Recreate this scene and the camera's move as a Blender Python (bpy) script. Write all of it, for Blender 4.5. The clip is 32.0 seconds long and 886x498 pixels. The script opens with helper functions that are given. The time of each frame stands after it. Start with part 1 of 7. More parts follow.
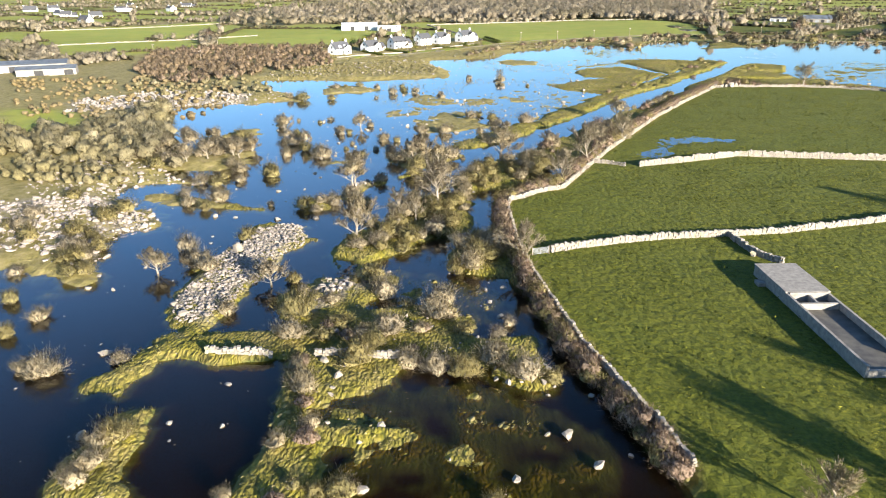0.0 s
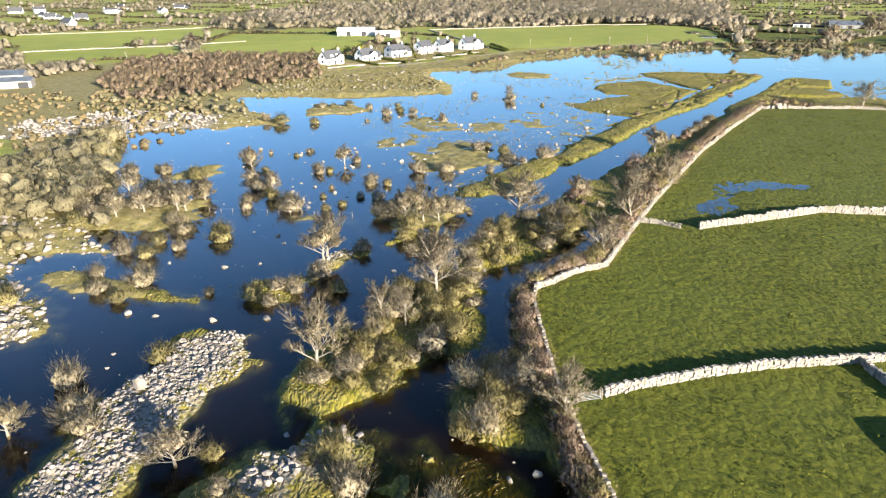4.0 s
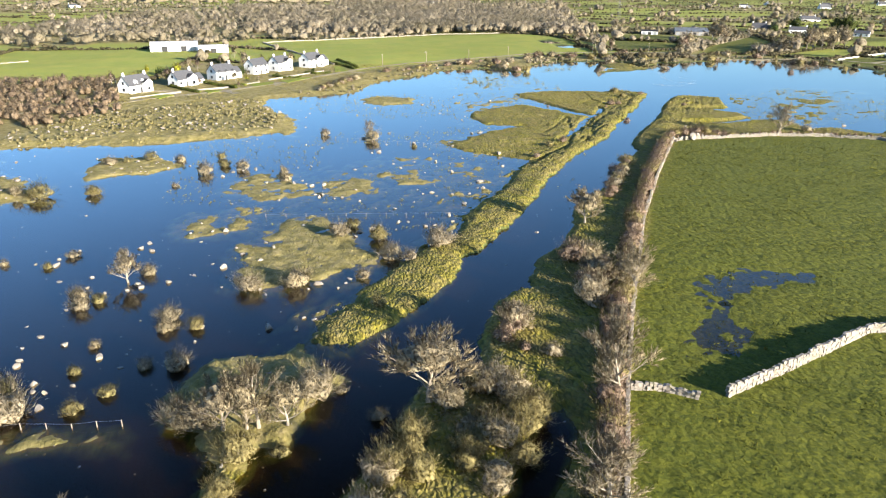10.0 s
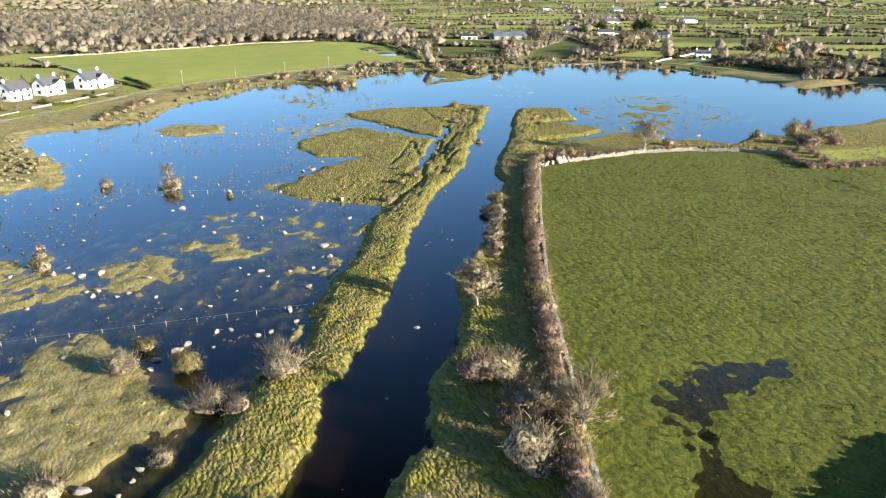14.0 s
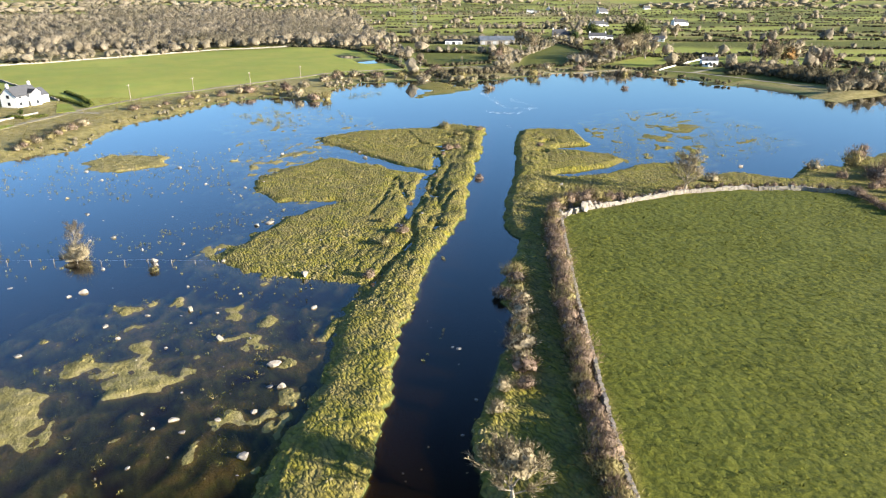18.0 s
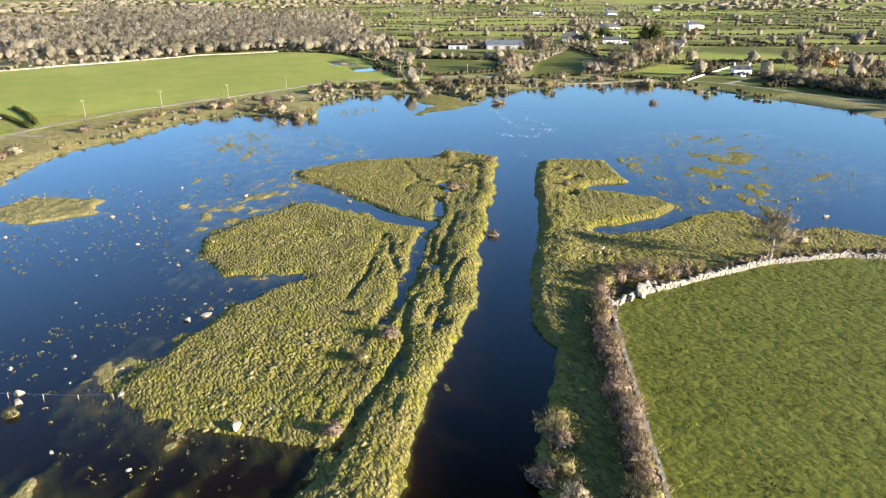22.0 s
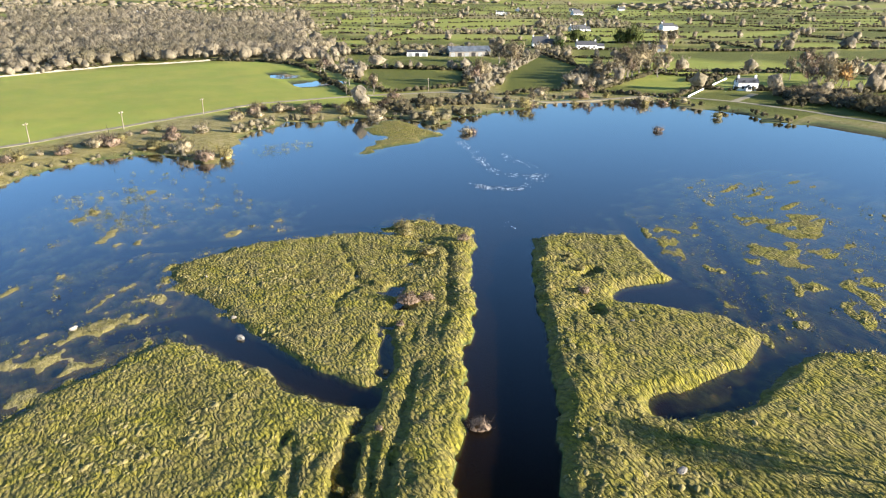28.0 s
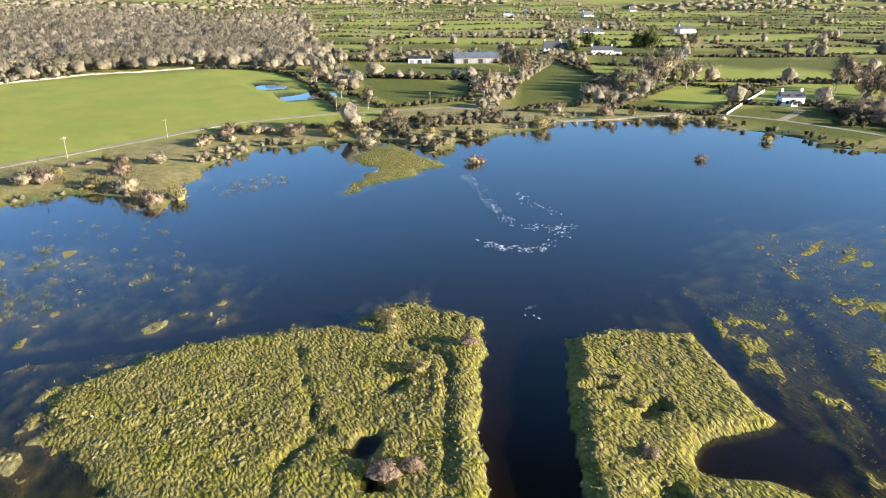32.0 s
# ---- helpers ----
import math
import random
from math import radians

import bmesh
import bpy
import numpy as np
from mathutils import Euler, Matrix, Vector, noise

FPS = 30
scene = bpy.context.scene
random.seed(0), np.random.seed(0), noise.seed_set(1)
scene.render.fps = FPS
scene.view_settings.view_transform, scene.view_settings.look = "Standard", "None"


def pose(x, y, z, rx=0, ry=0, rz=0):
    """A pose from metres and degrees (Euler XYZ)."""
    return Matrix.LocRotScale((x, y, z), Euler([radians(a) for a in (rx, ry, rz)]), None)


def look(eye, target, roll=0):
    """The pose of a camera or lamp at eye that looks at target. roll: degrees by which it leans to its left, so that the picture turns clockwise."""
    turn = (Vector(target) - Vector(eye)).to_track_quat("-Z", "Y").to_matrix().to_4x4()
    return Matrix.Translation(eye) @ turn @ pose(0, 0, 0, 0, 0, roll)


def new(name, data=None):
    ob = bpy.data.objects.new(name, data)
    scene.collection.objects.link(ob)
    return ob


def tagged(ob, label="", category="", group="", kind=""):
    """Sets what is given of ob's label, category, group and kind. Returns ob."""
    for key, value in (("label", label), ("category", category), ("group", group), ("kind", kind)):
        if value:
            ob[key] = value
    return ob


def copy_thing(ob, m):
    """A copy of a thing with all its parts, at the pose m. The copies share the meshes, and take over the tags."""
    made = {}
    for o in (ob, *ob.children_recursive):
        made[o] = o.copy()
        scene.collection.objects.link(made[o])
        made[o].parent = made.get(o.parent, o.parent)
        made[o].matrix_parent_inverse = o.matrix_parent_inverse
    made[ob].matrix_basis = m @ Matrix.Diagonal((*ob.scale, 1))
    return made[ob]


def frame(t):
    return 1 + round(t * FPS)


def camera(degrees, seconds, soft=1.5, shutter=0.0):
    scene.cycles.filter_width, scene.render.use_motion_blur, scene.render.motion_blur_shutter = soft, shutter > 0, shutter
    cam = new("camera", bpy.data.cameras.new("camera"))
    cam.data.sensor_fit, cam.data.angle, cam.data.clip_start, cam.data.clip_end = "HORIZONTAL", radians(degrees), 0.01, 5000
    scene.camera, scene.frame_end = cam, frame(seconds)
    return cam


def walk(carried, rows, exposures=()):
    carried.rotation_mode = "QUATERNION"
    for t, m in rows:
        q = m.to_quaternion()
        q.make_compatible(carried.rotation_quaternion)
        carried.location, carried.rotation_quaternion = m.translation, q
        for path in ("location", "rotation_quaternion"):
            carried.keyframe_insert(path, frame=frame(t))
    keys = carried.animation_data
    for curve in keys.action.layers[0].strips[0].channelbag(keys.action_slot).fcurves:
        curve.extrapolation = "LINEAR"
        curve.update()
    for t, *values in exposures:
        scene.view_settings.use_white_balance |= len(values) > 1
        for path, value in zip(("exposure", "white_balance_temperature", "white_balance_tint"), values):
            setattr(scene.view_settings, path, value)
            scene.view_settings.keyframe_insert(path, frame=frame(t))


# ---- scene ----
cam = camera(65.92, 32.0, 1.1)
PATH = [
    (0.0, -0.98, -62.86, 44.76, 68.12, 0.39, -0.82),
    (0.5, -0.89, -57.75, 44.85, 68.13, 0.37, -0.80),
    (1.0, -0.79, -52.63, 44.93, 68.12, 0.35, -0.77),
    (1.5, -0.71, -47.50, 45.02, 68.12, 0.33, -0.76),
    (2.0, -0.62, -42.37, 45.11, 68.11, 0.30, -0.73),
    (2.5, -0.52, -37.20, 45.20, 68.12, 0.27, -0.67),
    (3.0, -0.42, -31.96, 45.28, 68.15, 0.25, -0.63),
    (3.5, -0.34, -26.70, 45.35, 68.17, 0.23, -0.61),
    (5.5, -0.08, -5.27, 45.24, 68.28, 0.13, -0.51),
    (6.0, 0.00, 0.00, 45.22, 68.31, 0.08, -0.48),
    (6.5, 0.10, 5.27, 45.21, 68.35, 0.03, -1.07),
    (7.0, 0.23, 10.51, 45.20, 68.39, -0.00, -2.34),
    (7.5, 0.38, 15.73, 45.20, 68.42, -0.03, -3.14),
    (8.0, 0.57, 20.93, 45.20, 68.46, -0.05, -3.70),
    (8.5, 0.80, 26.11, 45.19, 68.50, -0.05, -4.43),
    (9.0, 1.10, 31.29, 45.17, 68.53, -0.05, -6.39),
    (9.5, 1.51, 36.48, 45.14, 68.57, -0.04, -10.00),
    (10.0, 2.06, 41.64, 45.09, 68.61, -0.01, -13.35),
    (10.5, 2.72, 46.76, 45.03, 68.65, 0.02, -15.64),
    (11.0, 3.49, 51.82, 44.96, 68.68, 0.04, -17.01),
    (11.5, 4.38, 56.82, 44.90, 68.72, 0.04, -18.32),
    (12.0, 5.39, 61.76, 44.85, 68.77, 0.04, -20.23),
    (12.5, 6.53, 66.68, 44.79, 68.82, 0.03, -22.43),
    (13.0, 7.84, 71.58, 44.75, 68.87, 0.02, -24.69),
    (13.5, 9.29, 76.45, 44.70, 68.91, 0.01, -26.83),
    (14.0, 10.86, 81.30, 44.65, 68.94, -0.00, -28.45),
    (14.5, 12.51, 86.15, 44.61, 68.97, -0.00, -29.82),
    (16.5, 20.93, 105.18, 44.52, 69.03, -0.01, -30.21),
    (17.0, 23.31, 109.80, 44.48, 69.04, -0.00, -30.16),
    (17.5, 25.73, 114.41, 44.44, 69.05, 0.01, -30.14),
    (18.0, 28.19, 119.00, 44.41, 69.07, 0.03, -30.11),
    (18.5, 30.67, 123.57, 44.39, 69.09, 0.03, -30.10),
    (19.0, 33.19, 128.10, 44.37, 69.11, 0.04, -30.06),
    (19.5, 35.76, 132.62, 44.36, 69.13, 0.04, -30.03),
    (20.0, 38.35, 137.12, 44.37, 69.14, 0.04, -29.99),
    (20.5, 40.98, 141.61, 44.39, 69.14, 0.04, -29.96),
    (21.0, 43.60, 146.09, 44.43, 69.13, 0.04, -29.93),
    (21.5, 46.22, 150.55, 44.47, 69.12, 0.02, -29.90),
    (22.0, 48.87, 155.00, 44.53, 69.10, -0.01, -29.85),
    (22.5, 51.52, 159.42, 44.60, 69.09, -0.03, -29.81),
    (23.0, 54.15, 163.83, 44.69, 69.07, -0.05, -29.92),
    (23.5, 56.77, 168.24, 44.79, 69.05, -0.08, -31.46),
    (24.0, 59.39, 172.69, 44.89, 69.03, -0.10, -32.96),
    (24.5, 62.02, 177.18, 44.98, 69.01, -0.11, -33.32),
    (25.0, 64.71, 181.63, 45.06, 69.00, -0.11, -33.29),
    (25.5, 67.44, 186.04, 45.13, 68.99, -0.11, -33.25),
    (27.5, 78.52, 203.15, 45.13, 68.99, -0.06, -33.09),
    (28.0, 81.32, 207.28, 45.10, 69.00, -0.06, -33.04),
    (28.5, 84.12, 211.37, 45.08, 69.02, -0.07, -32.96),
    (29.0, 86.90, 215.40, 45.09, 69.02, -0.08, -32.91),
    (29.5, 89.67, 219.42, 45.13, 69.04, -0.09, -32.83),
    (30.0, 92.41, 223.43, 45.21, 69.05, -0.08, -32.78),
    (30.5, 95.16, 227.41, 45.31, 69.05, -0.07, -32.72),
    (31.0, 97.90, 231.32, 45.42, 69.04, -0.05, -32.65),
    (31.5, 100.62, 235.20, 45.53, 69.04, -0.03, -32.60),
    (32.0, 103.30, 239.06, 45.63, 69.01, -0.01, -32.53),
]
walk(cam, [(r[0], pose(*r[1:])) for r in PATH])

# ---- light ----
SUN_FROM = Vector((0.595 * math.cos(radians(14.0)), -0.80 * math.cos(radians(14.0)), math.sin(radians(14.0))))
world = bpy.data.worlds.new("sky")
scene.world = world
world.use_nodes = True
sky = world.node_tree.nodes.new("ShaderNodeTexSky")
sky.sky_type, sky.sun_disc = "NISHITA", False
sky.sun_elevation, sky.sun_rotation = radians(14.0), math.atan2(SUN_FROM.x, SUN_FROM.y)
sky.air_density, sky.dust_density, sky.ozone_density = 1.0, 0.4, 5.0
back = world.node_tree.nodes["Background"]
back.inputs["Strength"].default_value = 0.074
world.node_tree.links.new(sky.outputs[0], back.inputs[0])
sun = new("sun", bpy.data.lights.new("sun", "SUN"))
sun.data.energy, sun.data.angle, sun.data.color = 5.0, radians(0.6), (1.0, 0.91, 0.77)
sun.matrix_world = look(SUN_FROM * 100, (0, 0, 0))
scene.view_settings.exposure = 2.07


# ---- materials ----
def shader(name, rough=0.9):
    m = bpy.data.materials.new(name)
    m.use_nodes = True
    bsdf = m.node_tree.nodes["Principled BSDF"]
    bsdf.inputs["Roughness"].default_value = rough
    bsdf.inputs["Specular IOR Level"].default_value = 0.25
    return m, m.node_tree, bsdf


def noise_tex(tree, scale, detail=4.0, rough=0.6, stretch=None, turn=0.0):
    n = tree.nodes.new("ShaderNodeTexNoise")
    n.inputs["Scale"].default_value, n.inputs["Detail"].default_value, n.inputs["Roughness"].default_value = scale, detail, rough
    geo = tree.nodes.new("ShaderNodeNewGeometry")
    if stretch:
        mp = tree.nodes.new("ShaderNodeMapping")
        mp.inputs["Rotation"].default_value = (0, 0, turn)
        mp.inputs["Scale"].default_value = stretch
        tree.links.new(geo.outputs["Position"], mp.inputs["Vector"])
        tree.links.new(mp.outputs[0], n.inputs["Vector"])
    else:
        tree.links.new(geo.outputs["Position"], n.inputs["Vector"])
    return n.outputs["Fac"]


def clumps(tree, scale, stretch, turn):
    """Tussocks seen from above: 0 on top of each, 1 in the gaps, drawn out along one direction."""
    geo = tree.nodes.new("ShaderNodeNewGeometry")
    wob = tree.nodes.new("ShaderNodeTexNoise")
    wob.inputs["Scale"].default_value, wob.inputs["Detail"].default_value = 0.7, 3
    tree.links.new(geo.outputs["Position"], wob.inputs["Vector"])
    add = tree.nodes.new("ShaderNodeVectorMath")
    add.operation = "MULTIPLY_ADD"
    add.inputs[1].default_value = (1.3, 1.3, 0)
    tree.links.new(wob.outputs["Color"], add.inputs[0])
    tree.links.new(geo.outputs["Position"], add.inputs[2])
    mp = tree.nodes.new("ShaderNodeMapping")
    mp.inputs["Rotation"].default_value, mp.inputs["Scale"].default_value = (0, 0, turn), stretch
    tree.links.new(add.outputs[0], mp.inputs["Vector"])
    v = tree.nodes.new("ShaderNodeTexVoronoi")
    v.voronoi_dimensions, v.feature = "2D", "F1"
    v.inputs["Scale"].default_value = scale
    tree.links.new(mp.outputs[0], v.inputs["Vector"])
    return v.outputs["Distance"], v.outputs["Color"]


def ramp(tree, source, stops):
    r = tree.nodes.new("ShaderNodeValToRGB")
    while len(r.color_ramp.elements) < len(stops):
        r.color_ramp.elements.new(0.5)
    for e, (p, c) in zip(r.color_ramp.elements, stops):
        e.position, e.color = p, (*c, 1) if len(c) == 3 else c
    tree.links.new(source, r.inputs[0])
    return r.outputs[0]


def mix(tree, fac, a, b, how="MIX"):
    m = tree.nodes.new("ShaderNodeMix")
    m.data_type, m.blend_type = "RGBA", how
    for sock, v in ((m.inputs[0], fac), (m.inputs[6], a), (m.inputs[7], b)):
        if isinstance(v, (int, float)):
            sock.default_value = v
        elif isinstance(v, tuple):
            sock.default_value = (*v, 1)
        else:
            tree.links.new(v, sock)
    return m.outputs[2]


def math_node(tree, op, a, b=0.0):
    m = tree.nodes.new("ShaderNodeMath")
    m.operation = op
    for sock, v in ((m.inputs[0], a), (m.inputs[1], b)):
        if isinstance(v, (int, float)):
            sock.default_value = v
        else:
            tree.links.new(v, sock)
    return m.outputs[0]


def bump(tree, bsdf, source, strength, distance):
    b = tree.nodes.new("ShaderNodeBump")
    b.inputs["Strength"].default_value, b.inputs["Distance"].default_value = strength, distance
    tree.links.new(source, b.inputs["Height"])
    tree.links.new(b.outputs[0], bsdf.inputs["Normal"])


def attribute(tree, name):
    a = tree.nodes.new("ShaderNodeAttribute")
    a.attribute_name = name
    return a


def ground_material():
    m, t, bsdf = shader("ground_cover", 0.95)
    cover = attribute(t, "cover")
    split = t.nodes.new("ShaderNodeSeparateColor")
    t.links.new(cover.outputs["Color"], split.inputs[0])
    pasture, stone, bed = split.outputs
    fine, mid, wide = noise_tex(t, 2.2, 5), noise_tex(t, 0.35, 4), noise_tex(t, 0.045, 3)
    lay = noise_tex(t, 1.3, 4, 0.65, (1.0, 0.22, 1), 0.62)
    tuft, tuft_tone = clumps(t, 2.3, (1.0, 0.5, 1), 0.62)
    rough_grass = ramp(t, lay, [(0.3, (0.059, 0.058, 0.006)), (0.47, (0.127, 0.115, 0.0115)), (0.62, (0.206, 0.173, 0.019)), (0.75, (0.275, 0.222, 0.033))])
    rough_grass = mix(t, ramp(t, mid, [(0.42, (0, 0, 0)), (0.62, (1, 1, 1))]), rough_grass, mix(t, 0.6, rough_grass, (0.19, 0.15, 0.06)))
    rough_grass = mix(t, ramp(t, tuft_tone, [(0.45, (0, 0, 0)), (0.9, (0.7, 0.7, 0.7))]), rough_grass, mix(t, 0.6, rough_grass, (0.26, 0.232, 0.045)))
    # shade between the tussocks, painted into the colour: gaps go dark green
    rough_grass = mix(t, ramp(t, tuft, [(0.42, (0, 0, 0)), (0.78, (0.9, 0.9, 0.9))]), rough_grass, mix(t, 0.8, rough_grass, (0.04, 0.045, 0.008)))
    worn = ramp(t, noise_tex(t, 0.11, 5, 0.65), [(0.42, (0, 0, 0)), (0.62, (0.75, 0.75, 0.75))])
    rough_grass = mix(t, worn, rough_grass, mix(t, 0.55, rough_grass, (0.125, 0.098, 0.035)))
    straw = ramp(t, noise_tex(t, 0.5, 5, 0.7), [(0.35, (0.115, 0.098, 0.036)), (0.5, (0.215, 0.18, 0.068)), (0.68, (0.29, 0.235, 0.125))])
    soft = cover.outputs["Alpha"]
    rough_grass = mix(t, math_node(t, "MULTIPLY", soft, 0.75), rough_grass, straw)
    blades = noise_tex(t, 1.9, 6, 0.72)
    sward, sward_tone = clumps(t, 0.85, (1.0, 0.8, 1), 0.2)
    field = ramp(t, blades, [(0.32, (0.018, 0.024, 0.0015)), (0.47, (0.058, 0.068, 0.0035)), (0.64, (0.118, 0.120, 0.008))])
    field = mix(t, ramp(t, mid, [(0.35, (0, 0, 0)), (0.7, (0.65, 0.65, 0.65))]), field, mix(t, 0.55, field, (0.102, 0.104, 0.008)))
    field = mix(t, ramp(t, wide, [(0.4, (0, 0, 0)), (0.65, (0.6, 0.6, 0.6))]), field, mix(t, 0.5, field, (0.070, 0.088, 0.008)))
    # painted shade in the hollows between sward tufts, beside the bump below
    field = mix(t, ramp(t, sward, [(0.45, (0, 0, 0)), (0.9, (0.3, 0.3, 0.3))]), field, mix(t, 0.7, field, (0.03, 0.038, 0.005)))
    field = mix(t, ramp(t, sward_tone, [(0.6, (0, 0, 0)), (0.95, (0.6, 0.6, 0.6))]), field, mix(t, 0.6, field, (0.130, 0.128, 0.014)))
    meadow = mix(t, ramp(t, wide, [(0.38, (0, 0, 0)), (0.62, (1, 1, 1))]), (0.28, 0.325, 0.05), (0.36, 0.355, 0.062))
    meadow = mix(t, 0.36, meadow, field)
    meadow = mix(t, ramp(t, noise_tex(t, 0.12, 5, 0.7, (1.0, 0.35, 1), 0.5), [(0.45, (0, 0, 0)), (0.72, (0.7, 0.7, 0.7))]), meadow, mix(t, 0.5, meadow, (0.17, 0.17, 0.03)))
    field = mix(t, cover.outputs["Alpha"], field, meadow)
    rock = ramp(t, fine, [(0.3, (0.11, 0.095, 0.07)), (0.5, (0.22, 0.19, 0.15)), (0.7, (0.33, 0.29, 0.235))])
    mud = ramp(t, mid, [(0.3, (0.015, 0.007, 0.005)), (0.7, (0.026, 0.012, 0.0075))])
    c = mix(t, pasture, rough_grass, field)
    c = mix(t, math_node(t, "MULTIPLY", stone, ramp(t, noise_tex(t, 0.7, 5), [(0.38, (0, 0, 0)), (0.5, (1, 1, 1))])), c, rock)
    drowned = ramp(t, lay, [(0.35, (0.045, 0.060, 0.018)), (0.6, (0.11, 0.135, 0.036))])
    c = mix(t, ramp(t, bed, [(0.0, (0, 0, 0)), (0.2, (1, 1, 1))]), c, drowned)
    c = mix(t, ramp(t, bed, [(0.15, (0, 0, 0)), (0.5, (1, 1, 1))]), c, mud)
    c = mix(t, ramp(t, bed, [(0.45, (0, 0, 0)), (0.7, (1, 1, 1))]), c, mix(t, 0.72, c, (0.004, 0.003, 0.0025)))
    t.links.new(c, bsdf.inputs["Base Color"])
    wild = math_node(t, "MULTIPLY", math_node(t, "SUBTRACT", 1.0, pasture), math_node(t, "SUBTRACT", 1.0, math_node(t, "MULTIPLY", soft, 0.75)))
    wild = math_node(t, "MULTIPLY", wild, ramp(t, bed, [(0.0, (1, 1, 1)), (0.25, (0.15, 0.15, 0.15))]))
    swell = math_node(t, "SUBTRACT", math_node(t, "MULTIPLY", lay, 0.6), math_node(t, "MULTIPLY", tuft, 1.5))
    h = math_node(t, "ADD", math_node(t, "MULTIPLY", swell, wild), math_node(t, "SUBTRACT", math_node(t, "MULTIPLY", blades, 0.8), math_node(t, "MULTIPLY", math_node(t, "MULTIPLY", sward, math_node(t, "MULTIPLY", pasture, math_node(t, "SUBTRACT", 1.0, soft))), 0.7)))
    bump(t, bsdf, h, 1.0, 0.21)
    return m


def water_material():
    m = bpy.data.materials.new("flood_water")
    m.use_nodes = True
    t = m.node_tree
    t.nodes.remove(t.nodes["Principled BSDF"])
    clear = t.nodes.new("ShaderNodeBsdfTransparent")
    clear.inputs[0].default_value = (0.56, 0.49, 0.34, 1)
    gloss = t.nodes.new("ShaderNodeBsdfGlossy")
    gloss.inputs["Roughness"].default_value = 0.045
    gloss.inputs["Color"].default_value = (0.95, 0.97, 1, 1)
    fres = t.nodes.new("ShaderNodeLayerWeight")
    fres.inputs["Blend"].default_value = 0.5
    b = t.nodes.new("ShaderNodeBump")
    b.inputs["Strength"].default_value, b.inputs["Distance"].default_value = 0.10, 0.03
    t.links.new(noise_tex(t, 1.1, 3), b.inputs["Height"])
    for n in (gloss, fres):
        t.links.new(b.outputs[0], n.inputs["Normal"])
    mixed = t.nodes.new("ShaderNodeMixShader")
    grazing = math_node(t, "ADD", math_node(t, "MULTIPLY", math_node(t, "POWER", fres.outputs["Facing"], 3.8), 1.09), -0.012)
    t.links.new(math_node(t, "MAXIMUM", grazing, 0.004), mixed.inputs[0])
    t.links.new(clear.outputs[0], mixed.inputs[1])
    t.links.new(gloss.outputs[0], mixed.inputs[2])
    t.links.new(mixed.outputs[0], t.nodes["Material Output"].inputs["Surface"])
    return m


def twig_material(name, dark, light, warm, gaps=0.0):
    """Bark and twigs: each twig and each plant a little different; gaps: a mass of upright twigs that lets light through."""
    m, t, bsdf = shader(name, 0.85)
    geo = t.nodes.new("ShaderNodeNewGeometry")
    info = t.nodes.new("ShaderNodeObjectInfo")
    if gaps:
        n = noise_tex(t, gaps, 5, 0.72, (1, 1, 0.42))
        c = ramp(t, noise_tex(t, gaps * 0.8, 4, 0.7, (1, 1, 0.5), 0.8), [(0.36, dark), (0.62, light)])
        t.links.new(ramp(t, n, [(0.44, (0, 0, 0)), (0.52, (1, 1, 1))]), bsdf.inputs["Alpha"])
    else:
        c = mix(t, geo.outputs["Random Per Island"], dark, light)
    c = mix(t, math_node(t, "MULTIPLY", info.outputs["Random"], 0.8), c, mix(t, 0.65, c, warm))
    t.links.new(c, bsdf.inputs["Base Color"])
    let_through(t, bsdf, c, 0.25 if gaps else 0.15)
    return m


def let_through(t, bsdf, colour, share):
    """Thin twigs pass on part of the light that falls behind them."""
    glow = t.nodes.new("ShaderNodeBsdfTranslucent")
    clear = t.nodes.new("ShaderNodeBsdfTransparent")
    t.links.new(colour, glow.inputs["Color"])
    both, cut_out = t.nodes.new("ShaderNodeMixShader"), t.nodes.new("ShaderNodeMixShader")
    both.inputs[0].default_value = share
    t.links.new(bsdf.outputs[0], both.inputs[1])
    t.links.new(glow.outputs[0], both.inputs[2])
    alpha = bsdf.inputs["Alpha"]
    if alpha.is_linked:
        source = alpha.links[0].from_socket
        t.links.remove(alpha.links[0])
        t.links.new(source, cut_out.inputs[0])
        t.links.new(clear.outputs[0], cut_out.inputs[1])
        t.links.new(both.outputs[0], cut_out.inputs[2])
        both = cut_out
    t.links.new(both.outputs[0], t.nodes["Material Output"].inputs["Surface"])


def plain(name, a, b, scale, rough=0.8, relief=0.0, metal=0.0):
    m, t, bsdf = shader(name, rough)
    n = noise_tex(t, scale, 5)
    t.links.new(ramp(t, n, [(0.3, a), (0.7, b)]), bsdf.inputs["Base Color"])
    bsdf.inputs["Metallic"].default_value = metal
    if relief:
        bump(t, bsdf, n, 0.8, relief)
    return m


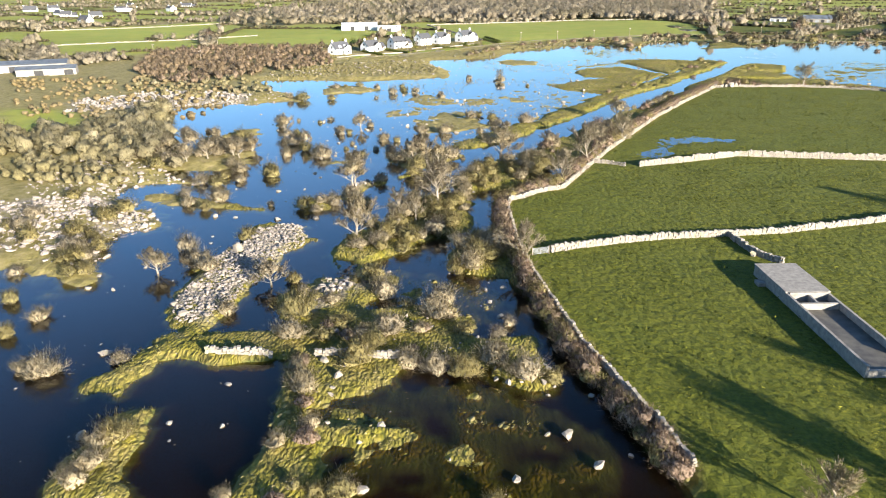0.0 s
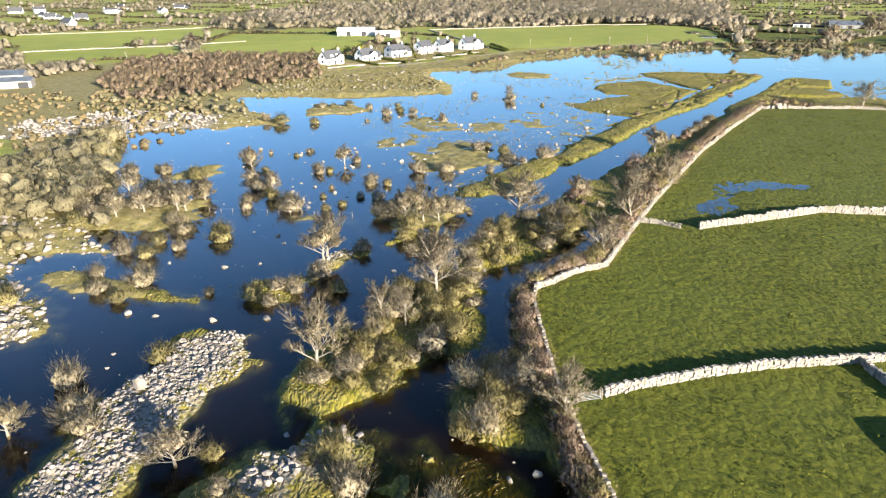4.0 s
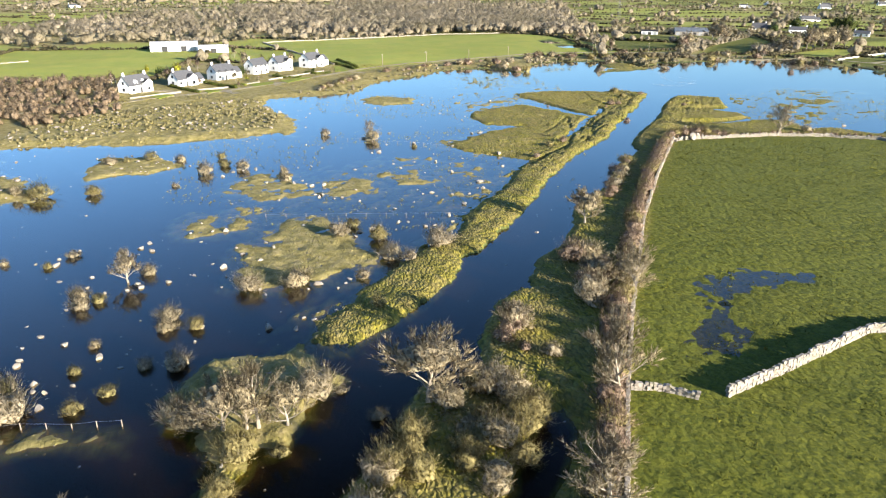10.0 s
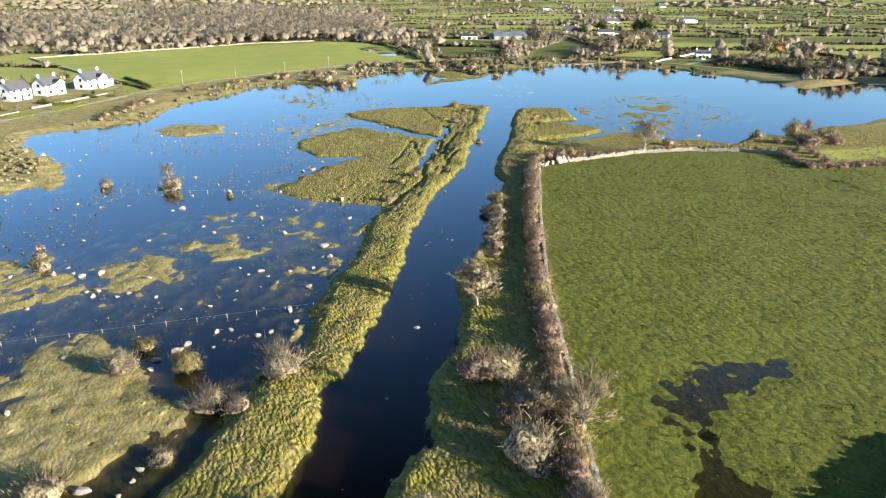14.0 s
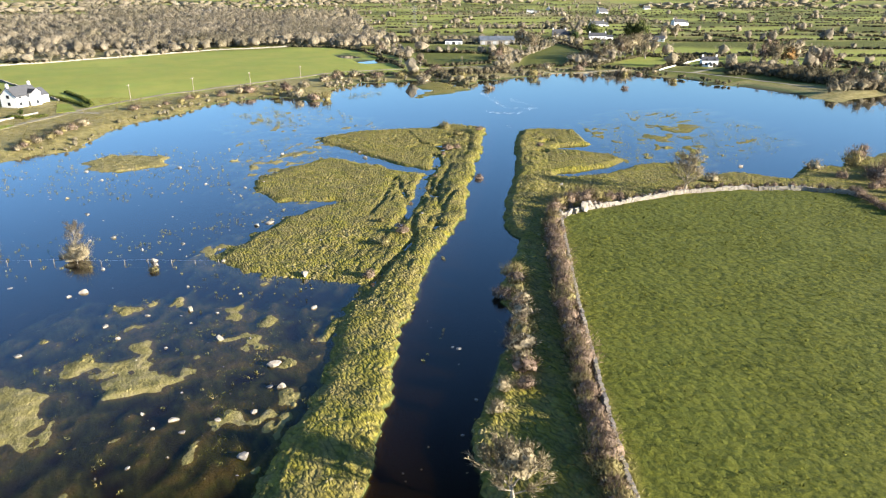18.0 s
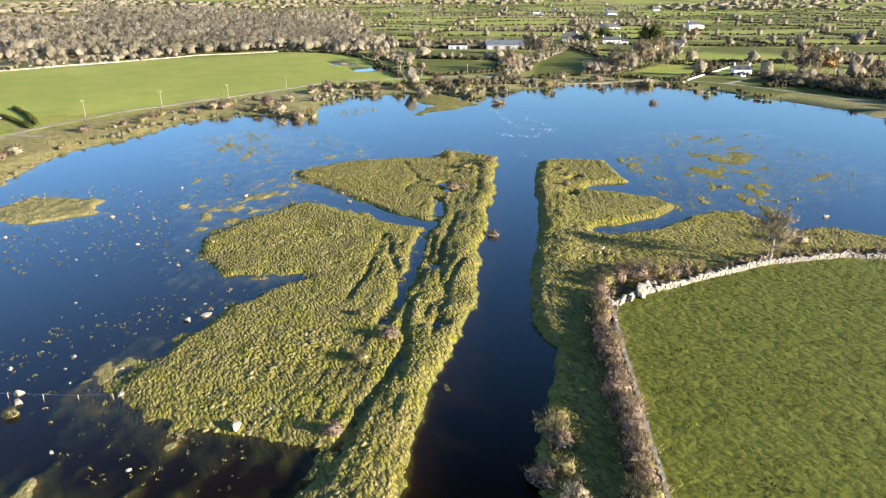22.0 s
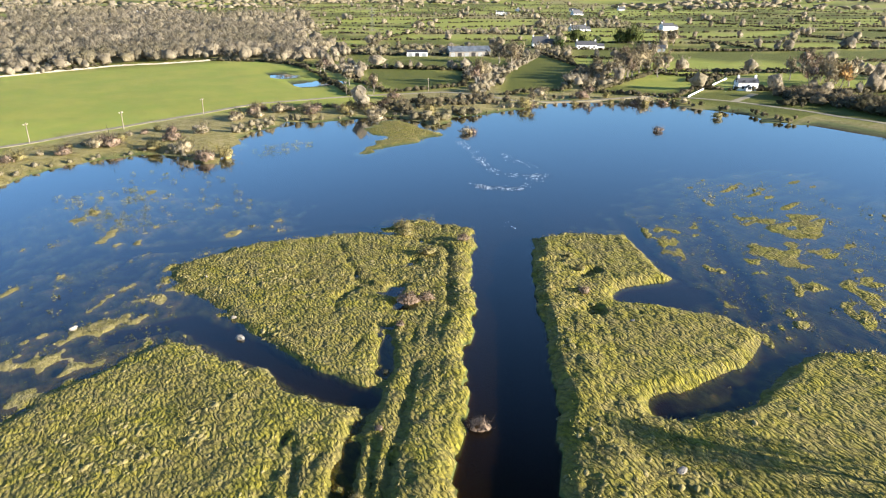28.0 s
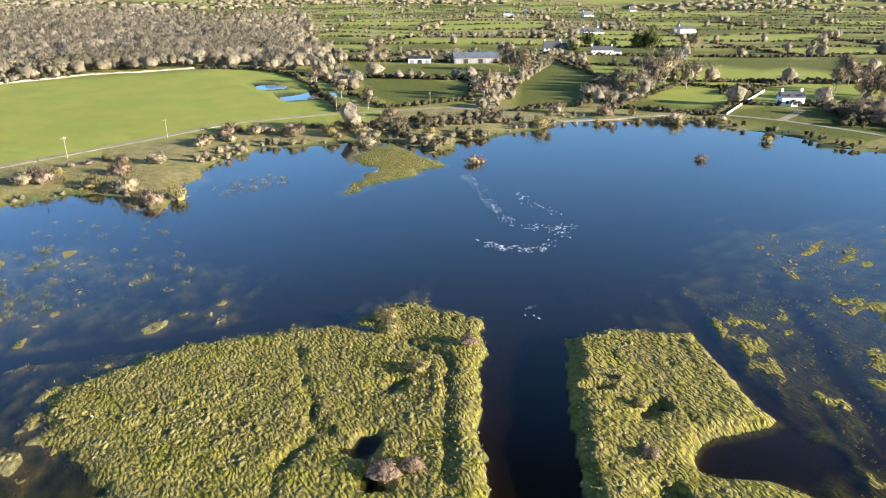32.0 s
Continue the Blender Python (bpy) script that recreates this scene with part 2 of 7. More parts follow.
def tint_material(name, dark, light, warm, grain=0.0, gaps=0.0):
    """For joined plants: the attribute 'tint' says how warm each one is."""
    m, t, bsdf = shader(name, 0.9)
    geo = t.nodes.new("ShaderNodeNewGeometry")
    c = mix(t, geo.outputs["Random Per Island"], dark, light)
    c = mix(t, attribute(t, "tint").outputs["Fac"], c, warm)
    if grain:
        n = noise_tex(t, grain, 5, 0.7)
        c = mix(t, ramp(t, n, [(0.35, (0.75, 0.75, 0.75)), (0.55, (0, 0, 0))]), c, mix(t, 0.65, c, (0.03, 0.035, 0.008)))
        bump(t, bsdf, n, 0.9, 0.15)
    if gaps:
        n = noise_tex(t, gaps, 5, 0.75, (1, 1, 0.5))
        # dark patches in the twig colour stand in for shade inside the crowns
        c = mix(t, ramp(t, noise_tex(t, gaps * 0.9, 4, 0.7, (1, 1, 0.5), 0.7), [(0.4, (0.5, 0.5, 0.5)), (0.6, (0, 0, 0))]), c, mix(t, 0.45, c, (0.05, 0.04, 0.025)))
        t.links.new(ramp(t, n, [(0.36, (0, 0, 0)), (0.46, (1, 1, 1))]), bsdf.inputs["Alpha"])
    t.links.new(c, bsdf.inputs["Base Color"])
    if gaps:
        let_through(t, bsdf, c, 0.4)
    return m


def stone_material(name, low, high, moss):
    m, t, bsdf = shader(name, 0.9)
    info = t.nodes.new("ShaderNodeObjectInfo")
    geo = t.nodes.new("ShaderNodeNewGeometry")
    n = noise_tex(t, 3.0, 6)
    c = ramp(t, n, [(0.3, low), (0.68, high)])
    c = mix(t, math_node(t, "MULTIPLY", info.outputs["Random"], 0.35), c, low)
    c = mix(t, math_node(t, "MULTIPLY", geo.outputs["Random Per Island"], 0.45), c, low)
    c = mix(t, ramp(t, noise_tex(t, 1.1, 3), [(0.55, (0, 0, 0)), (0.7, (0.7, 0.7, 0.7))]), c, moss)
    t.links.new(c, bsdf.inputs["Base Color"])
    bump(t, bsdf, n, 0.7, 0.06)
    return m


GROUND, WATER = ground_material(), water_material()
BARK = twig_material("ash_bark", (0.17, 0.145, 0.11), (0.36, 0.315, 0.255), (0.25, 0.205, 0.145))
TWIG_TONES = {
    "bare": ((0.165, 0.134, 0.085), (0.40, 0.335, 0.225), (0.29, 0.235, 0.125)),
    "brown": ((0.110, 0.076, 0.052), (0.295, 0.222, 0.160), (0.205, 0.138, 0.098)),
    "olive": ((0.110, 0.096, 0.036), (0.305, 0.258, 0.110), (0.25, 0.20, 0.08)),
    "evergreen": ((0.015, 0.03, 0.008), (0.06, 0.09, 0.02), (0.09, 0.10, 0.02)),
    "russet": ((0.20, 0.115, 0.045), (0.44, 0.28, 0.115), (0.40, 0.22, 0.07)),
    "garden": ((0.05, 0.07, 0.01), (0.13, 0.155, 0.025), (0.18, 0.18, 0.03)),
    "golden": ((0.12, 0.13, 0.01), (0.30, 0.29, 0.03), (0.34, 0.30, 0.03)),
}
# loose twigs, and the dense mass inside a crown
TWIGS = {k: twig_material(k + "_twigs", *v) for k, v in TWIG_TONES.items()}
MASSES = {k: twig_material(k + "_thicket", *v, gaps=3.2) for k, v in TWIG_TONES.items()}
FAR_MASSES = {k: twig_material(k + "_far_thicket", *v, gaps=1.1) for k, v in TWIG_TONES.items()}
TWIG, BROWN, OLIVE, EVERGREEN = "bare", "brown", "olive", "evergreen"
TUSSOCK = tint_material("tussock_blades", (0.11, 0.12, 0.016), (0.21, 0.205, 0.03), (0.26, 0.215, 0.07))
WOOD_FAR = tint_material("far_crowns", (0.262, 0.220, 0.156), (0.365, 0.312, 0.224), (0.185, 0.162, 0.088), gaps=1.1)
DULL_STEEL = plain("dull_steel", (0.10, 0.105, 0.11), (0.18, 0.18, 0.19), 1.0, 0.7)
HEDGE_FAR = tint_material("far_hedges", (0.042, 0.039, 0.017), (0.105, 0.092, 0.045), (0.22, 0.178, 0.118), gaps=1.1)
RUBBLE = stone_material("rubble_limestone", (0.17, 0.145, 0.125), (0.42, 0.365, 0.32), (0.16, 0.15, 0.08))
STONE = stone_material("limestone", (0.17, 0.148, 0.124), (0.37, 0.335, 0.285), (0.26, 0.24, 0.13))
CONCRETE = plain("weathered_concrete", (0.17, 0.155, 0.135), (0.30, 0.275, 0.24), 1.4, 0.9, 0.02)
RENDER_WHITE = plain("white_render", (0.74, 0.73, 0.70), (0.84, 0.83, 0.80), 0.6, 0.85, 0.01)
SLATE = plain("grey_slate", (0.045, 0.047, 0.053), (0.095, 0.095, 0.10), 2.5, 0.6, 0.02)
GLASS = plain("dark_window_glass", (0.02, 0.022, 0.028), (0.05, 0.055, 0.06), 1.0, 0.08)
TARMAC = plain("road_surface", (0.17, 0.145, 0.095), (0.27, 0.235, 0.16), 0.5, 0.95, 0.01)
TIMBER = plain("weathered_timber", (0.13, 0.10, 0.075), (0.27, 0.23, 0.18), 5.0, 0.9, 0.01)
STEEL = plain("galvanised_steel", (0.35, 0.36, 0.37), (0.52, 0.53, 0.54), 4.0, 0.45, 0.0, 0.8)
CLADDING = plain("pale_sheet_cladding", (0.66, 0.67, 0.68), (0.80, 0.80, 0.79), 0.3, 0.5, 0.01)
DARKBOX = plain("dark_paint", (0.02, 0.02, 0.022), (0.05, 0.05, 0.05), 2.0, 0.4)

# ---- plan of shores, walls and plants ----
lake_west = [(-90, -90), (-180, -90), (-180, 0), (-71.4, 38.8), (-60.2, 34.7), (-55.6, 36.2), (-58.6, 40.8),
    (-58, 45.4), (-62, 50.8), (-65.1, 56.6), (-61.5, 57.9), (-52.5, 62.2), (-55.4, 67.4),
    (-64.5, 73.1), (-70.5, 83.1), (-72.3, 91.9), (-58.2, 89.2), (-67.4, 104.2), (-52.4, 101.1),
    (-48.9, 109), (-50.2, 121.2), (-69.6, 118.8), (-80.6, 143.9), (-98.9, 192.5), (-104.2, 193.4),
    (-94.2, 196), (-78.4, 198), (-68.6, 192.9), (-63, 201.5), (-51.6, 202.8), (-62.2, 224.8),
    (-72.4, 234.6), (-81.6, 258.9), (-49.9, 257.8), (-34.7, 254), (-16.5, 259.4), (0.8, 262),
    (5.2, 260), (7.5, 278.8), (-1, 312.9), (-3.2, 335.2)]
lake_far = [(12, 339), (32.7, 343), (45, 364.2), (50.4, 376.6), (72.2, 394.7), (93, 412.5), (102.9, 414.8),
    (117.8, 416.4), (127.2, 391.7), (147.3, 427.2), (165.6, 441), (183.8, 433.2), (193.2, 434),
    (206.6, 432.3), (207.8, 417.9), (207.2, 402), (224.4, 420.9), (235, 414), (258.5, 418.6),
    (280, 428), (294.3, 416.1), (315, 395.1), (312.6, 381.8), (318.3, 364.6), (312.6, 346.6),
    (320.5, 336.2)]
lake_east = [(314.5, 285.5), (360, 285), (322.5, 225), (195.6, 219.9), (176.4, 219)]
fields = [(162.6, 300.4), (170.7, 298.9), (178.8, 291.8), (175.2, 281.8), (170.2, 271.6), (164.6, 273.8), (159.3, 275.5),
    (156.4, 272.8), (160.3, 266.7), (165.6, 259.9), (162.9, 253.5), (154.9, 249.7), (146.7, 250.3), (140, 251), (136.9, 248.3),
    (138.3, 246.8), (147.1, 244.4), (151.7, 245.6), (159.7, 246.6), (166.3, 246.6), (173.5, 243.4), (169.1, 229.5), (202.5, 229.5), (255, 210),
    (322.5, 210), (600, 150), (600, -120), (24, -90), (23.8, -16.8), (22.8, -13.5), (20.8, -6.9),
    (19.2, 0.9), (17.4, 9.1), (15.2, 17.8), (12.9, 27.3), (11, 35.4), (5.8, 36.4), (1.4, 40.2),
    (0.6, 45.6), (3.9, 51.8), (9.8, 54.9), (10.4, 66.6), (13.8, 76.9), (23.4, 86.4)]
backwater = [(17.1, 80.8), (18, 83.7), (22.8, 87.8), (27.3, 93.4), (30.3, 98.4), (31, 102.9), (26.7, 100.6),
    (19.8, 90.6), (16.4, 86.7), (6, 81), (4.2, 79.5), (2.8, 86.7), (5.8, 95.1), (11.4, 101.2),
    (14.7, 108.4), (16.8, 111.6), (20.8, 108), (24.5, 112.8), (24.9, 118.4), (30.2, 128.9),
    (34.3, 133.5), (37.7, 134), (43.3, 144.6), (51.3, 152.2), (56.2, 159.4), (60.4, 169.8),
    (68.7, 177.4), (78.6, 186.4), (85.4, 199.4), (100.8, 216.2), (103.5, 224.7), (113.1, 238.2),
    (128.7, 256.4), (152.2, 288.3)]
grass_isle = [(-5, 147.8), (-7.2, 155), (-4.8, 165.9), (-3, 174.3), (2.3, 178.2), (9.6, 178.2), (9.7, 168.5), (12.2, 163.4),
    (15.4, 158.4), (16.4, 151.3), (16.2, 145.6), (12.7, 144.6), (8.9, 143.8), (4.1, 143), (-1.5, 144.5)]
grass_isle_b = [(-17.8, 182.3), (-9.5, 185.5), (-1.7, 186.5), (-0.9, 183), (-4.5, 175), (-8.5, 171.1), (-14.5, 171.2)]
grass_isle_c = [(-11.9, 203.9), (-5.1, 213.7), (1.8, 216), (7.3, 199.6), (6, 191.3), (-1.8, 189.6), (-9.4, 193.1)]
grass_isle_d = [(8.4, 202.3), (16, 207.6), (22.8, 202.6), (22.8, 195.7), (18.9, 189.7), (10.6, 192.1)]
grass_isle_e = [(24.5, 205.1), (33.7, 207.8), (39, 202.5), (35.8, 196.6), (29.4, 196.3)]
causeway = [(-36.2, 21.3), (-32.2, 19.8), (-24.3, 19.4), (-14.9, 19.0), (-12.5, 15.2), (-20.6, 11.5), (-30.1, 11.7)]
reed_isle = [(34, 324.2), (42.4, 333.3), (56.1, 319.5), (55.4, 311.8), (44.8, 310.4), (36.3, 313)]
far_isle = [(187.5, 418.2), (204.8, 429.2), (201.9, 394), (181.2, 387.2), (166.8, 381.3), (168.9, 388.7),
    (185, 397.5), (180.9, 405.5)]
scrub_isle = [(-47.7, 229.8), (-45, 241.5), (-32.1, 236.4), (-24.2, 225.9), (-33, 219.4), (-44.1, 220.2)]
inner_isle = [(-66.4, 80.8), (-56, 82.6), (-45.4, 76.2), (-35.4, 73.9), (-36, 71.4), (-53, 73.4), (-63.3, 76.1)]
rock_isle = [(-42, 2.6), (-41.1, 7.5), (-38.6, 13.4), (-40, 17.7), (-38, 21.6), (-40.2, 27.8), (-39.3, 38),
    (-38.1, 50.1), (-36.6, 60.2), (-33, 63.3), (-24.5, 61.4), (-24, 52.4), (-27, 39.8), (-29.8, 29.4),
    (-31.6, 21.5), (-33.2, 17.5), (-28.6, 16.2), (-21.2, 15.4), (-20.2, 11.6), (-29.6, 11.7),
    (-34.8, 10.5), (-36.9, 3.2)]
near_isle = [(-36.8, -13.5), (-38, -11.2), (-37.3, -4.6), (-36.3, -0.4), (-32.7, 0.6), (-31.8, -2.4),
    (-32.4, -7.4), (-29.4, -11.6), (-30, -15)]
ruin_isle = [(-21.2, 15.8), (-24.3, 31.2), (-21.5, 37.3), (-16.5, 37.2), (-12.5, 42.9), (-7.5, 36.9),
    (-8, 30.8), (-11.9, 26.1), (-2, 27.6), (5.1, 21.3), (3.3, 16.6), (13, 16.4), (14.1, 5.6),
    (11.2, 4.5), (4.2, 8.2), (-3.3, 10.4), (-5.8, 6), (-12.3, 4.5), (-14.6, 1.6), (-13.4, -2.4),
    (-9.1, -1), (-4.2, -3.2), (-9.8, -7), (-13.4, -6.1), (-12.5, -11.1), (-9.9, -15.4), (-20, -15.3),
    (-20.7, -8.6), (-17.1, -4.2), (-18.2, 4.1), (-18, 10)]
ash_isle = [(-20.8, 49.1), (-18.6, 55.5), (-11.9, 60.9), (-4.8, 53.6), (-3.9, 48.6), (-7.4, 45), (-12.1, 43),
    (-17.5, 44.6), (-19, 41.1)]
thicket_isle = [(-10.8, 49.5), (-9.8, 54.2), (-10.4, 63.3), (-9.1, 68.8), (-3.4, 78), (3.3, 81), (6.8, 75.2),
    (5.6, 68.7), (7, 63.2), (6.6, 57.3), (1.4, 54.8), (-3, 51.6)]
ridge_isle = [(-20.7, 78.9), (-21.5, 83.1), (-18.2, 91.4), (-16.2, 93.9), (-13.4, 91.5), (-15.6, 84.4),
    (-18, 80.4), (-19.4, 77.4)]
ridge_tail = [(-29.2, 71.6), (-30.8, 78.3), (-26.7, 79.8), (-21.8, 81.3), (-20, 78.2), (-23.7, 74.1),
    (-26.4, 69)]
willow_isle = [(-13.2, 110.6), (-9.9, 108.8), (-8.7, 102.8), (-10, 96.3), (-8.7, 96.3), (-3.6, 102.3), (0.6, 102),
    (4.6, 110.8), (8.1, 114), (4.2, 117), (0.9, 122.2), (-7.6, 120.9), (-13, 115.6)]
grass_bar = [(-29.7, 110.2), (-17.5, 109.2), (-17.8, 107), (-28.5, 108.3)]
west_isle = [(-65.8, 138.6), (-65.2, 149.2), (-57.8, 153.1), (-53.8, 145.5), (-56.8, 139), (-62.7, 135.9)]
shoal_west = [(15.2, 207), (22.6, 205.8), (28.5, 209.7), (39.3, 207.3), (52.6, 195.6), (49.1, 185.7),
    (41.4, 185.9), (35.4, 195.1), (29.2, 198.8), (23.8, 194.5), (18.6, 188.9), (15.6, 188.4)]
shoal_mid = [(75.4, 302.8), (79.6, 307.4), (91.2, 317.5), (97.6, 308.4), (99.3, 298.6), (91.9, 299.4),
    (83.2, 285.8), (78, 284), (74.8, 281.4)]
shoal_far = [(86.4, 363.6), (100.4, 376.6), (108.4, 374.2), (110.8, 352.4), (100.6, 346.2), (87.8, 355.4)]
shoal_pond = [(-13.6, 3.9), (-5.8, 4.8), (7.4, 4.5), (14.8, -3), (15.9, -13.4), (-9.1, -12.8), (-11, -6.1)]
left_bank_canal = [(1.6, 124), (5.4, 122.2), (9.4, 122.6), (15.8, 127.4), (21.6, 133.5), (27.8, 140.9), (31.6, 148.2),
    (35.7, 151.8), (41.2, 159.6), (51.8, 172.5), (64.4, 194), (80.7, 213.9), (98.9, 233.4),
    (157.5, 312.3)]
left_bank_marsh = [(150.1, 322.8), (135.6, 322.6), (118.6, 327.6), (102.8, 324.5), (99.8, 319), (103.5, 301.5),
    (105.9, 285.5), (109.2, 273.9), (112, 269.1), (106.4, 272.2), (100.8, 283.2), (95.7, 298.4),
    (82.1, 291.6), (69.6, 284), (66.9, 275), (68.6, 263), (76.6, 259.4), (81, 256.6), (75.9, 256.2),
    (66.8, 251.2), (58.5, 244.2), (48, 234.9), (52.8, 225.8), (62, 216), (66.6, 212), (58, 200.5),
    (53, 189.9), (46, 181.6), (37.3, 170.7), (36.4, 166.5), (30, 155.9), (23.7, 153.4), (19.6, 146.9),
    (11.4, 139.2)]
canal_wall = [(23.5, -10.4), (20.8, 1.4), (17.5, 13.4), (14.2, 36.9), (13.5, 48.6), (13.5, 53.4), (13.6, 68.1),
    (14.7, 72.8), (22, 78.9), (27.4, 81.4), (37.3, 100.4), (48.3, 120.2), (71.7, 159.4), (91.6, 188.7),
    (116.2, 223)]
gate_wall = [(18.5, 44.2), (23.5, 46), (31.6, 48.2), (39.9, 49.9), (51.3, 51), (62, 52.2), (165, 78)]
pen_wall = [(51.6, 50.8), (51.8, 46.2), (52.6, 41.6), (55, 38)]
cross_wall = [(39, 102.9), (42.8, 101.6), (45.4, 99.3)]
cross_wall_b = [(48.9, 98.9), (57.4, 101.4), (67.6, 104.8), (76.9, 108), (165, 93)]
north_wall = [(113.4, 220.6), (121.5, 222), (134.1, 221.6), (150.8, 220.4), (164.7, 215.7), (175.5, 208.4),
    (181.2, 199.4)]
east_hedge = [(181.2, 199.4), (176.9, 191.7), (175, 186.1), (285, 150)]
ash_trees = [(-15, 50.4, 10), (-0.4, 71.8, 10.7), (-8.1, 62.2, 7.1), (-4.7, 62.1, 6.1), (16.1, 105.3, 10.5),
    (36.9, 101.3, 10.7), (27.6, 85.2, 8.3), (51.8, 126.2, 8.4), (-0.2, 75.9, 9.2), (-19.1, 86.3, 8.2),
    (13.3, 39.2, 7.7), (28.7, 254.7, 5.1), (150.6, 220.9, 9.6), (-3, 105.8, 7.8), (32.8, -17.5, 6), (49, -21, 9), (52, -26, 10), (61, -14, 9), (104, 53, 9)]
lone_bushes = [(-67.8, 145.4, 2.7), (-47.2, 148.2, 6), (-41.1, 141.5, 1.8), (-29.1, 142.5, 3.2), (-24, 151, 5.6),
    (-40, 130.8, 3.2), (-36.4, 122.1, 3.7), (-52.1, 124.3, 4.7), (-40.5, 115.4, 2.9),
    (-30.6, 114.7, 4.2), (-23.5, 114.3, 2), (-15.9, 132.5, 2.5), (-5, 143.5, 3.8), (-51.8, 204.9, 4.5),
    (-17.8, 218.4, 4), (-42.2, 231.2, 3), (-32.7, 234.4, 2.9), (2, 207.1, 2.8), (11.1, 164.2, 3.7),
    (18, 161.7, 3.7), (19, 151.7, 3.8), (28.6, 156.5, 4.4), (39.3, 234.9, 1.4), (15.1, 257.7, 2.9),
    (28.7, 247.1, 4.6), (-52.5, 114.3, 6), (-20.4, 117.1, 1.8)]
isle_bushes = [(-11.5, 109.6, 4.3), (-6.7, 106.1, 7), (-0, 105.6, 5.8), (3.1, 110.9, 4.4), (-5, 101.7, 4),
    (6.3, 111.5, 1.3), (-9.8, 107.9, 3.4), (-0.8, 101.3, 1.6), (58.5, 158.7, 7.3), (48.1, 131.4, 5.2),
    (30.3, 119.1, 5.2), (-17.2, 122.6, 1.9), (-41.4, 101.1, 3.1), (-28, 72.1, 3.2), (-22.4, 74.7, 3.6),
    (-19.3, 80.4, 3.4), (-15.3, 74.6, 2.4), (-13.4, 90.5, 2.7), (-24.9, 74.7, 2.3), (-19.4, 85.2, 6.9),
    (-6.6, 96.3, 2.9)]
ruin_bushes = [(-0.8, 22.3, 4.4), (-7.2, 17.6, 3.8), (-10.3, 10.5, 4), (-4.7, 10.4, 3.2), (-1.2, 9, 3.5),
    (2.2, 8.2, 3.5), (6.4, 10.1, 4), (9.4, 6.2, 3.8), (12.8, 6.1, 2.3), (-16.2, 4.4, 3.8),
    (-17.9, 8.1, 2.3), (-20.2, 22.8, 4.4), (-8.8, 29.8, 4.6), (-10.8, 16.2, 2.5), (2.6, 17.3, 2.5),
    (7.4, 17.2, 2.1), (-3.1, 17.5, 1.9), (-10.2, -12.4, 2.6), (-20.7, -12.9, 1.9), (-17.3, -5.7, 2.1),
    (-12.3, -12.4, 1.9), (-14.4, -3, 2.1), (-20.2, 16.4, 3.3), (-14.2, 19.4, 2.6)]
shore_bushes = [(-46.1, 39.3, 4.9), (-49, 9.5, 3.9), (-51.8, 10.2, 2.4), (-64.1, 29.5, 2.8), (-40.5, 11.9, 2.4),
    (-57, 23.8, 2.7), (-58.9, 19, 2.6), (-44.8, 49.2, 4.2), (-37.8, 39.1, 3), (-35.2, 54.4, 3.3),
    (-26.7, 34.4, 4.8), (-31, 24.9, 2.7), (-35.2, -5.3, 2.8), (-33.9, -4.4, 3.1), (-35.3, -11.1, 2.6),
    (-34.8, -8.7, 2.7), (4.3, -14.2, 2.2), (-9.8, -11.7, 2.3), (-25.3, 70.3, 2.4), (-40.2, 96.4, 3.5)]
west_bushes = [(-73, 113.7, 4.3), (-64.3, 108.4, 5.7), (-59.7, 110.9, 5.7), (-53.3, 112.2, 5.8),
    (-52.1, 123.8, 4), (-51.2, 89.1, 3.2), (-55.4, 91, 3.7), (-48.8, 101.1, 3), (-41.1, 99.9, 3.4),
    (-55.5, 80.8, 3), (-47.2, 77.7, 4.1), (-48.4, 71.7, 2.7), (-75.6, 144, 3.6), (-67.5, 143.9, 3.2),
    (-57.8, 137.8, 4.3), (-35.3, 74.1, 1.6), (-57.9, 113.6, 4.3), (-70.2, 103.6, 4), (-53, 75, 3.2),
    (-48.7, 82.3, 2.6)]
boulders_a = [(-16.5, 171.8), (-49.8, 168.1), (-40.8, 162.6), (-47.6, 159), (-9.3, 145.6), (-3.4, 143.1),
    (5.8, 143.2), (-2, 129.6), (-31, 142.4), (-33.6, 131.4), (-33, 128), (-24.8, 120.2),
    (-30.8, 113.6), (-29.1, 119.6), (-14, 151.5), (20.2, 180), (25.3, 169.8), (12.1, 189.1),
    (18, 167.1), (39.4, 178.6), (-30.2, 99.1), (-49.8, 149.6), (3.8, 202), (9, 191.1), (12, 188.2),
    (19.8, 179), (25.3, 170), (5.8, 205.6), (-1, 216.8), (13.2, 171.6), (17.7, 164.1), (14, 163.8),
    (27.4, 155.7), (34.3, 171.8), (34, 167.9), (5.6, 142.6), (42.9, 225.3), (44.8, 213.4),
    (6.6, 202.4), (39.9, 239.4), (19.8, 179), (34.2, 171.1), (42.9, 224.8), (44.8, 213.9),
    (34.5, 188.7)]
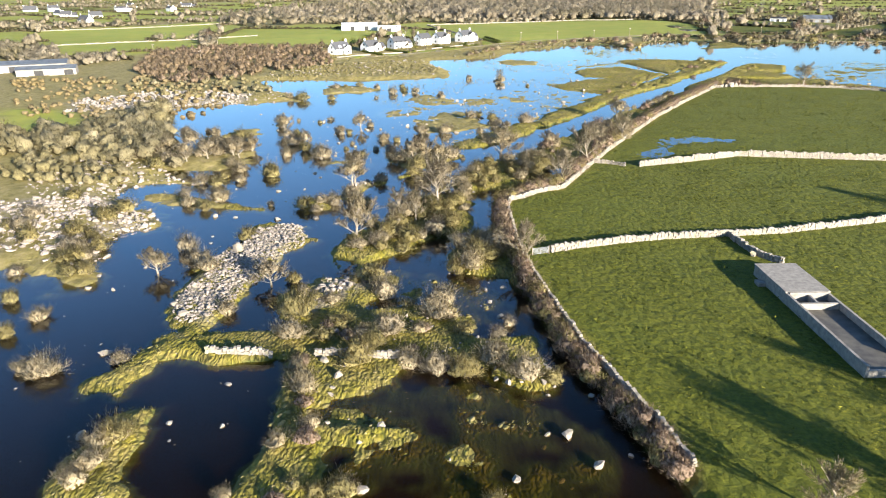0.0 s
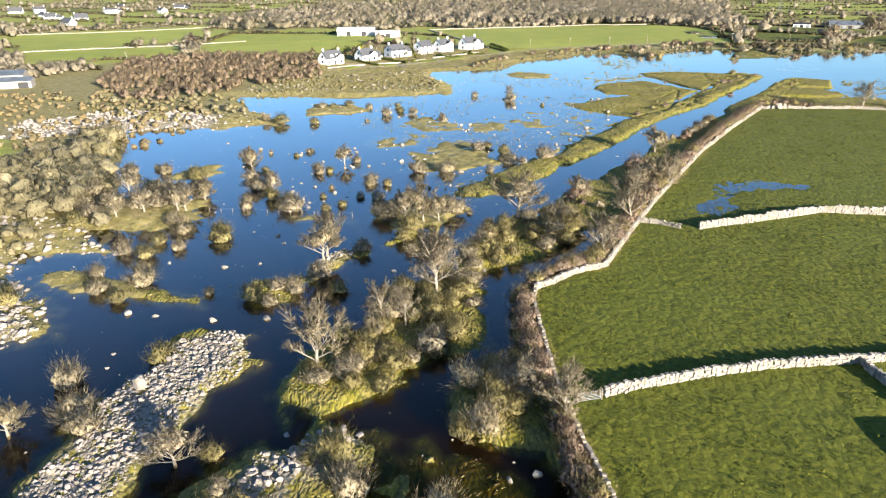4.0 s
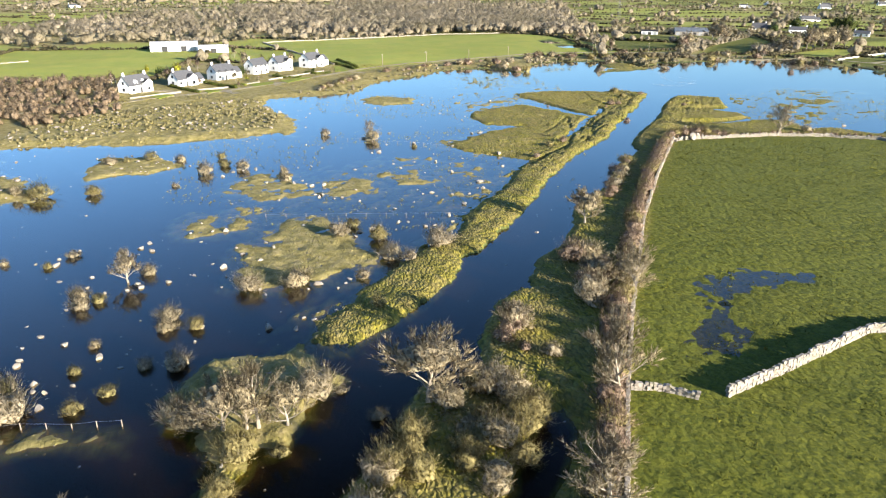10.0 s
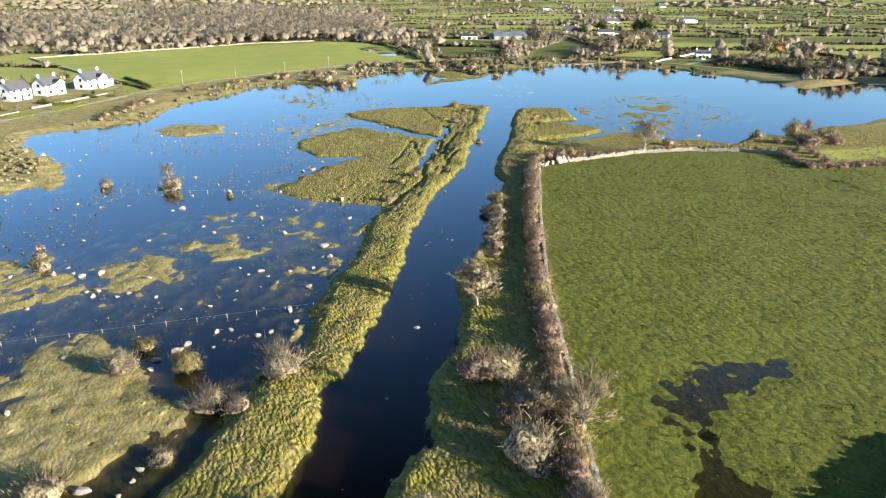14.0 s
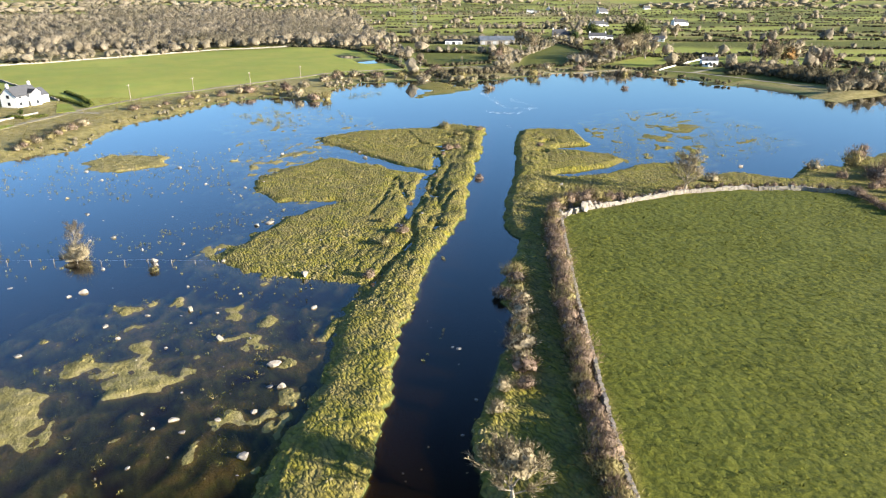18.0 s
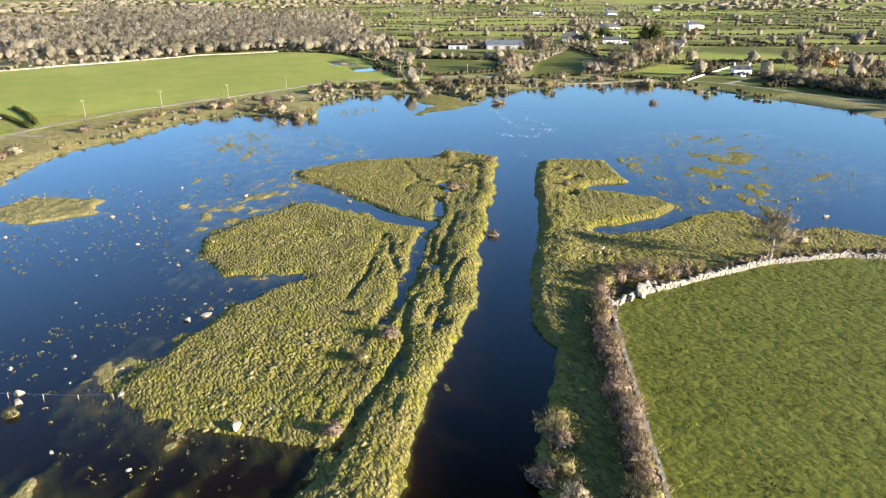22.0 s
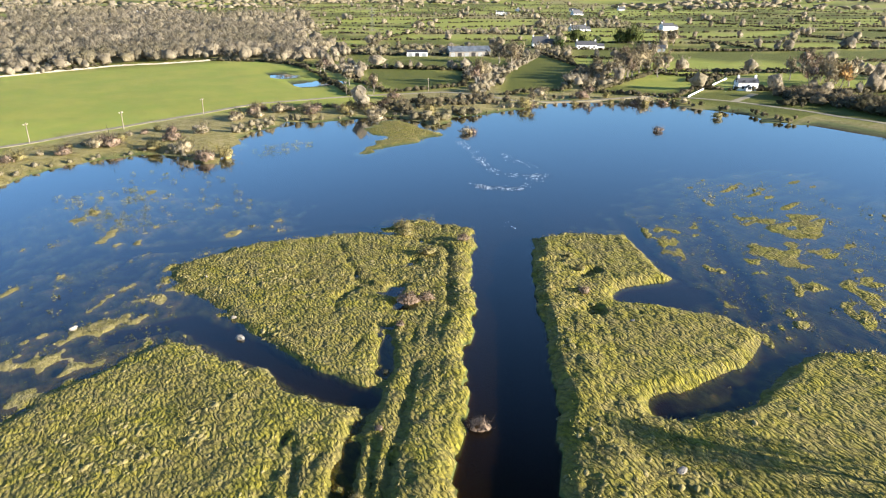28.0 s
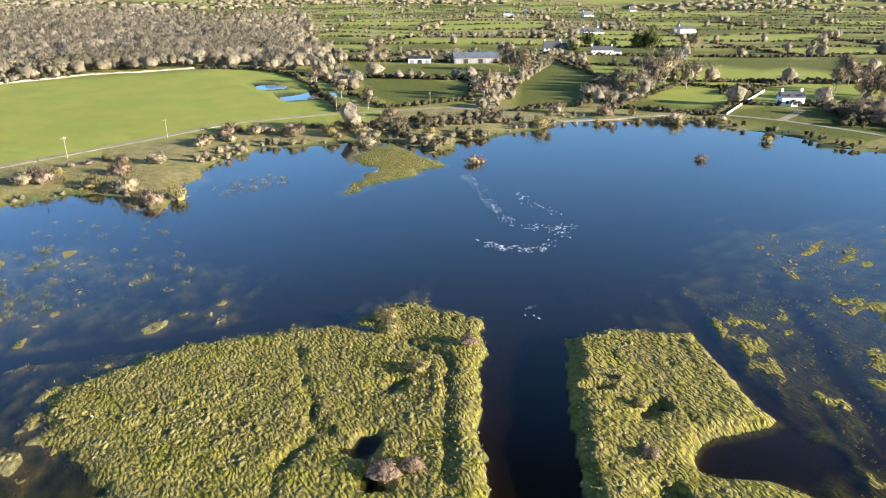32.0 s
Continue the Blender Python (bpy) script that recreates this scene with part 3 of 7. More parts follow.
boulders_b = [(39.9, 239.1), (31.2, 256.5), (26.4, 249.8), (34.7, 186), (35.2, 256), (39, 246.6), (40.3, 239.4),
    (43, 225.2), (44.8, 214), (35.7, 217.6), (51.2, 239.6), (56.4, 306.2), (130.6, 240.3),
    (91.8, 237.4), (172.8, 235.5), (185.7, 232.8), (60.9, 249.4), (63.4, 249.6), (130.2, 240.9),
    (130.2, 239.2), (151.2, 265.4), (6.1, 6.8), (7.4, 5.7), (10.5, -3.9), (12.6, -4.2), (14.8, -8.9),
    (-13, 4.5), (-12.8, -2), (-50.8, 33.3), (-38.6, -2.8), (-8.1, -12), (-30.3, 99.8), (-36, 84.2),
    (-45.9, 86.1), (-33.9, 131.6), (-2.2, 131.1), (-10, 145.8)]
boulders_c = [(-10.1, 172.4), (-1.1, 161), (-8.8, 149.7), (4, 141.7), (24.2, 178.8), (9.7, 192.8), (3.8, 203.8),
    (-32.8, 126.4), (-28.4, 131), (-23.2, 126.3), (-27.6, 119.1), (-27.3, 115.9), (-26.8, 147.3), (-29.9, 150.2),
    (-23.6, 147.6), (-21.6, 148.2), (-17.6, 149.5), (-24.5, 166.5), (-35.1, 167.6), (-37.2, 161.4), (-37.5, 164),
    (-22.3, 164.6), (-6.5, 159.4), (-2.6, 164.3), (-3.6, 131.2), (-11.7, 128.1), (-4.9, 111.9), (7.8, 200.3),
    (17.5, 186.1), (14, 189.7), (32.9, 165.6), (23.4, 170.2), (19.5, 165), (8.6, 140.9), (-2.5, 141.2),
    (2.9, 131.9), (-7.8, 162.5)]
boulders_d = [(-9.4, 153.8), (57.5, 207.8), (-2.5, 205.4), (-5.3, 219.3), (-8.3, 218.8), (-10.7, 218), (-13.2, 214),
    (10.7, 199.7), (32.1, 188.2), (30, 166.5), (28.2, 166.3), (20.5, 163.5), (19.2, 168.2), (15.2, 165.9),
    (22.1, 165.8), (31.2, 212), (43.2, 204.8), (46.1, 246), (28.5, 231.2), (41.6, 216.3), (60.3, 219.6),
    (47.4, 194.7), (31.6, 191.6), (38.5, 186.2), (46.8, 189.4), (28.6, 247.7), (40, 237.3), (1.7, 128.6),
    (-23.3, 168.6), (-22.5, 149.9), (-29.5, 121.6), (-63.8, 93.9), (-61.8, 94.8), (-42.3, 56.1), (-37.7, 56.9),
    (-34, 57.8), (-32.3, 65.1)]
boulders_e = [(-24.8, 65.6), (-45.2, 67.5), (-28.3, 72.8), (-19.1, 72.1), (6.9, 7.8), (11.5, 5.2), (11.7, 3.3),
    (-2.3, 19.4), (3.9, 10.1), (17.3, 15.1), (12.7, 9), (-6.2, 19.5), (-8.3, 20.7), (6.5, 31.6), (-60.6, 52.1),
    (-57.6, 46.9), (-61.9, 47), (-54.8, 33.8), (-12.7, 7), (-15, 10.5), (-12, 9.5), (-9.9, 11.3), (-29.5, 51.3),
    (-41.6, 52.7), (-34.8, 21.2), (-36.5, 23.1), (-38.9, 26.3), (-43.5, 13.9), (-41.6, 13.9), (-39.9, 13.3),
    (104.9, 314.7), (104.5, 298.4), (103.3, 292), (84.5, 307.2)]
water_bushes_a = [(-11.7, 132.2, 2.2), (-13.3, 121.8, 3), (-24.4, 129.6, 1.5), (-27, 144.2, 2), (-21.2, 153.9, 2.5),
    (-35.4, 164.9, 1.8), (-38.3, 160.4, 1.5), (-45.9, 163.4, 1.6), (2.3, 143.6, 4), (-40.8, 204.8, 3),
    (-23.6, 207.8, 1.5), (-56.9, 206.3, 3), (-38.6, 233.4, 2), (-25.1, 233.4, 2.5), (-8.5, 220.3, 3.5),
    (-12.9, 224.3, 2.5), (1.4, 217.9, 1.5), (9.8, 105.3, 1.8), (14.1, 169.5, 2.4)]
water_bushes_b = [(27.8, 153.6, 4), (13, 144.4, 2), (13.7, 131.7, 2), (21.7, 148.9, 2.5), (1.8, 212.3, 2), (-14.4, 233.4, 2.5),
    (-70.9, 147.5, 2), (-77.9, 147.5, 2.4), (-25.4, 123.1, 1.5), (-41.3, 120.2, 2.6), (-32.3, 120.1, 3),
    (-43.1, 145, 2), (-27.1, 163.4, 2), (-4.7, 91.3, 2), (-51, 95.7, 2.5), (-46.7, 92.7, 2.6), (-13.3, 93.3, 2),
    (-49.4, 153.9, 3.4), (6.1, 82.5, 2.6)]
water_bushes_c = [(22.4, 105.9, 3), (23, 94.9, 3), (21.6, 80.7, 2.4), (27.1, 87.3, 2.4), (-23.4, 35.4, 2.4), (-20.7, 30, 2.2),
    (-0.3, 26.8, 4), (-9, 14.2, 3), (8.9, 20.3, 2), (-16.2, 27.1, 2), (-10.9, 34.3, 4), (4.7, 38.9, 4.5), (-40.6, 42.6, 4), (-57.4, 38.7, 3)]
far_meadow = [(43.2, 409.6), (34, 440.8), (-6.4, 604.5), (143.4, 662), (203.1, 662.1), (229, 638.7),
    (237.9, 607.8), (229.5, 548.2), (212, 481.4), (167.4, 480.2), (151, 468), (133.2, 462.6),
    (115.5, 454.2), (99.1, 451.2)]
field_a = [(235.4, 523.2), (230.4, 481.8), (271, 481.4), (310.4, 533.4), (266.4, 575.1)]
field_b = [(269, 449.4), (301.5, 444.6), (372.8, 507.4), (411, 587.2), (347.7, 538), (295.2, 485.2)]
field_c = [(308.1, 432.3), (324.3, 399.8), (397.2, 430.6), (381.8, 462.9)]
field_d = [(390.2, 469.8), (461.7, 424.2), (591.3, 494.7), (504.2, 550.2)]
field_e = [(-135.8, 381.2), (-55.8, 400.3), (-37, 559.8), (-169.6, 574), (-167.2, 473.8)]
field_f = [(-216.9, 348.5), (-190.5, 387.3), (-143.7, 386.4), (-178.6, 474.2), (-262.2, 425.1)]
field_g = [(-271.6, 441.2), (-185.9, 494), (-214.8, 693.9), (-346.8, 567.9)]
wood_a = [(104.4, 672.4), (205.4, 671.1), (242.7, 620.2), (267.5, 638.8), (314.7, 720.2), (338.1, 1031.7),
    (387.8, 1602.1), (134.2, 1943.6)]
wood_b = [(-7.2, 672.3), (122.2, 683.7), (262, 695.6), (363.2, 876.4), (527.7, 1281.6), (-79.9, 1400.8)]
wood_c = [(-231.3, 694.3), (-163.5, 585.2), (-89.4, 652.8), (-7.4, 687.6), (-71.8, 1257.9), (-207.6, 1050.2)]
brown_scrub = [(-150.1, 286.5), (-173.6, 377), (-146.9, 413.7), (-75.2, 400.8), (-54.9, 316.6), (-83.1, 271.5),
    (-104.6, 242.4), (-127.8, 253.8)]

# ---- shape of the ground ----
TABLES = np.random.RandomState(7).rand(6, 256, 256)


def value_noise(x, y, size, k=0):
    u, v = x / size + 37.3 * k, y / size + 11.9 * k
    i, j = np.floor(u).astype(int), np.floor(v).astype(int)
    a, b = u - i, v - j
    a, b = a * a * (3 - 2 * a), b * b * (3 - 2 * b)
    g = TABLES[k % 6]
    i, j, i1, j1 = i % 256, j % 256, (i + 1) % 256, (j + 1) % 256
    return (g[i, j] * (1 - a) + g[i1, j] * a) * (1 - b) + (g[i, j1] * (1 - a) + g[i1, j1] * a) * b - 0.5


def line_distance(x, y, pts, closed=False):
    best = np.full(x.shape, 1e9)
    ends = list(zip(pts, pts[1:] + pts[:1])) if closed else list(zip(pts, pts[1:]))
    for (ax, ay), (bx, by) in ends:
        dx, dy = bx - ax, by - ay
        k = np.clip(((x - ax) * dx + (y - ay) * dy) / (dx * dx + dy * dy + 1e-9), 0, 1)
        best = np.minimum(best, (x - ax - k * dx) ** 2 + (y - ay - k * dy) ** 2)
    return np.sqrt(best)


def inner(x, y, pts, reach=25.0):
    """Distance to the outline, positive inside it, -reach far outside."""
    out = np.full(x.shape, -reach)
    xs, ys = [p[0] for p in pts], [p[1] for p in pts]
    near = (x > min(xs) - reach) & (x < max(xs) + reach) & (y > min(ys) - reach) & (y < max(ys) + reach)
    px, py = x[near], y[near]
    if not px.size:
        return out
    hit = np.zeros(px.shape, bool)
    for (ax, ay), (bx, by) in zip(pts, pts[1:] + pts[:1]):
        if ay != by:
            hit ^= ((ay > py) != (by > py)) & (px < (bx - ax) * (py - ay) / (by - ay) + ax)
    d = line_distance(px, py, pts, True)
    out[near] = np.where(hit, d, -d)
    return out


LAKE = lake_west + lake_far + lake_east + [(130.0, 60.0), (40.0, -90.0)]
FIELDS = fields + backwater
BANK = left_bank_canal + left_bank_marsh
DROWNED_WEST = [(-4, 180), (10, 210), (29, 218), (57, 205), (50, 182), (40, 176), (26, 178)]
DROWNED_NORTH = [(68, 280), (84, 345), (84, 366), (97, 376), (110, 366), (126, 350), (126, 335), (114, 328), (96, 318), (94, 306), (80, 290)]
DROWNED_EAST = [(150, 262), (168, 262), (172, 290), (186, 298), (223, 312), (248, 300), (238, 262), (215, 240), (190, 234), (165, 246)]
DROWNED_SOUTH = [(174.3, 262.3), (184.1, 263.2), (198.0, 262.5), (158.8, 242.2), (146.8, 248.4), (154.6, 257.7), (164.4, 256.5)]
SHALLOW_WEST = [(72, 306.3), (84.1, 310.5), (93.6, 317.2), (99.6, 304.7), (95.2, 297.3), (88.3, 286.7), (81.4, 284.3), (73, 282.6)]
SHOAL_A = [(184.1, 292.3), (196.9, 294.5), (198.2, 287.2), (179.2, 268.5), (173.7, 272.1), (176, 281.2)]
SHOAL_B = [(200.2, 285.9), (224.3, 286.2), (220.4, 272.9), (200.1, 260.9), (192.7, 262.7), (186.1, 270)]
SHOAL_C = [(180.3, 257.3), (188.3, 254.7), (189, 249.3), (177.8, 243.8), (174.3, 252.1)]
POND_EAST = [(-6.6, 39.1), (7.3, 32.3), (9.7, 21.4), (1.1, 24.1), (-7.5, 29.7)]
SMOOTH_FIELD = [(130, 236), (138, 246), (151.7, 245.6), (166.3, 247), (175, 243.4), (170, 228), (140, 224)]
DROWNED = (SHALLOW_WEST, SHOAL_A, SHOAL_B, SHOAL_C, DROWNED_WEST, DROWNED_NORTH, DROWNED_EAST, DROWNED_SOUTH)
CORNER_WATER = [(174.9, 234.9), (178.5, 224.1), (184.7, 217.5), (196.1, 222.6), (207.1, 220.8), (231.5, 230.1), (241.0, 243.0), (211.7, 241.6), (185.2, 240.9)]
EAST_FIELD = [(192, 198), (203, 198), (300, 168), (285, 153), (187, 190)]
# outline, height above the water, steepness
ISLES = [
    (FIELDS, 0.95, 0.55), (BANK, 0.55, 0.3), (grass_isle, 0.24, 0.10), (grass_isle_b, 0.14, 0.09), (grass_isle_c, 0.20, 0.10),
    (grass_isle_d, 0.13, 0.08), (grass_isle_e, 0.02, 0.06), (causeway, 0.75, 0.6), (reed_isle, 0.4, 0.3), (far_isle, 0.45, 0.3), (scrub_isle, 0.5, 0.3),
    (inner_isle, 0.3, 0.3), (rock_isle, 0.75, 0.45), (near_isle, 0.7, 0.5), (ruin_isle, 0.6, 0.4), (ash_isle, 0.8, 0.5),
    (thicket_isle, 0.8, 0.5), (ridge_isle, 0.8, 0.5), (ridge_tail, 0.5, 0.3), (willow_isle, 0.6, 0.4), (grass_bar, 0.2, 0.2),
    (west_isle, 0.6, 0.3),
    (shoal_west, -0.09, 0.05), (shoal_mid, -0.12, 0.05), (shoal_far, -0.10, 0.05),
    (shoal_pond, -0.11, 0.3), (POND_EAST, -0.11, 0.3), (SHALLOW_WEST, 0.0, 0.06), (SHOAL_A, -0.03, 0.08), (SHOAL_B, -0.02, 0.07), (SHOAL_C, -0.05, 0.07), (DROWNED_WEST, -0.17, 0.05), (DROWNED_NORTH, -0.22, 0.05), (DROWNED_EAST, -0.16, 0.06), (DROWNED_SOUTH, -0.06, 0.08), (BANK, -0.06, 0.075),
]
POOLS = [((221, 536), 15, 9, 0.6), ((214, 566), 11, 5, 0.6), ((262, 585), 12, 5, 0.5)]
# puddles that stand in the pasture: middle, radii, turn
PUDDLES = [((73.5, 126.8), 13.5, 5.4, 0.12), ((57.4, 113.2), 9.5, 4.6, 0.45)]
PUDDLE_LEVEL = 0.80
CANAL = [(22, 112), (38, 146), (52, 163), (62, 182), (80, 200), (99.5, 225), (125, 258), (155, 300), (168, 318)]
LEFT_RIDGE = [(15, 130), (33, 154), (54, 184), (83, 220), (120, 262), (152, 308)]
RIGHT_RIDGE = [(106, 222), (118, 236), (132, 254), (150, 280), (160, 294)]


# wheel ruts, channels and pits of the marsh: line, width, depth
RUTS = [
    ([(186.9, 300.9), (176.8, 285.8), (169.4, 272.1)], 1.5, 0.6), ([(206, 298.1), (190.8, 280.3), (178, 266.6), (169.1, 257.6)], 1.4, 0.6),
    ([(90, 302.6), (98.5, 301.6), (102.6, 291), (106.4, 280.3), (110.6, 271.1)], 1.9, 1.1),
    ([(96.5, 335.5), (106.2, 332.6), (118.5, 329.5), (136, 327.6), (141, 318)], 1.7, 0.7),
    ([(158, 273), (163, 270), (168, 268)], 2.6, 0.7),
    ([(130.4, 317.2), (127.2, 306.3), (125.2, 300.9), (126.5, 293.2)], 0.6, 0.35), ([(142.7, 313.0), (145.3, 304.1), (141.6, 297.1), (132.1, 284.5)], 0.6, 0.35),
    ([(120.3, 273.0), (104.8, 253.4), (97.9, 240.0), (88.0, 230.5)], 0.55, 0.3), ([(100.6, 267.7), (89.7, 251.4), (82.3, 243.1)], 0.55, 0.3), ([(109.5, 250.3), (100.4, 242.3), (89.3, 228.3)], 0.55, 0.3),
    ([(125.1, 300.4), (120.0, 295.2), (117.6, 291.7)], 0.6, 0.3), ([(100.9, 266.0), (92, 244), (85.4, 228.4), (64.7, 206.7)], 0.6, 0.3), ([(68.4, 210.4), (81.4, 223.8), (108.4, 261.7)], 0.6, 0.3),
]
DITCH = [(121.6, 283.4), (117.4, 276.5), (104.6, 260.4), (93.7, 244.6), (85.2, 234.4)]
RUTS.append((DITCH, 1.3, 0.62))
PITS = [((128.3, 294.2), 2.2), ((136.0, 303.7), 1.5), ((158.2, 281.2), 1.5), ((156.4, 287.8), 1.2), ((150.6, 272.7), 1.9), ((126.4, 289.1), 1.8), ((101, 249), 1.5), ((92, 232), 1.6)]


def wander(x, y):
    """Shores that wind at several sizes."""
    a = x + 4.2 * value_noise(x, y, 9, 0) + 1.9 * value_noise(x, y, 3.1, 1) + 0.9 * value_noise(x, y, 1.2, 2)
    b = y + 4.2 * value_noise(x, y, 9, 3) + 1.9 * value_noise(x, y, 3.1, 4) + 0.9 * value_noise(x, y, 1.2, 5)
    return a, b


def ground_height(x, y):
    x, y = np.asarray(x, float), np.asarray(y, float)
    a, b = wander(x, y)
    sa_, sb_ = x + 0.3 * (a - x), y + 0.3 * (b - y)
    lake = inner(a, b, LAKE)
    rise = 1.0 + 0.8 * value_noise(x, y, 60, 1) + 0.35 * value_noise(x, y, 14, 2)
    h = np.clip(-lake * 0.16, -1.4, rise)
    lump = 0.30 * value_noise(x, y, 2.4, 2) + 0.22 * value_noise(x, y, 1.1, 3) + 0.35 * value_noise(x, y, 7, 4)
    for pts, top, steep in ISLES:
        d = inner(sa_, sb_, pts) if pts is FIELDS or pts is BANK else inner(a, b, pts)
        patchy = 0.0
        if pts in DROWNED or (pts is BANK and top < 0):
            us, vs = 0.62 * x + 0.78 * y, 0.62 * y - 0.78 * x
            patchy = 0.14 * value_noise(x, y, 9, 5) + 0.34 * value_noise(us * 0.22, vs, 1.5, 0) + 0.3 * value_noise(us * 0.4, vs, 1.1, 3)
        if pts is BANK and top < 0:
            d = np.where(line_distance(x, y, CANAL) > 14, d, -25)
        h = np.maximum(h, np.where(d > -24, np.clip(d * steep - (0.12 if top < -0.2 else 0.0), -1.4, top) + patchy, -1.4))
    field = np.clip(inner(x, y, PASTURE) / 2.0, 0, 1)
    ca, sa = math.cos(0.95), math.sin(0.95)
    u, v = x * ca + y * sa, y * ca - x * sa
    clump = 0.32 * np.abs(value_noise(u, v * 1.7, 1.9, 5)) + 0.2 * np.abs(value_noise(u * 1.3, v, 1.1, 4)) - 0.12
    strip_ = np.where((y > 85) & (y < 226), np.clip((line_distance(x, y, canal_wall) - 6) / 4, 0.35, 1), 1.0)
    lump = (lump * 0.6 + clump * np.clip(h / 0.25 + 0.75, 0, 1)) * strip_
    box_ = np.maximum(np.maximum(-64 - x, x - 178), np.maximum(-16 - y, y - 335))
    lump = lump * np.clip(1 - box_ / 40, 0.12, 1)
    h = h + np.where(h > -1.3, lump * (1 - 0.75 * field) * np.clip((h + 1.4) / 1.2, 0, 1), 0)
    for line, wide, high in ((LEFT_RIDGE, 5.0, 0.6), (RIGHT_RIDGE, 4.0, 0.6)):
        d = line_distance(a, b, line)
        h = h + np.where(h > 0, high * np.exp(-(d / wide) ** 2) * (0.75 + value_noise(x, y, 4, 1)), 0)
    along_bank = line_distance(x + 1.6 * value_noise(x, y, 9, 1), y + 1.6 * value_noise(x, y, 9, 2), CANAL)
    furrow = np.sin(along_bank * 3.6 + 5.0 * value_noise(x, y, 6, 4)) * np.clip(0.5 + 2.2 * value_noise(x, y, 7, 0), 0.0, 1)
    h = h + np.where((h > 0.08) & (field < 0.2) & (y > 100), 0.10 * furrow * np.clip((30 - along_bank) / 8, 0, 1), 0)
    for line, wide, deep in RUTS:
        h = h - deep * np.exp(-(line_distance(sa_, sb_, line) / wide) ** 4)
    for (cx, cy), wide in PITS:
        h = h - 0.9 * np.exp(-(np.hypot(a - cx, b - cy) / wide) ** 4)
    for (cx, cy), rx, ry, turn in POOLS:
        u, v = (a - cx) * math.cos(turn) + (b - cy) * math.sin(turn), (b - cy) * math.cos(turn) - (a - cx) * math.sin(turn)
        dip = np.clip(1.5 - np.sqrt((u / rx) ** 2 + (v / ry) ** 2) + 0.9 * value_noise(x, y, 6, 2), 0, 1)
        h = h - dip * 2.2
    for (cx, cy), rx, ry, turn in PUDDLES:
        u, v = (a - cx) * math.cos(turn) + (b - cy) * math.sin(turn), (b - cy) * math.cos(turn) - (a - cx) * math.sin(turn)
        dip = np.clip(1.5 - np.sqrt((u / rx) ** 2 + (v / ry) ** 2) + 0.7 * value_noise(x, y, 5, 2), 0, 1)
        h = np.where(dip > 0, h * (1 - dip) + dip * (PUDDLE_LEVEL - 0.05) + dip * (0.10 * value_noise(x, y, 2.0, 1) + 0.16 * value_noise(x, y, 0.9, 3)), h)
    h = np.where(inner(a, b, CORNER_WATER) > -1, np.minimum(h, np.clip(0.3 - 0.5 * (inner(a, b, CORNER_WATER) + 1), -0.9, 0.3)), h)
    h = h + 0.42 * (value_noise(x, y, 3.4, 1) + 0.7 * value_noise(x, y, 1.5, 3) - 0.14) * np.exp(-(h / 0.4) ** 2)
    d = line_distance(x, y, CANAL)
    h = np.where(h < 0.05, h - 1.3 * np.exp(-(d / 7.0) ** 6), h)
    h = np.where(h < -0.45, -0.45 + (h + 0.45) * 0.25, h)
    far = np.clip((np.hypot(x - 60, y - 150) - 600) / 900, 0, 3)
    return h + far * (3.0 + 6 * value_noise(x, y, 240, 3))


PASTURE = canal_wall[:1] + [(22.0, -60.0)] + [(400.0, -70.0), (400.0, 60.0)] + east_hedge[::-1] + north_wall[::-1] + canal_wall[::-1]
WEST_FIELD = [(-158.5, 188.3), (-145.9, 187.6), (-130.2, 184.6), (-118.2, 165.7), (-110.6, 147.8), (-122.6, 144.4), (-134.1, 146.5)]
GREEN = [WEST_FIELD, EAST_FIELD, far_meadow, field_a, field_b, field_c, field_d, field_e, field_f, field_g]
ROCKY = [
    [(-72, 38), (-58, 36), (-56, 45), (-62, 55), (-56, 62), (-66, 74), (-80, 84), (-110, 60)],
    [(-37, 22), (-33, 22), (-24, 58), (-28, 63), (-36, 57), (-40, 28)],
    [(-21, 79), (-14, 92), (-13, 94), (-16, 94), (-22, 84)],
    [(-20, 24), (-9, 36), (-8, 42), (-14, 38), (-22, 30)],
    [(-130, 180), (-95, 190), (-72, 200), (-75, 215), (-110, 225), (-140, 205)],
]


def at(x, y):
    return float(ground_height(np.array([x]), np.array([y]))[0])


def steps(lo, hi, fine, far):
    """Grid lines: even between lo and hi, then ever wider out to far."""
    inner_lines = list(np.arange(lo, hi, fine))
    out, gap, v = [], fine, hi
    while v < far:
        gap *= 1.09
        v += gap
        out.append(v)
    down, gap, v = [], fine, lo
    while v > -far:
        gap *= 1.09
        v -= gap
        down.append(v)
    return np.array(down[::-1] + inner_lines + out)


def far_parcels(x, y):
    """Small walled fields of the distance: 1 where a parcel is grazed, 0 where it is scrub."""
    u, v = (x * 0.8 - y * 0.6) / 130.0 + 0.6 * value_noise(x, y, 150, 1), (x * 0.6 + y * 0.8) / 75.0 + 0.8 * value_noise(x, y, 150, 2)
    pick = TABLES[5][np.floor(u).astype(int) % 256, np.floor(v).astype(int) % 256]
    edge = np.minimum(np.abs(u - np.round(u)) * 130, np.abs(v - np.round(v)) * 75)
    return pick, edge


def in_woods(x, y):
    best = np.full(np.shape(x), -25.0)
    for w in (wood_a, wood_b, wood_c, brown_scrub):
        best = np.maximum(best, inner(x, y, w))
    return best


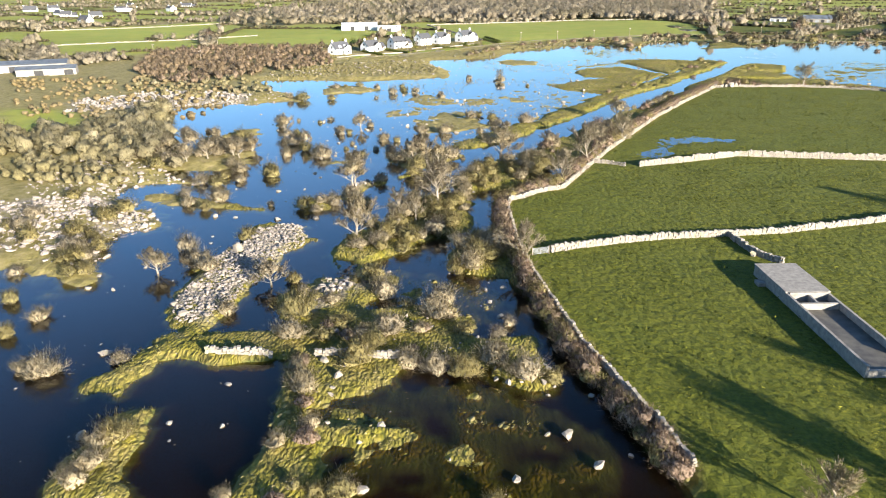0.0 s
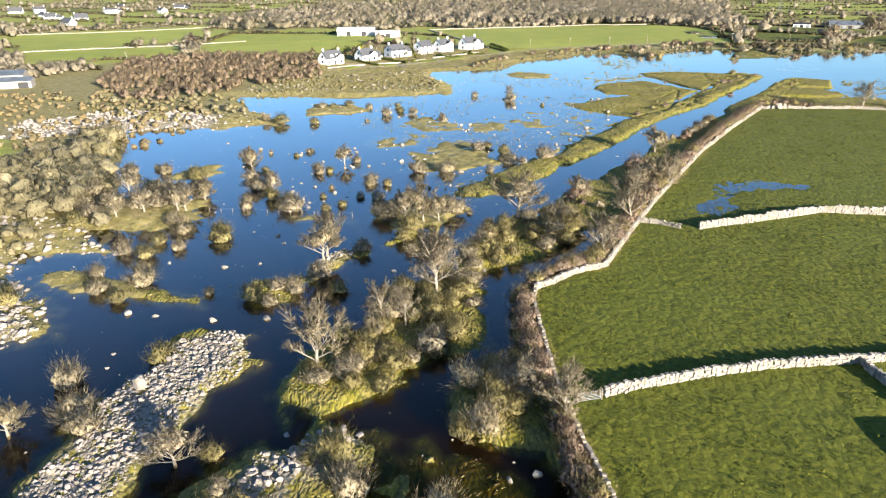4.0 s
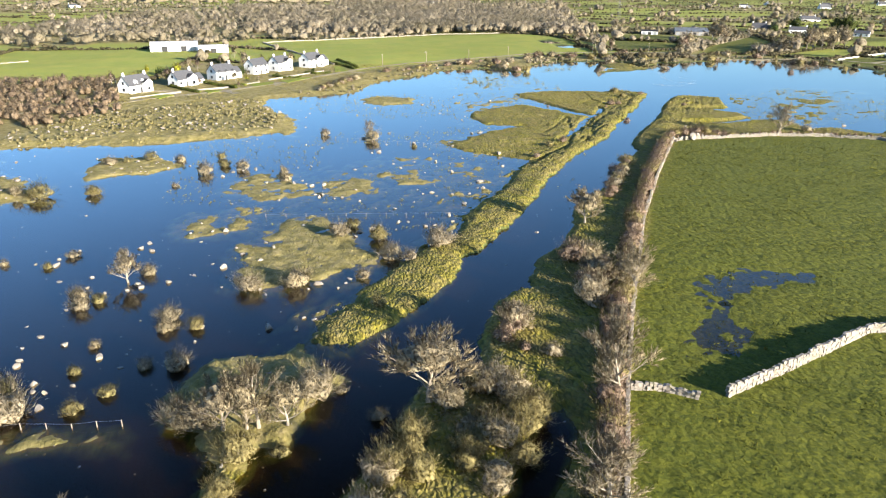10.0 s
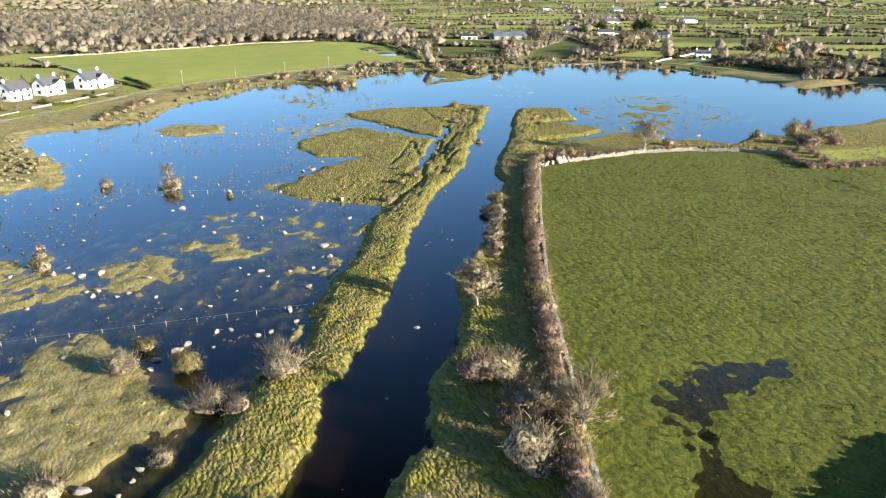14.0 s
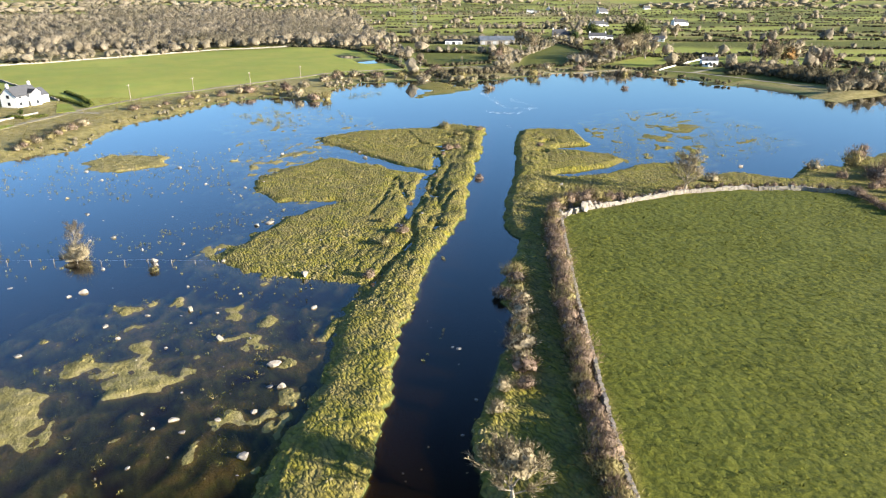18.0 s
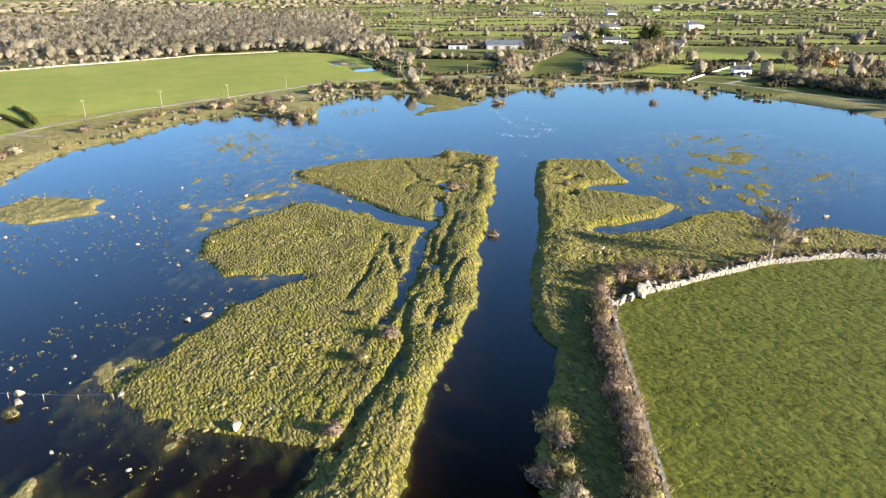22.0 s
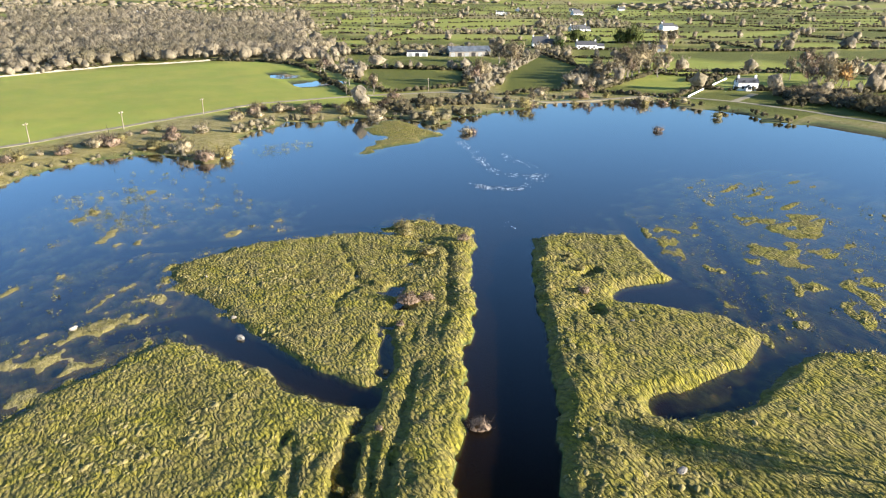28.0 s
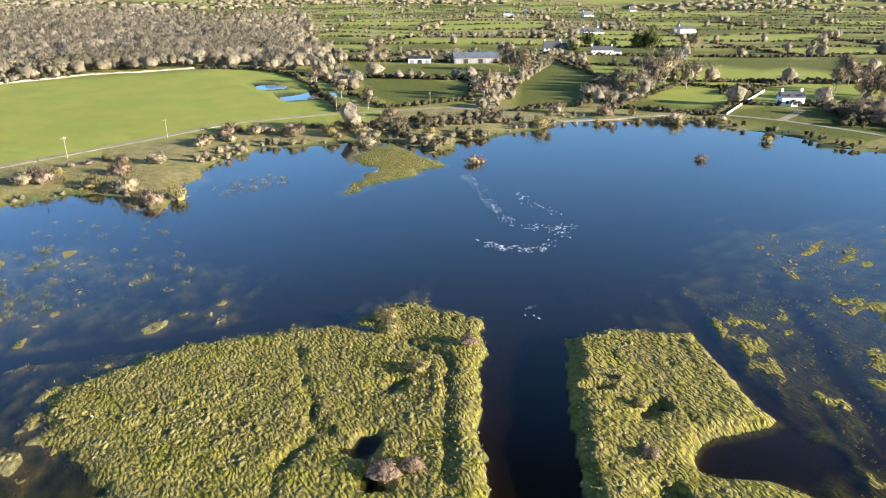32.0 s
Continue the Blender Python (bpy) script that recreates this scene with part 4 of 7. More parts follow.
def build_ground():
    xs, ys = steps(-64, 178, 0.58, 4200), steps(-16, 335, 0.58, 4200)
    gx, gy = np.meshgrid(xs, ys)
    x, y = gx.ravel(), gy.ravel()
    z = ground_height(x, y)
    nx, ny = len(xs), len(ys)
    me = bpy.data.meshes.new("ground")
    idx = np.arange(nx * ny).reshape(ny, nx)
    quads = np.stack([idx[:-1, :-1], idx[:-1, 1:], idx[1:, 1:], idx[1:, :-1]], -1).reshape(-1, 4)
    me.vertices.add(nx * ny)
    me.vertices.foreach_set("co", np.stack([x, y, z], 1).ravel())
    me.loops.add(quads.size)
    me.loops.foreach_set("vertex_index", quads.ravel())
    me.polygons.add(len(quads))
    me.polygons.foreach_set("loop_start", np.arange(0, quads.size, 4))
    me.polygons.foreach_set("use_smooth", np.ones(len(quads), bool))
    me.update(calc_edges=True)
    a, b = x + 2.5 * value_noise(x, y, 5, 1), y + 2.5 * value_noise(x, y, 5, 2)
    green = np.clip(inner(a, b, PASTURE) / 1.5 + 0.3, 0, 1)
    for f in GREEN:
        green = np.maximum(green, np.clip(inner(a, b, f) / 3 + 0.5, 0, 1))
    pick, edge = far_parcels(x, y)
    away = (np.hypot(x - 60, y - 150) > 330) & (inner(x, y, LAKE) < -6) & (in_woods(x, y) < 0)
    green = np.where(away & (pick > np.where(x < 120, 0.4, 0.12)) & (edge > 2), np.maximum(green, 0.95), green)
    rocky = np.zeros_like(x)
    for r in ROCKY:
        patch = 1.0 if r is not ROCKY[0] else np.clip(0.55 + 3 * value_noise(x, y, 9, 3), 0, 1)
        rocky = np.maximum(rocky, np.clip(inner(a, b, r) / 3 + 0.4, 0, 1) * patch)
    bed = np.clip((-0.03 - z) / 0.8, 0, 1)
    light = np.zeros_like(x)
    for f in (WEST_FIELD, EAST_FIELD, far_meadow, field_e, field_f, field_g):
        light = np.maximum(light, np.clip(inner(a, b, f) / 3 + 0.5, 0, 1))
    light = np.where(away & (pick > 0.45), 0.85, light)
    held = np.maximum(np.maximum(inner(x, y, BANK), inner(x, y, FIELDS)), np.maximum(inner(x, y, far_isle), inner(x, y, DROWNED_EAST)))
    flat = np.where((green < 0.3) & (held < -1) & ((y > 100) | (x < -45)), 1.0, 0.0)
    cols = np.stack([green, rocky, bed, np.maximum(light, flat)], 1)
    layer = me.color_attributes.new("cover", "FLOAT_COLOR", "POINT")
    layer.data.foreach_set("color", cols.ravel())
    me.materials.append(GROUND)
    return tagged(new("ground", me), "flooded grassland with green walled pasture and rough banks", "ground", kind="structure")


def build_water():
    me = bpy.data.meshes.new("water")
    me.from_pydata([(-700, -300, 0), (700, -300, 0), (700, 900, 0), (-700, 900, 0)], [], [(0, 1, 2, 3)])
    me.materials.append(WATER)
    return tagged(new("water", me), "calm dark flood water mirroring the blue sky", "water", kind="structure")


def build_puddles():
    for (cx, cy), rx, ry, turn in PUDDLES:
        ring = [(cx + 1.35 * (rx * math.cos(k) * math.cos(turn) - ry * math.sin(k) * math.sin(turn)), cy + 1.35 * (rx * math.cos(k) * math.sin(turn) + ry * math.sin(k) * math.cos(turn)), PUDDLE_LEVEL) for k in np.linspace(0, 6.2832, 33)[:-1]]
        me = bpy.data.meshes.new("water_puddle")
        me.from_pydata(ring, [], [tuple(range(32))])
        me.materials.append(WATER)
        tagged(new("water_puddle", me), "shallow puddle standing in the grazed pasture", "puddle", kind="structure")


build_ground()
build_water()
build_puddles()


# ---- mesh helpers ----
def mesh_of(name, verts, faces, material, smooth=False, tint=None):
    me = bpy.data.meshes.new(name)
    me.from_pydata([tuple(v) for v in verts], [], faces)
    me.materials.append(material)
    if smooth:
        me.polygons.foreach_set("use_smooth", [True] * len(faces))
    if tint is not None:
        layer = me.attributes.new("tint", "FLOAT", "POINT")
        layer.data.foreach_set("value", np.asarray(tint, np.float32))
    return me


def child(name, me, parent, label=""):
    ob = new(name, me)
    ob.parent = parent
    return tagged(ob, label)


def part(name, bm, material, parent, label="", smooth=False):
    me = bpy.data.meshes.new(name)
    for f in bm.faces:
        f.smooth = smooth
    bm.to_mesh(me)
    bm.free()
    me.materials.append(material)
    ob = new(name, me)
    ob.parent = parent
    return tagged(ob, label)


def box(bm, x0, x1, y0, y1, z0, z1):
    vs = [bm.verts.new(p) for p in ((x0, y0, z0), (x1, y0, z0), (x1, y1, z0), (x0, y1, z0), (x0, y0, z1), (x1, y0, z1), (x1, y1, z1), (x0, y1, z1))]
    for q in ((3, 2, 1, 0), (4, 5, 6, 7), (0, 1, 5, 4), (1, 2, 6, 5), (2, 3, 7, 6), (3, 0, 4, 7)):
        bm.faces.new([vs[i] for i in q])
    return vs


def block(x0, x1, y0, y1, z0, z1):
    bm = bmesh.new()
    box(bm, x0, x1, y0, y1, z0, z1)
    return bm


def outward(v, centre, squash):
    """Normals of a leafy crown, pointing away from its middle."""
    d = (v - centre) / squash
    return d / (np.linalg.norm(d, axis=-1, keepdims=True) + 1e-6)


def crown_mesh(name, verts, material, centre, squash, tint=None, ruffle=0.35):
    """Blades, three corners each, shaded together as one round crown."""
    v = np.asarray(verts, float).reshape(-1, 3, 3)
    n = outward(v.mean(1), centre, squash)
    face = np.cross(v[:, 1] - v[:, 0], v[:, 2] - v[:, 0])
    flip = (face * n).sum(1) < 0
    v[flip] = v[flip][:, [1, 0, 2]]
    rough = np.random.RandomState(len(v) % 1000).normal(scale=ruffle, size=n.shape)
    n = n + rough
    n /= np.linalg.norm(n, axis=1, keepdims=True)
    v = v.reshape(-1, 3)
    me = bpy.data.meshes.new(name)
    me.vertices.add(len(v))
    me.vertices.foreach_set("co", v.ravel())
    me.loops.add(len(v))
    me.loops.foreach_set("vertex_index", np.arange(len(v)))
    me.polygons.add(len(v) // 3)
    me.polygons.foreach_set("loop_start", np.arange(0, len(v), 3))
    me.polygons.foreach_set("use_smooth", np.ones(len(v) // 3, bool))
    me.update(calc_edges=True)
    me.normals_split_custom_set_from_vertices(np.repeat(n, 3, 0).tolist())
    me.materials.append(material)
    if tint is not None:
        layer = me.attributes.new("tint", "FLOAT", "POINT")
        layer.data.foreach_set("value", np.asarray(tint, np.float32))
    return me


class Soup:
    """Gathers many small pieces into one mesh."""

    def __init__(self):
        self.v, self.f, self.t = [], [], []

    def tube(self, a, b, ra, rb, sides=4):
        a, b = Vector(a), Vector(b)
        d = (b - a).normalized()
        u = d.orthogonal().normalized()
        w = d.cross(u)
        n = len(self.v)
        for p, r in ((a, ra), (b, rb)):
            for k in range(sides):
                th = 2 * math.pi * k / sides
                self.v.append(p + (u * math.cos(th) + w * math.sin(th)) * r)
        for k in range(sides):
            j = (k + 1) % sides
            self.f.append((n + k, n + j, n + sides + j, n + sides + k))

    def sliver(self, a, b, wide, rng):
        """One twig: a thin blade that tapers to a point."""
        a, b = Vector(a), Vector(b)
        side = (b - a).cross(Vector((rng.uniform(-1, 1), rng.uniform(-1, 1), rng.uniform(-1, 1)))).normalized() * wide
        n = len(self.v)
        self.v += [a - side, a + side, b]
        self.f.append((n, n + 1, n + 2))


def ico(level):
    bm = bmesh.new()
    bmesh.ops.create_icosphere(bm, subdivisions=level, radius=1.0)
    v = np.array([q.co[:] for q in bm.verts])
    f = np.array([[q.index for q in g.verts] for g in bm.faces])
    bm.free()
    return v, f


ICOS = {k: ico(k) for k in (1, 2, 3, 4)}


def lobed(count, level, r, lobes=7, depth=0.30, jitter=0.07):
    """Unit crowns, each swollen by lobes of its own and ragged: (count, verts, 3)."""
    v = ICOS[level][0]
    b = r.normal(size=(count, lobes, 3)) + np.array([0, 0, 0.35])
    b /= np.linalg.norm(b, axis=2, keepdims=True)
    g = r.uniform(0.4, 1.0, (count, lobes)) * depth
    swell = np.zeros((count, len(v)))
    for k in range(lobes):
        swell = np.maximum(swell, g[:, k, None] * np.clip(np.einsum("vi,ni->nv", v, b[:, k]), 0, 1) ** 5)
    return v[None] * (1 - depth + swell * 1.25 + r.normal(0, jitter, (count, len(v))))[:, :, None]


def shell_mesh(name, shells, blades, materials, tint=None, middle=None, ruffle=0.35):
    """One mesh of closed shells (verts, faces), smooth, and of loose blades, three corners each."""
    verts, faces, slot, n = [], [], [], 0
    for v, f, k in shells:
        verts.append(v)
        faces.append(f + n)
        slot.append(np.full(len(f), k))
        n += len(v)
    if len(blades):
        b = np.asarray(blades, float).reshape(-1, 3)
        verts.append(b)
        faces.append(np.arange(len(b)).reshape(-1, 3) + n)
        slot.append(np.zeros(len(b) // 3, int))
    v, f, slot = np.concatenate(verts), np.concatenate(faces), np.concatenate(slot)
    me = bpy.data.meshes.new(name)
    me.vertices.add(len(v))
    me.vertices.foreach_set("co", v.ravel())
    me.loops.add(f.size)
    me.loops.foreach_set("vertex_index", f.ravel())
    me.polygons.add(len(f))
    me.polygons.foreach_set("loop_start", np.arange(0, f.size, 3))
    for m in materials:
        me.materials.append(m)
    me.polygons.foreach_set("material_index", slot.astype(np.int32))
    me.polygons.foreach_set("use_smooth", np.ones(len(f), bool))
    me.update(calc_edges=True)
    if tint is not None:
        layer = me.attributes.new("tint", "FLOAT", "POINT")
        layer.data.foreach_set("value", np.asarray(tint, np.float32))
    if middle is not None:
        r = np.random.RandomState(len(v) % 1000)
        d = v - middle
        d /= np.linalg.norm(d, axis=1, keepdims=True) + 1e-6
        rag = r.normal(0, ruffle, d.shape)
        m = len(np.asarray(blades).reshape(-1, 3))
        if m:
            rag[-m:] = np.repeat(rag[-m::3], 3, 0)[:m]
            d[-m:] = np.repeat(d[-m::3], 3, 0)[:m]
        d = d + rag
        d /= np.linalg.norm(d, axis=1, keepdims=True) + 1e-6
        me.normals_split_custom_set_from_vertices(d.tolist())
    return me


def blades_on(p, way, length, wide, r):
    """Thin tapering twigs from points p along way."""
    way = way / (np.linalg.norm(way, axis=1, keepdims=True) + 1e-9)
    side = np.cross(way, r.normal(size=p.shape))
    side /= np.linalg.norm(side, axis=1, keepdims=True) + 1e-9
    side = side * wide[:, None]
    return np.stack([p - side, p + side, p + way * length[:, None]], 1)


def bush_meshes(name, seed, tone, twigs=1500, lobes=12, coarse=1.0, far=False):
    """A shrub 1 m high and about 1.3 m wide: bundles of stems that fan up from one root into fine bare twigs, with a thicket inside."""
    r = np.random.RandomState(seed)
    rng_ = random.Random(seed)
    stems = Soup()
    th = np.arange(lobes) * 2.4 + r.uniform(-0.5, 0.5, lobes)
    out = r.uniform(0.14, 0.58, lobes)
    out[0] = 0.05
    head = np.stack([np.cos(th) * out, np.sin(th) * out, r.uniform(0.78, 0.98, lobes) - r.uniform(0.75, 1.25, lobes) * out], 1)
    foot = np.stack([head[:, 0] * 0.35, head[:, 1] * 0.35, np.full(lobes, -0.05)], 1)
    for a, b in zip(foot, head):
        mid = (a + b) / 2 + np.array([b[0], b[1], 0]) * 0.12
        stems.tube(a, mid, 0.014, 0.009, 4)
        stems.tube(mid, b, 0.009, 0.003, 3)
    k = r.randint(0, lobes, twigs)
    wide = r.uniform(0.10, 0.17, lobes)[k]
    tip = head[k] + r.normal(0, 1, (twigs, 3)) * np.stack([wide, wide, wide * 0.8], 1)
    tip[:, 2] = np.maximum(tip[:, 2], 0.08)
    base = foot[k] + r.normal(0, 0.05, (twigs, 3))
    u = r.uniform(0.35, 0.93, (twigs, 1))
    p = base + (tip - base) * u
    p[:, 2] = np.maximum(p[:, 2], 0.02)
    way = (tip - base) / (np.linalg.norm(tip - base, axis=1, keepdims=True) + 1e-6) + r.normal(0, 0.30, p.shape) + np.array([0, 0, 0.15])
    b = blades_on(p, way, r.uniform(0.09, 0.24, twigs), r.uniform(0.0030, 0.0062, twigs) * coarse, r)
    v = lobed(1, 2, r, 9, 0.45, 0.10)[0] * np.array([0.60, 0.60, 0.46]) * 0.84 + np.array([0, 0, 0.26])
    v[:, 2] = np.maximum(v[:, 2], -0.06)
    top = np.percentile(b[:, :, 2], 99)
    return mesh_of(name + "_stems", stems.v, stems.f, BARK), shell_mesh(name + "_crown", [(v / top, ICOS[2][1], 1)], b / top, [TWIGS[tone], (FAR_MASSES if far else MASSES)[tone]], None, np.array([0, 0, 0.18]), 0.4)


def bush_thing(name, seed, material, label, group, **kw):
    a, b = bush_meshes(name, seed, material, **kw)
    root = tagged(new(name), label, "bush", group)
    child("stem_fork", a, root)
    child("crown", b, root)
    return root


def tree_meshes(name, seed, tone, spread=1.0, coarse=1.0, low=False, far=False):
    """A bare tree 1 m high: trunk, limbs that fan upwards, branches, branchlets and fine twigs; dense ones have a thicket inside."""
    rng_ = random.Random(seed)
    r = np.random.RandomState(seed)
    trunk, crown = Soup(), Soup()
    fork = Vector((rng_.uniform(-0.03, 0.03), rng_.uniform(-0.03, 0.03), 0.10 if low else rng_.uniform(0.15, 0.22)))
    trunk.tube((0, 0, -0.03), fork * 0.5, 0.030, 0.025, 6)
    trunk.tube(fork * 0.5, fork, 0.025, 0.022, 6)

    def bent(d, a):
        """d turned by about a radians to a random side."""
        u = d.orthogonal().normalized()
        w = d.cross(u)
        th = rng_.uniform(0, 6.283)
        return (d * math.cos(a) + (u * math.cos(th) + w * math.sin(th)) * math.sin(a)).normalized()

    def grow(p, d, ln, rad, level):
        mid = p + d * ln * 0.5
        d2 = (d + Vector((rng_.gauss(0, 0.10), rng_.gauss(0, 0.10), 0.10))).normalized()
        end = mid + d2 * ln * 0.5
        if level < 2 or (level == 2 and not far):
            trunk.tube(p, mid, rad, rad * 0.75, 5 if level == 0 else 3)
            trunk.tube(mid, end, rad * 0.75, rad * 0.45, 5 if level == 0 else 3)
        else:
            crown.sliver(p, end, max(rad * 0.8, 0.0024) * coarse, rng_)
        if level == 3:
            return
        for k in range(((6, 8, 13) if not far else (5, 5, 8))[level]):
            q = rng_.uniform(0.25, 1.0) if k else 1.0
            at_ = p.lerp(mid, q * 2) if q < 0.5 else mid.lerp(end, q * 2 - 1)
            way = (bent(d2, rng_.uniform(0.35, 0.85)) + Vector((0, 0, 0.28))).normalized() if k else d2
            grow(at_, way, ln * rng_.uniform(0.42, 0.68), rad * (0.36 if level < 2 else 0.6), level + 1)

    top_ = fork + Vector((rng_.gauss(0, 0.03), rng_.gauss(0, 0.03), 0.20 if low else 0.34))
    trunk.tube(fork, top_, 0.020, 0.010, 6)
    limbs = 11 if not far else 8
    for k in range(limbs):
        th = k * 2.4 + rng_.uniform(-0.4, 0.4)
        q = k / (limbs - 1)
        tilt = (0.95 - 0.75 * q + rng_.uniform(-0.12, 0.12)) * spread
        d = Vector((math.cos(th) * math.sin(tilt), math.sin(th) * math.sin(tilt), math.cos(tilt)))
        grow(fork.lerp(top_, q), d, rng_.uniform(0.24, 0.31) * (1.0 + 0.12 * math.sin(q * 3.1)), 0.0085, 0)
    pts = np.array([v[:] for v in crown.v])
    high = np.percentile(pts[:, 2], 99.5)
    shells = []
    if low or far:
        lo, hi = np.percentile(pts, 6, 0), np.percentile(pts, 94, 0)
        v = lobed(1, 2, r, 11, 0.45, 0.12)[0] * (hi - lo) * (0.47 if low else 0.40) + (hi + lo) / 2
        shells = [(v / high, ICOS[2][1], 1)]
    trunk.v = [v / high for v in trunk.v]
    return mesh_of(name + "_trunk", trunk.v, trunk.f, BARK), shell_mesh(name + "_twigs", shells, pts / high, [TWIGS[tone], (FAR_MASSES if far else MASSES)[tone]], None, np.array([0, 0, 0.42]), 0.4)


def tree_thing(name, seed, tone, label, group, spread=1.0, coarse=1.0, low=False, far=False):
    a, b = tree_meshes(name, seed, tone, spread, coarse, low, far)
    root = tagged(new(name), label, "tree", group)
    child("trunk", a, root)
    child("crown", b, root)
    return root


def place(ob, x, y, high, rng, wide=1.0, z=None, first=False):
    z = at(x, y) if z is None else z
    z = max(z, -0.15) - 0.04
    s = high * wide
    m = Matrix.LocRotScale((x, y, z), Euler((0, 0, rng.uniform(0, 6.28))), (s, s, high))
    if first:
        ob.matrix_basis = m
        return ob
    c = copy_thing(ob, m)
    c.matrix_basis = m
    return c


def set_out(models, spots, rng, wide=1.0):
    """Sets the first of each model and then copies at (x, y, height)."""
    used = set()
    for k, (x, y, h) in enumerate(spots):
        ob = models[k % len(models)]
        fresh = ob.name not in used and ob.get("stood", 0) == 0
        used.add(ob.name)
        if fresh:
            ob["stood"] = 1
        place(ob, x, y, h, rng, wide * rng.uniform(0.9, 1.2), first=fresh)


rng = random.Random(3)

# ---- trees and bushes ----
ashes = [tree_thing("ash_tree", 40 + k, TWIG, "bare pale grey ash tree with a wide twiggy crown", "bare trees") for k in range(4)]
set_out(ashes, [p for p in ash_trees if math.hypot(p[0] - 16, p[1] - 105) > 2], rng, 1.05)
willows = [bush_thing("willow_bush", 10 + k, (TWIG, OLIVE, TWIG)[k], "bare straw-brown willow bush standing in flood water", "willow bushes") for k in range(3)]
round_willows = [tree_thing("round_willow", 16 + k, TWIG, "large round pale willow with fine bare twigs", "round willows", 1.1, 1.2, True) for k in range(2)]
everything = lone_bushes + isle_bushes + ruin_bushes + shore_bushes + west_bushes + water_bushes_a + water_bushes_b + water_bushes_c
set_out(round_willows, [p for p in everything if p[2] > 4.6] + [(15.6, 105.5, 9.5), (-4.2, 105.8, 6.5)] + [(-43.2, 132.5, 4.8), (-37.3, 127.3, 5.2), (-54.7, 116.7, 5.0), (-59.0, 119.7, 5.5), (-71.7, 116.9, 6.0), (-68.9, 126.0, 6.5), (-51.0, 122.0, 4.8)], rng, 1.0)
set_out(willows, [(x, y, h * 0.92) for x, y, h in everything if h <= 4.6] + [(-67.6, 116.8, 3.6), (-61.4, 129.3, 3.4), (-54.6, 129.2, 3.2), (-51.8, 106.1, 3.4), (-69.3, 108.8, 3.8), (-31.8, 117.9, 3.0), (-30.2, 146.0, 2.6), (-15.9, 135.8, 2.6), (-64.4, 126.0, 4.2), (-63.0, 115.0, 4.0), (-41.0, 130.0, 3.4), (-57.0, 124.0, 3.6), (-74.0, 121.0, 4.4), (-76.0, 112.0, 4.2)], rng, 1.12)


def along(pts, gap, r, wide):
    """Spots along a line, a gap apart, scattered to both sides by wide."""
    out, left = [], 0.0
    for (ax, ay), (bx, by) in zip(pts, pts[1:]):
        ln = math.hypot(bx - ax, by - ay)
        s = left
        while s < ln:
            k = s / ln
            o = r.uniform(-wide, wide)
            out.append((ax + (bx - ax) * k - (by - ay) / ln * o, ay + (by - ay) * k + (bx - ax) / ln * o))
            s += gap * r.uniform(0.7, 1.3)
        left = s - ln
    return out


def shifted(pts, d):
    """The line moved d metres to its left."""
    out = []
    for i, (x, y) in enumerate(pts):
        ax, ay = pts[max(i - 1, 0)]
        bx, by = pts[min(i + 1, len(pts) - 1)]
        ln = math.hypot(bx - ax, by - ay)
        out.append((x - (by - ay) / ln * d, y + (bx - ax) / ln * d))
    return out


hedge_models = [bush_thing("hedge_bush", 20 + k, (BROWN, BROWN, OLIVE)[k], "brown leafless hawthorn hedge bush beside a dry stone wall", "hedge along the canal wall", twigs=1000, coarse=1.25) for k in range(3)]
spots = [(x, y, rng.uniform(1.8, 3.3)) for x, y in along(shifted(canal_wall, 1.75), 1.25, rng, 0.55)]
spots += [(119.5, 227.1, 3.0), (122.5, 227.2, 3.4), (125.6, 226.7, 3.6), (128.8, 226.1, 3.2), (116.1, 224.7, 3.0), (131.7, 225.3, 2.6), (126.1, 229.0, 3.0), (129.4, 228.5, 2.8), (134.5, 224.8, 2.0), (137.6, 224.6, 1.8)]
spots += [(x, y, rng.uniform(1.2, 2.0)) for x, y in along(shifted(north_wall, 2.0), 2.0, rng, 0.8)]
set_out(hedge_models, spots, rng, 0.92)


def fill(pts, count, r, margin=0.6):
    xs, ys = [p[0] for p in pts], [p[1] for p in pts]
    out = []
    while len(out) < count:
        x, y = r.uniform(min(xs), max(xs)), r.uniform(min(ys), max(ys))
        if inner(np.array([x]), np.array([y]), pts)[0] > margin:
            out.append((x, y))
    return out


THICKET = [(4, 80), (3, 88), (7, 95), (13, 101), (19, 107), (26, 113), (28, 102), (20, 91), (12, 84)]
thicket_models = [bush_thing("thicket_bush", 30 + k, (OLIVE, OLIVE, TWIG)[k], "dense olive-brown willow scrub on the bank", "thicket bushes") for k in range(3)]
spots = [(x, y, rng.uniform(1.8, 3.6)) for x, y in fill(THICKET, 46, rng) + fill(thicket_isle, 34, rng) + fill(ash_isle, 10, rng) + fill(ROCKY[0], 26, rng)]
spots += [(x, y, rng.uniform(1.5, 3.5)) for x, y in fill([(1, 38), (5, 37), (10, 42), (12, 52), (8, 54), (2, 47)], 18, rng)]
set_out(thicket_models, spots, rng, 1.15)

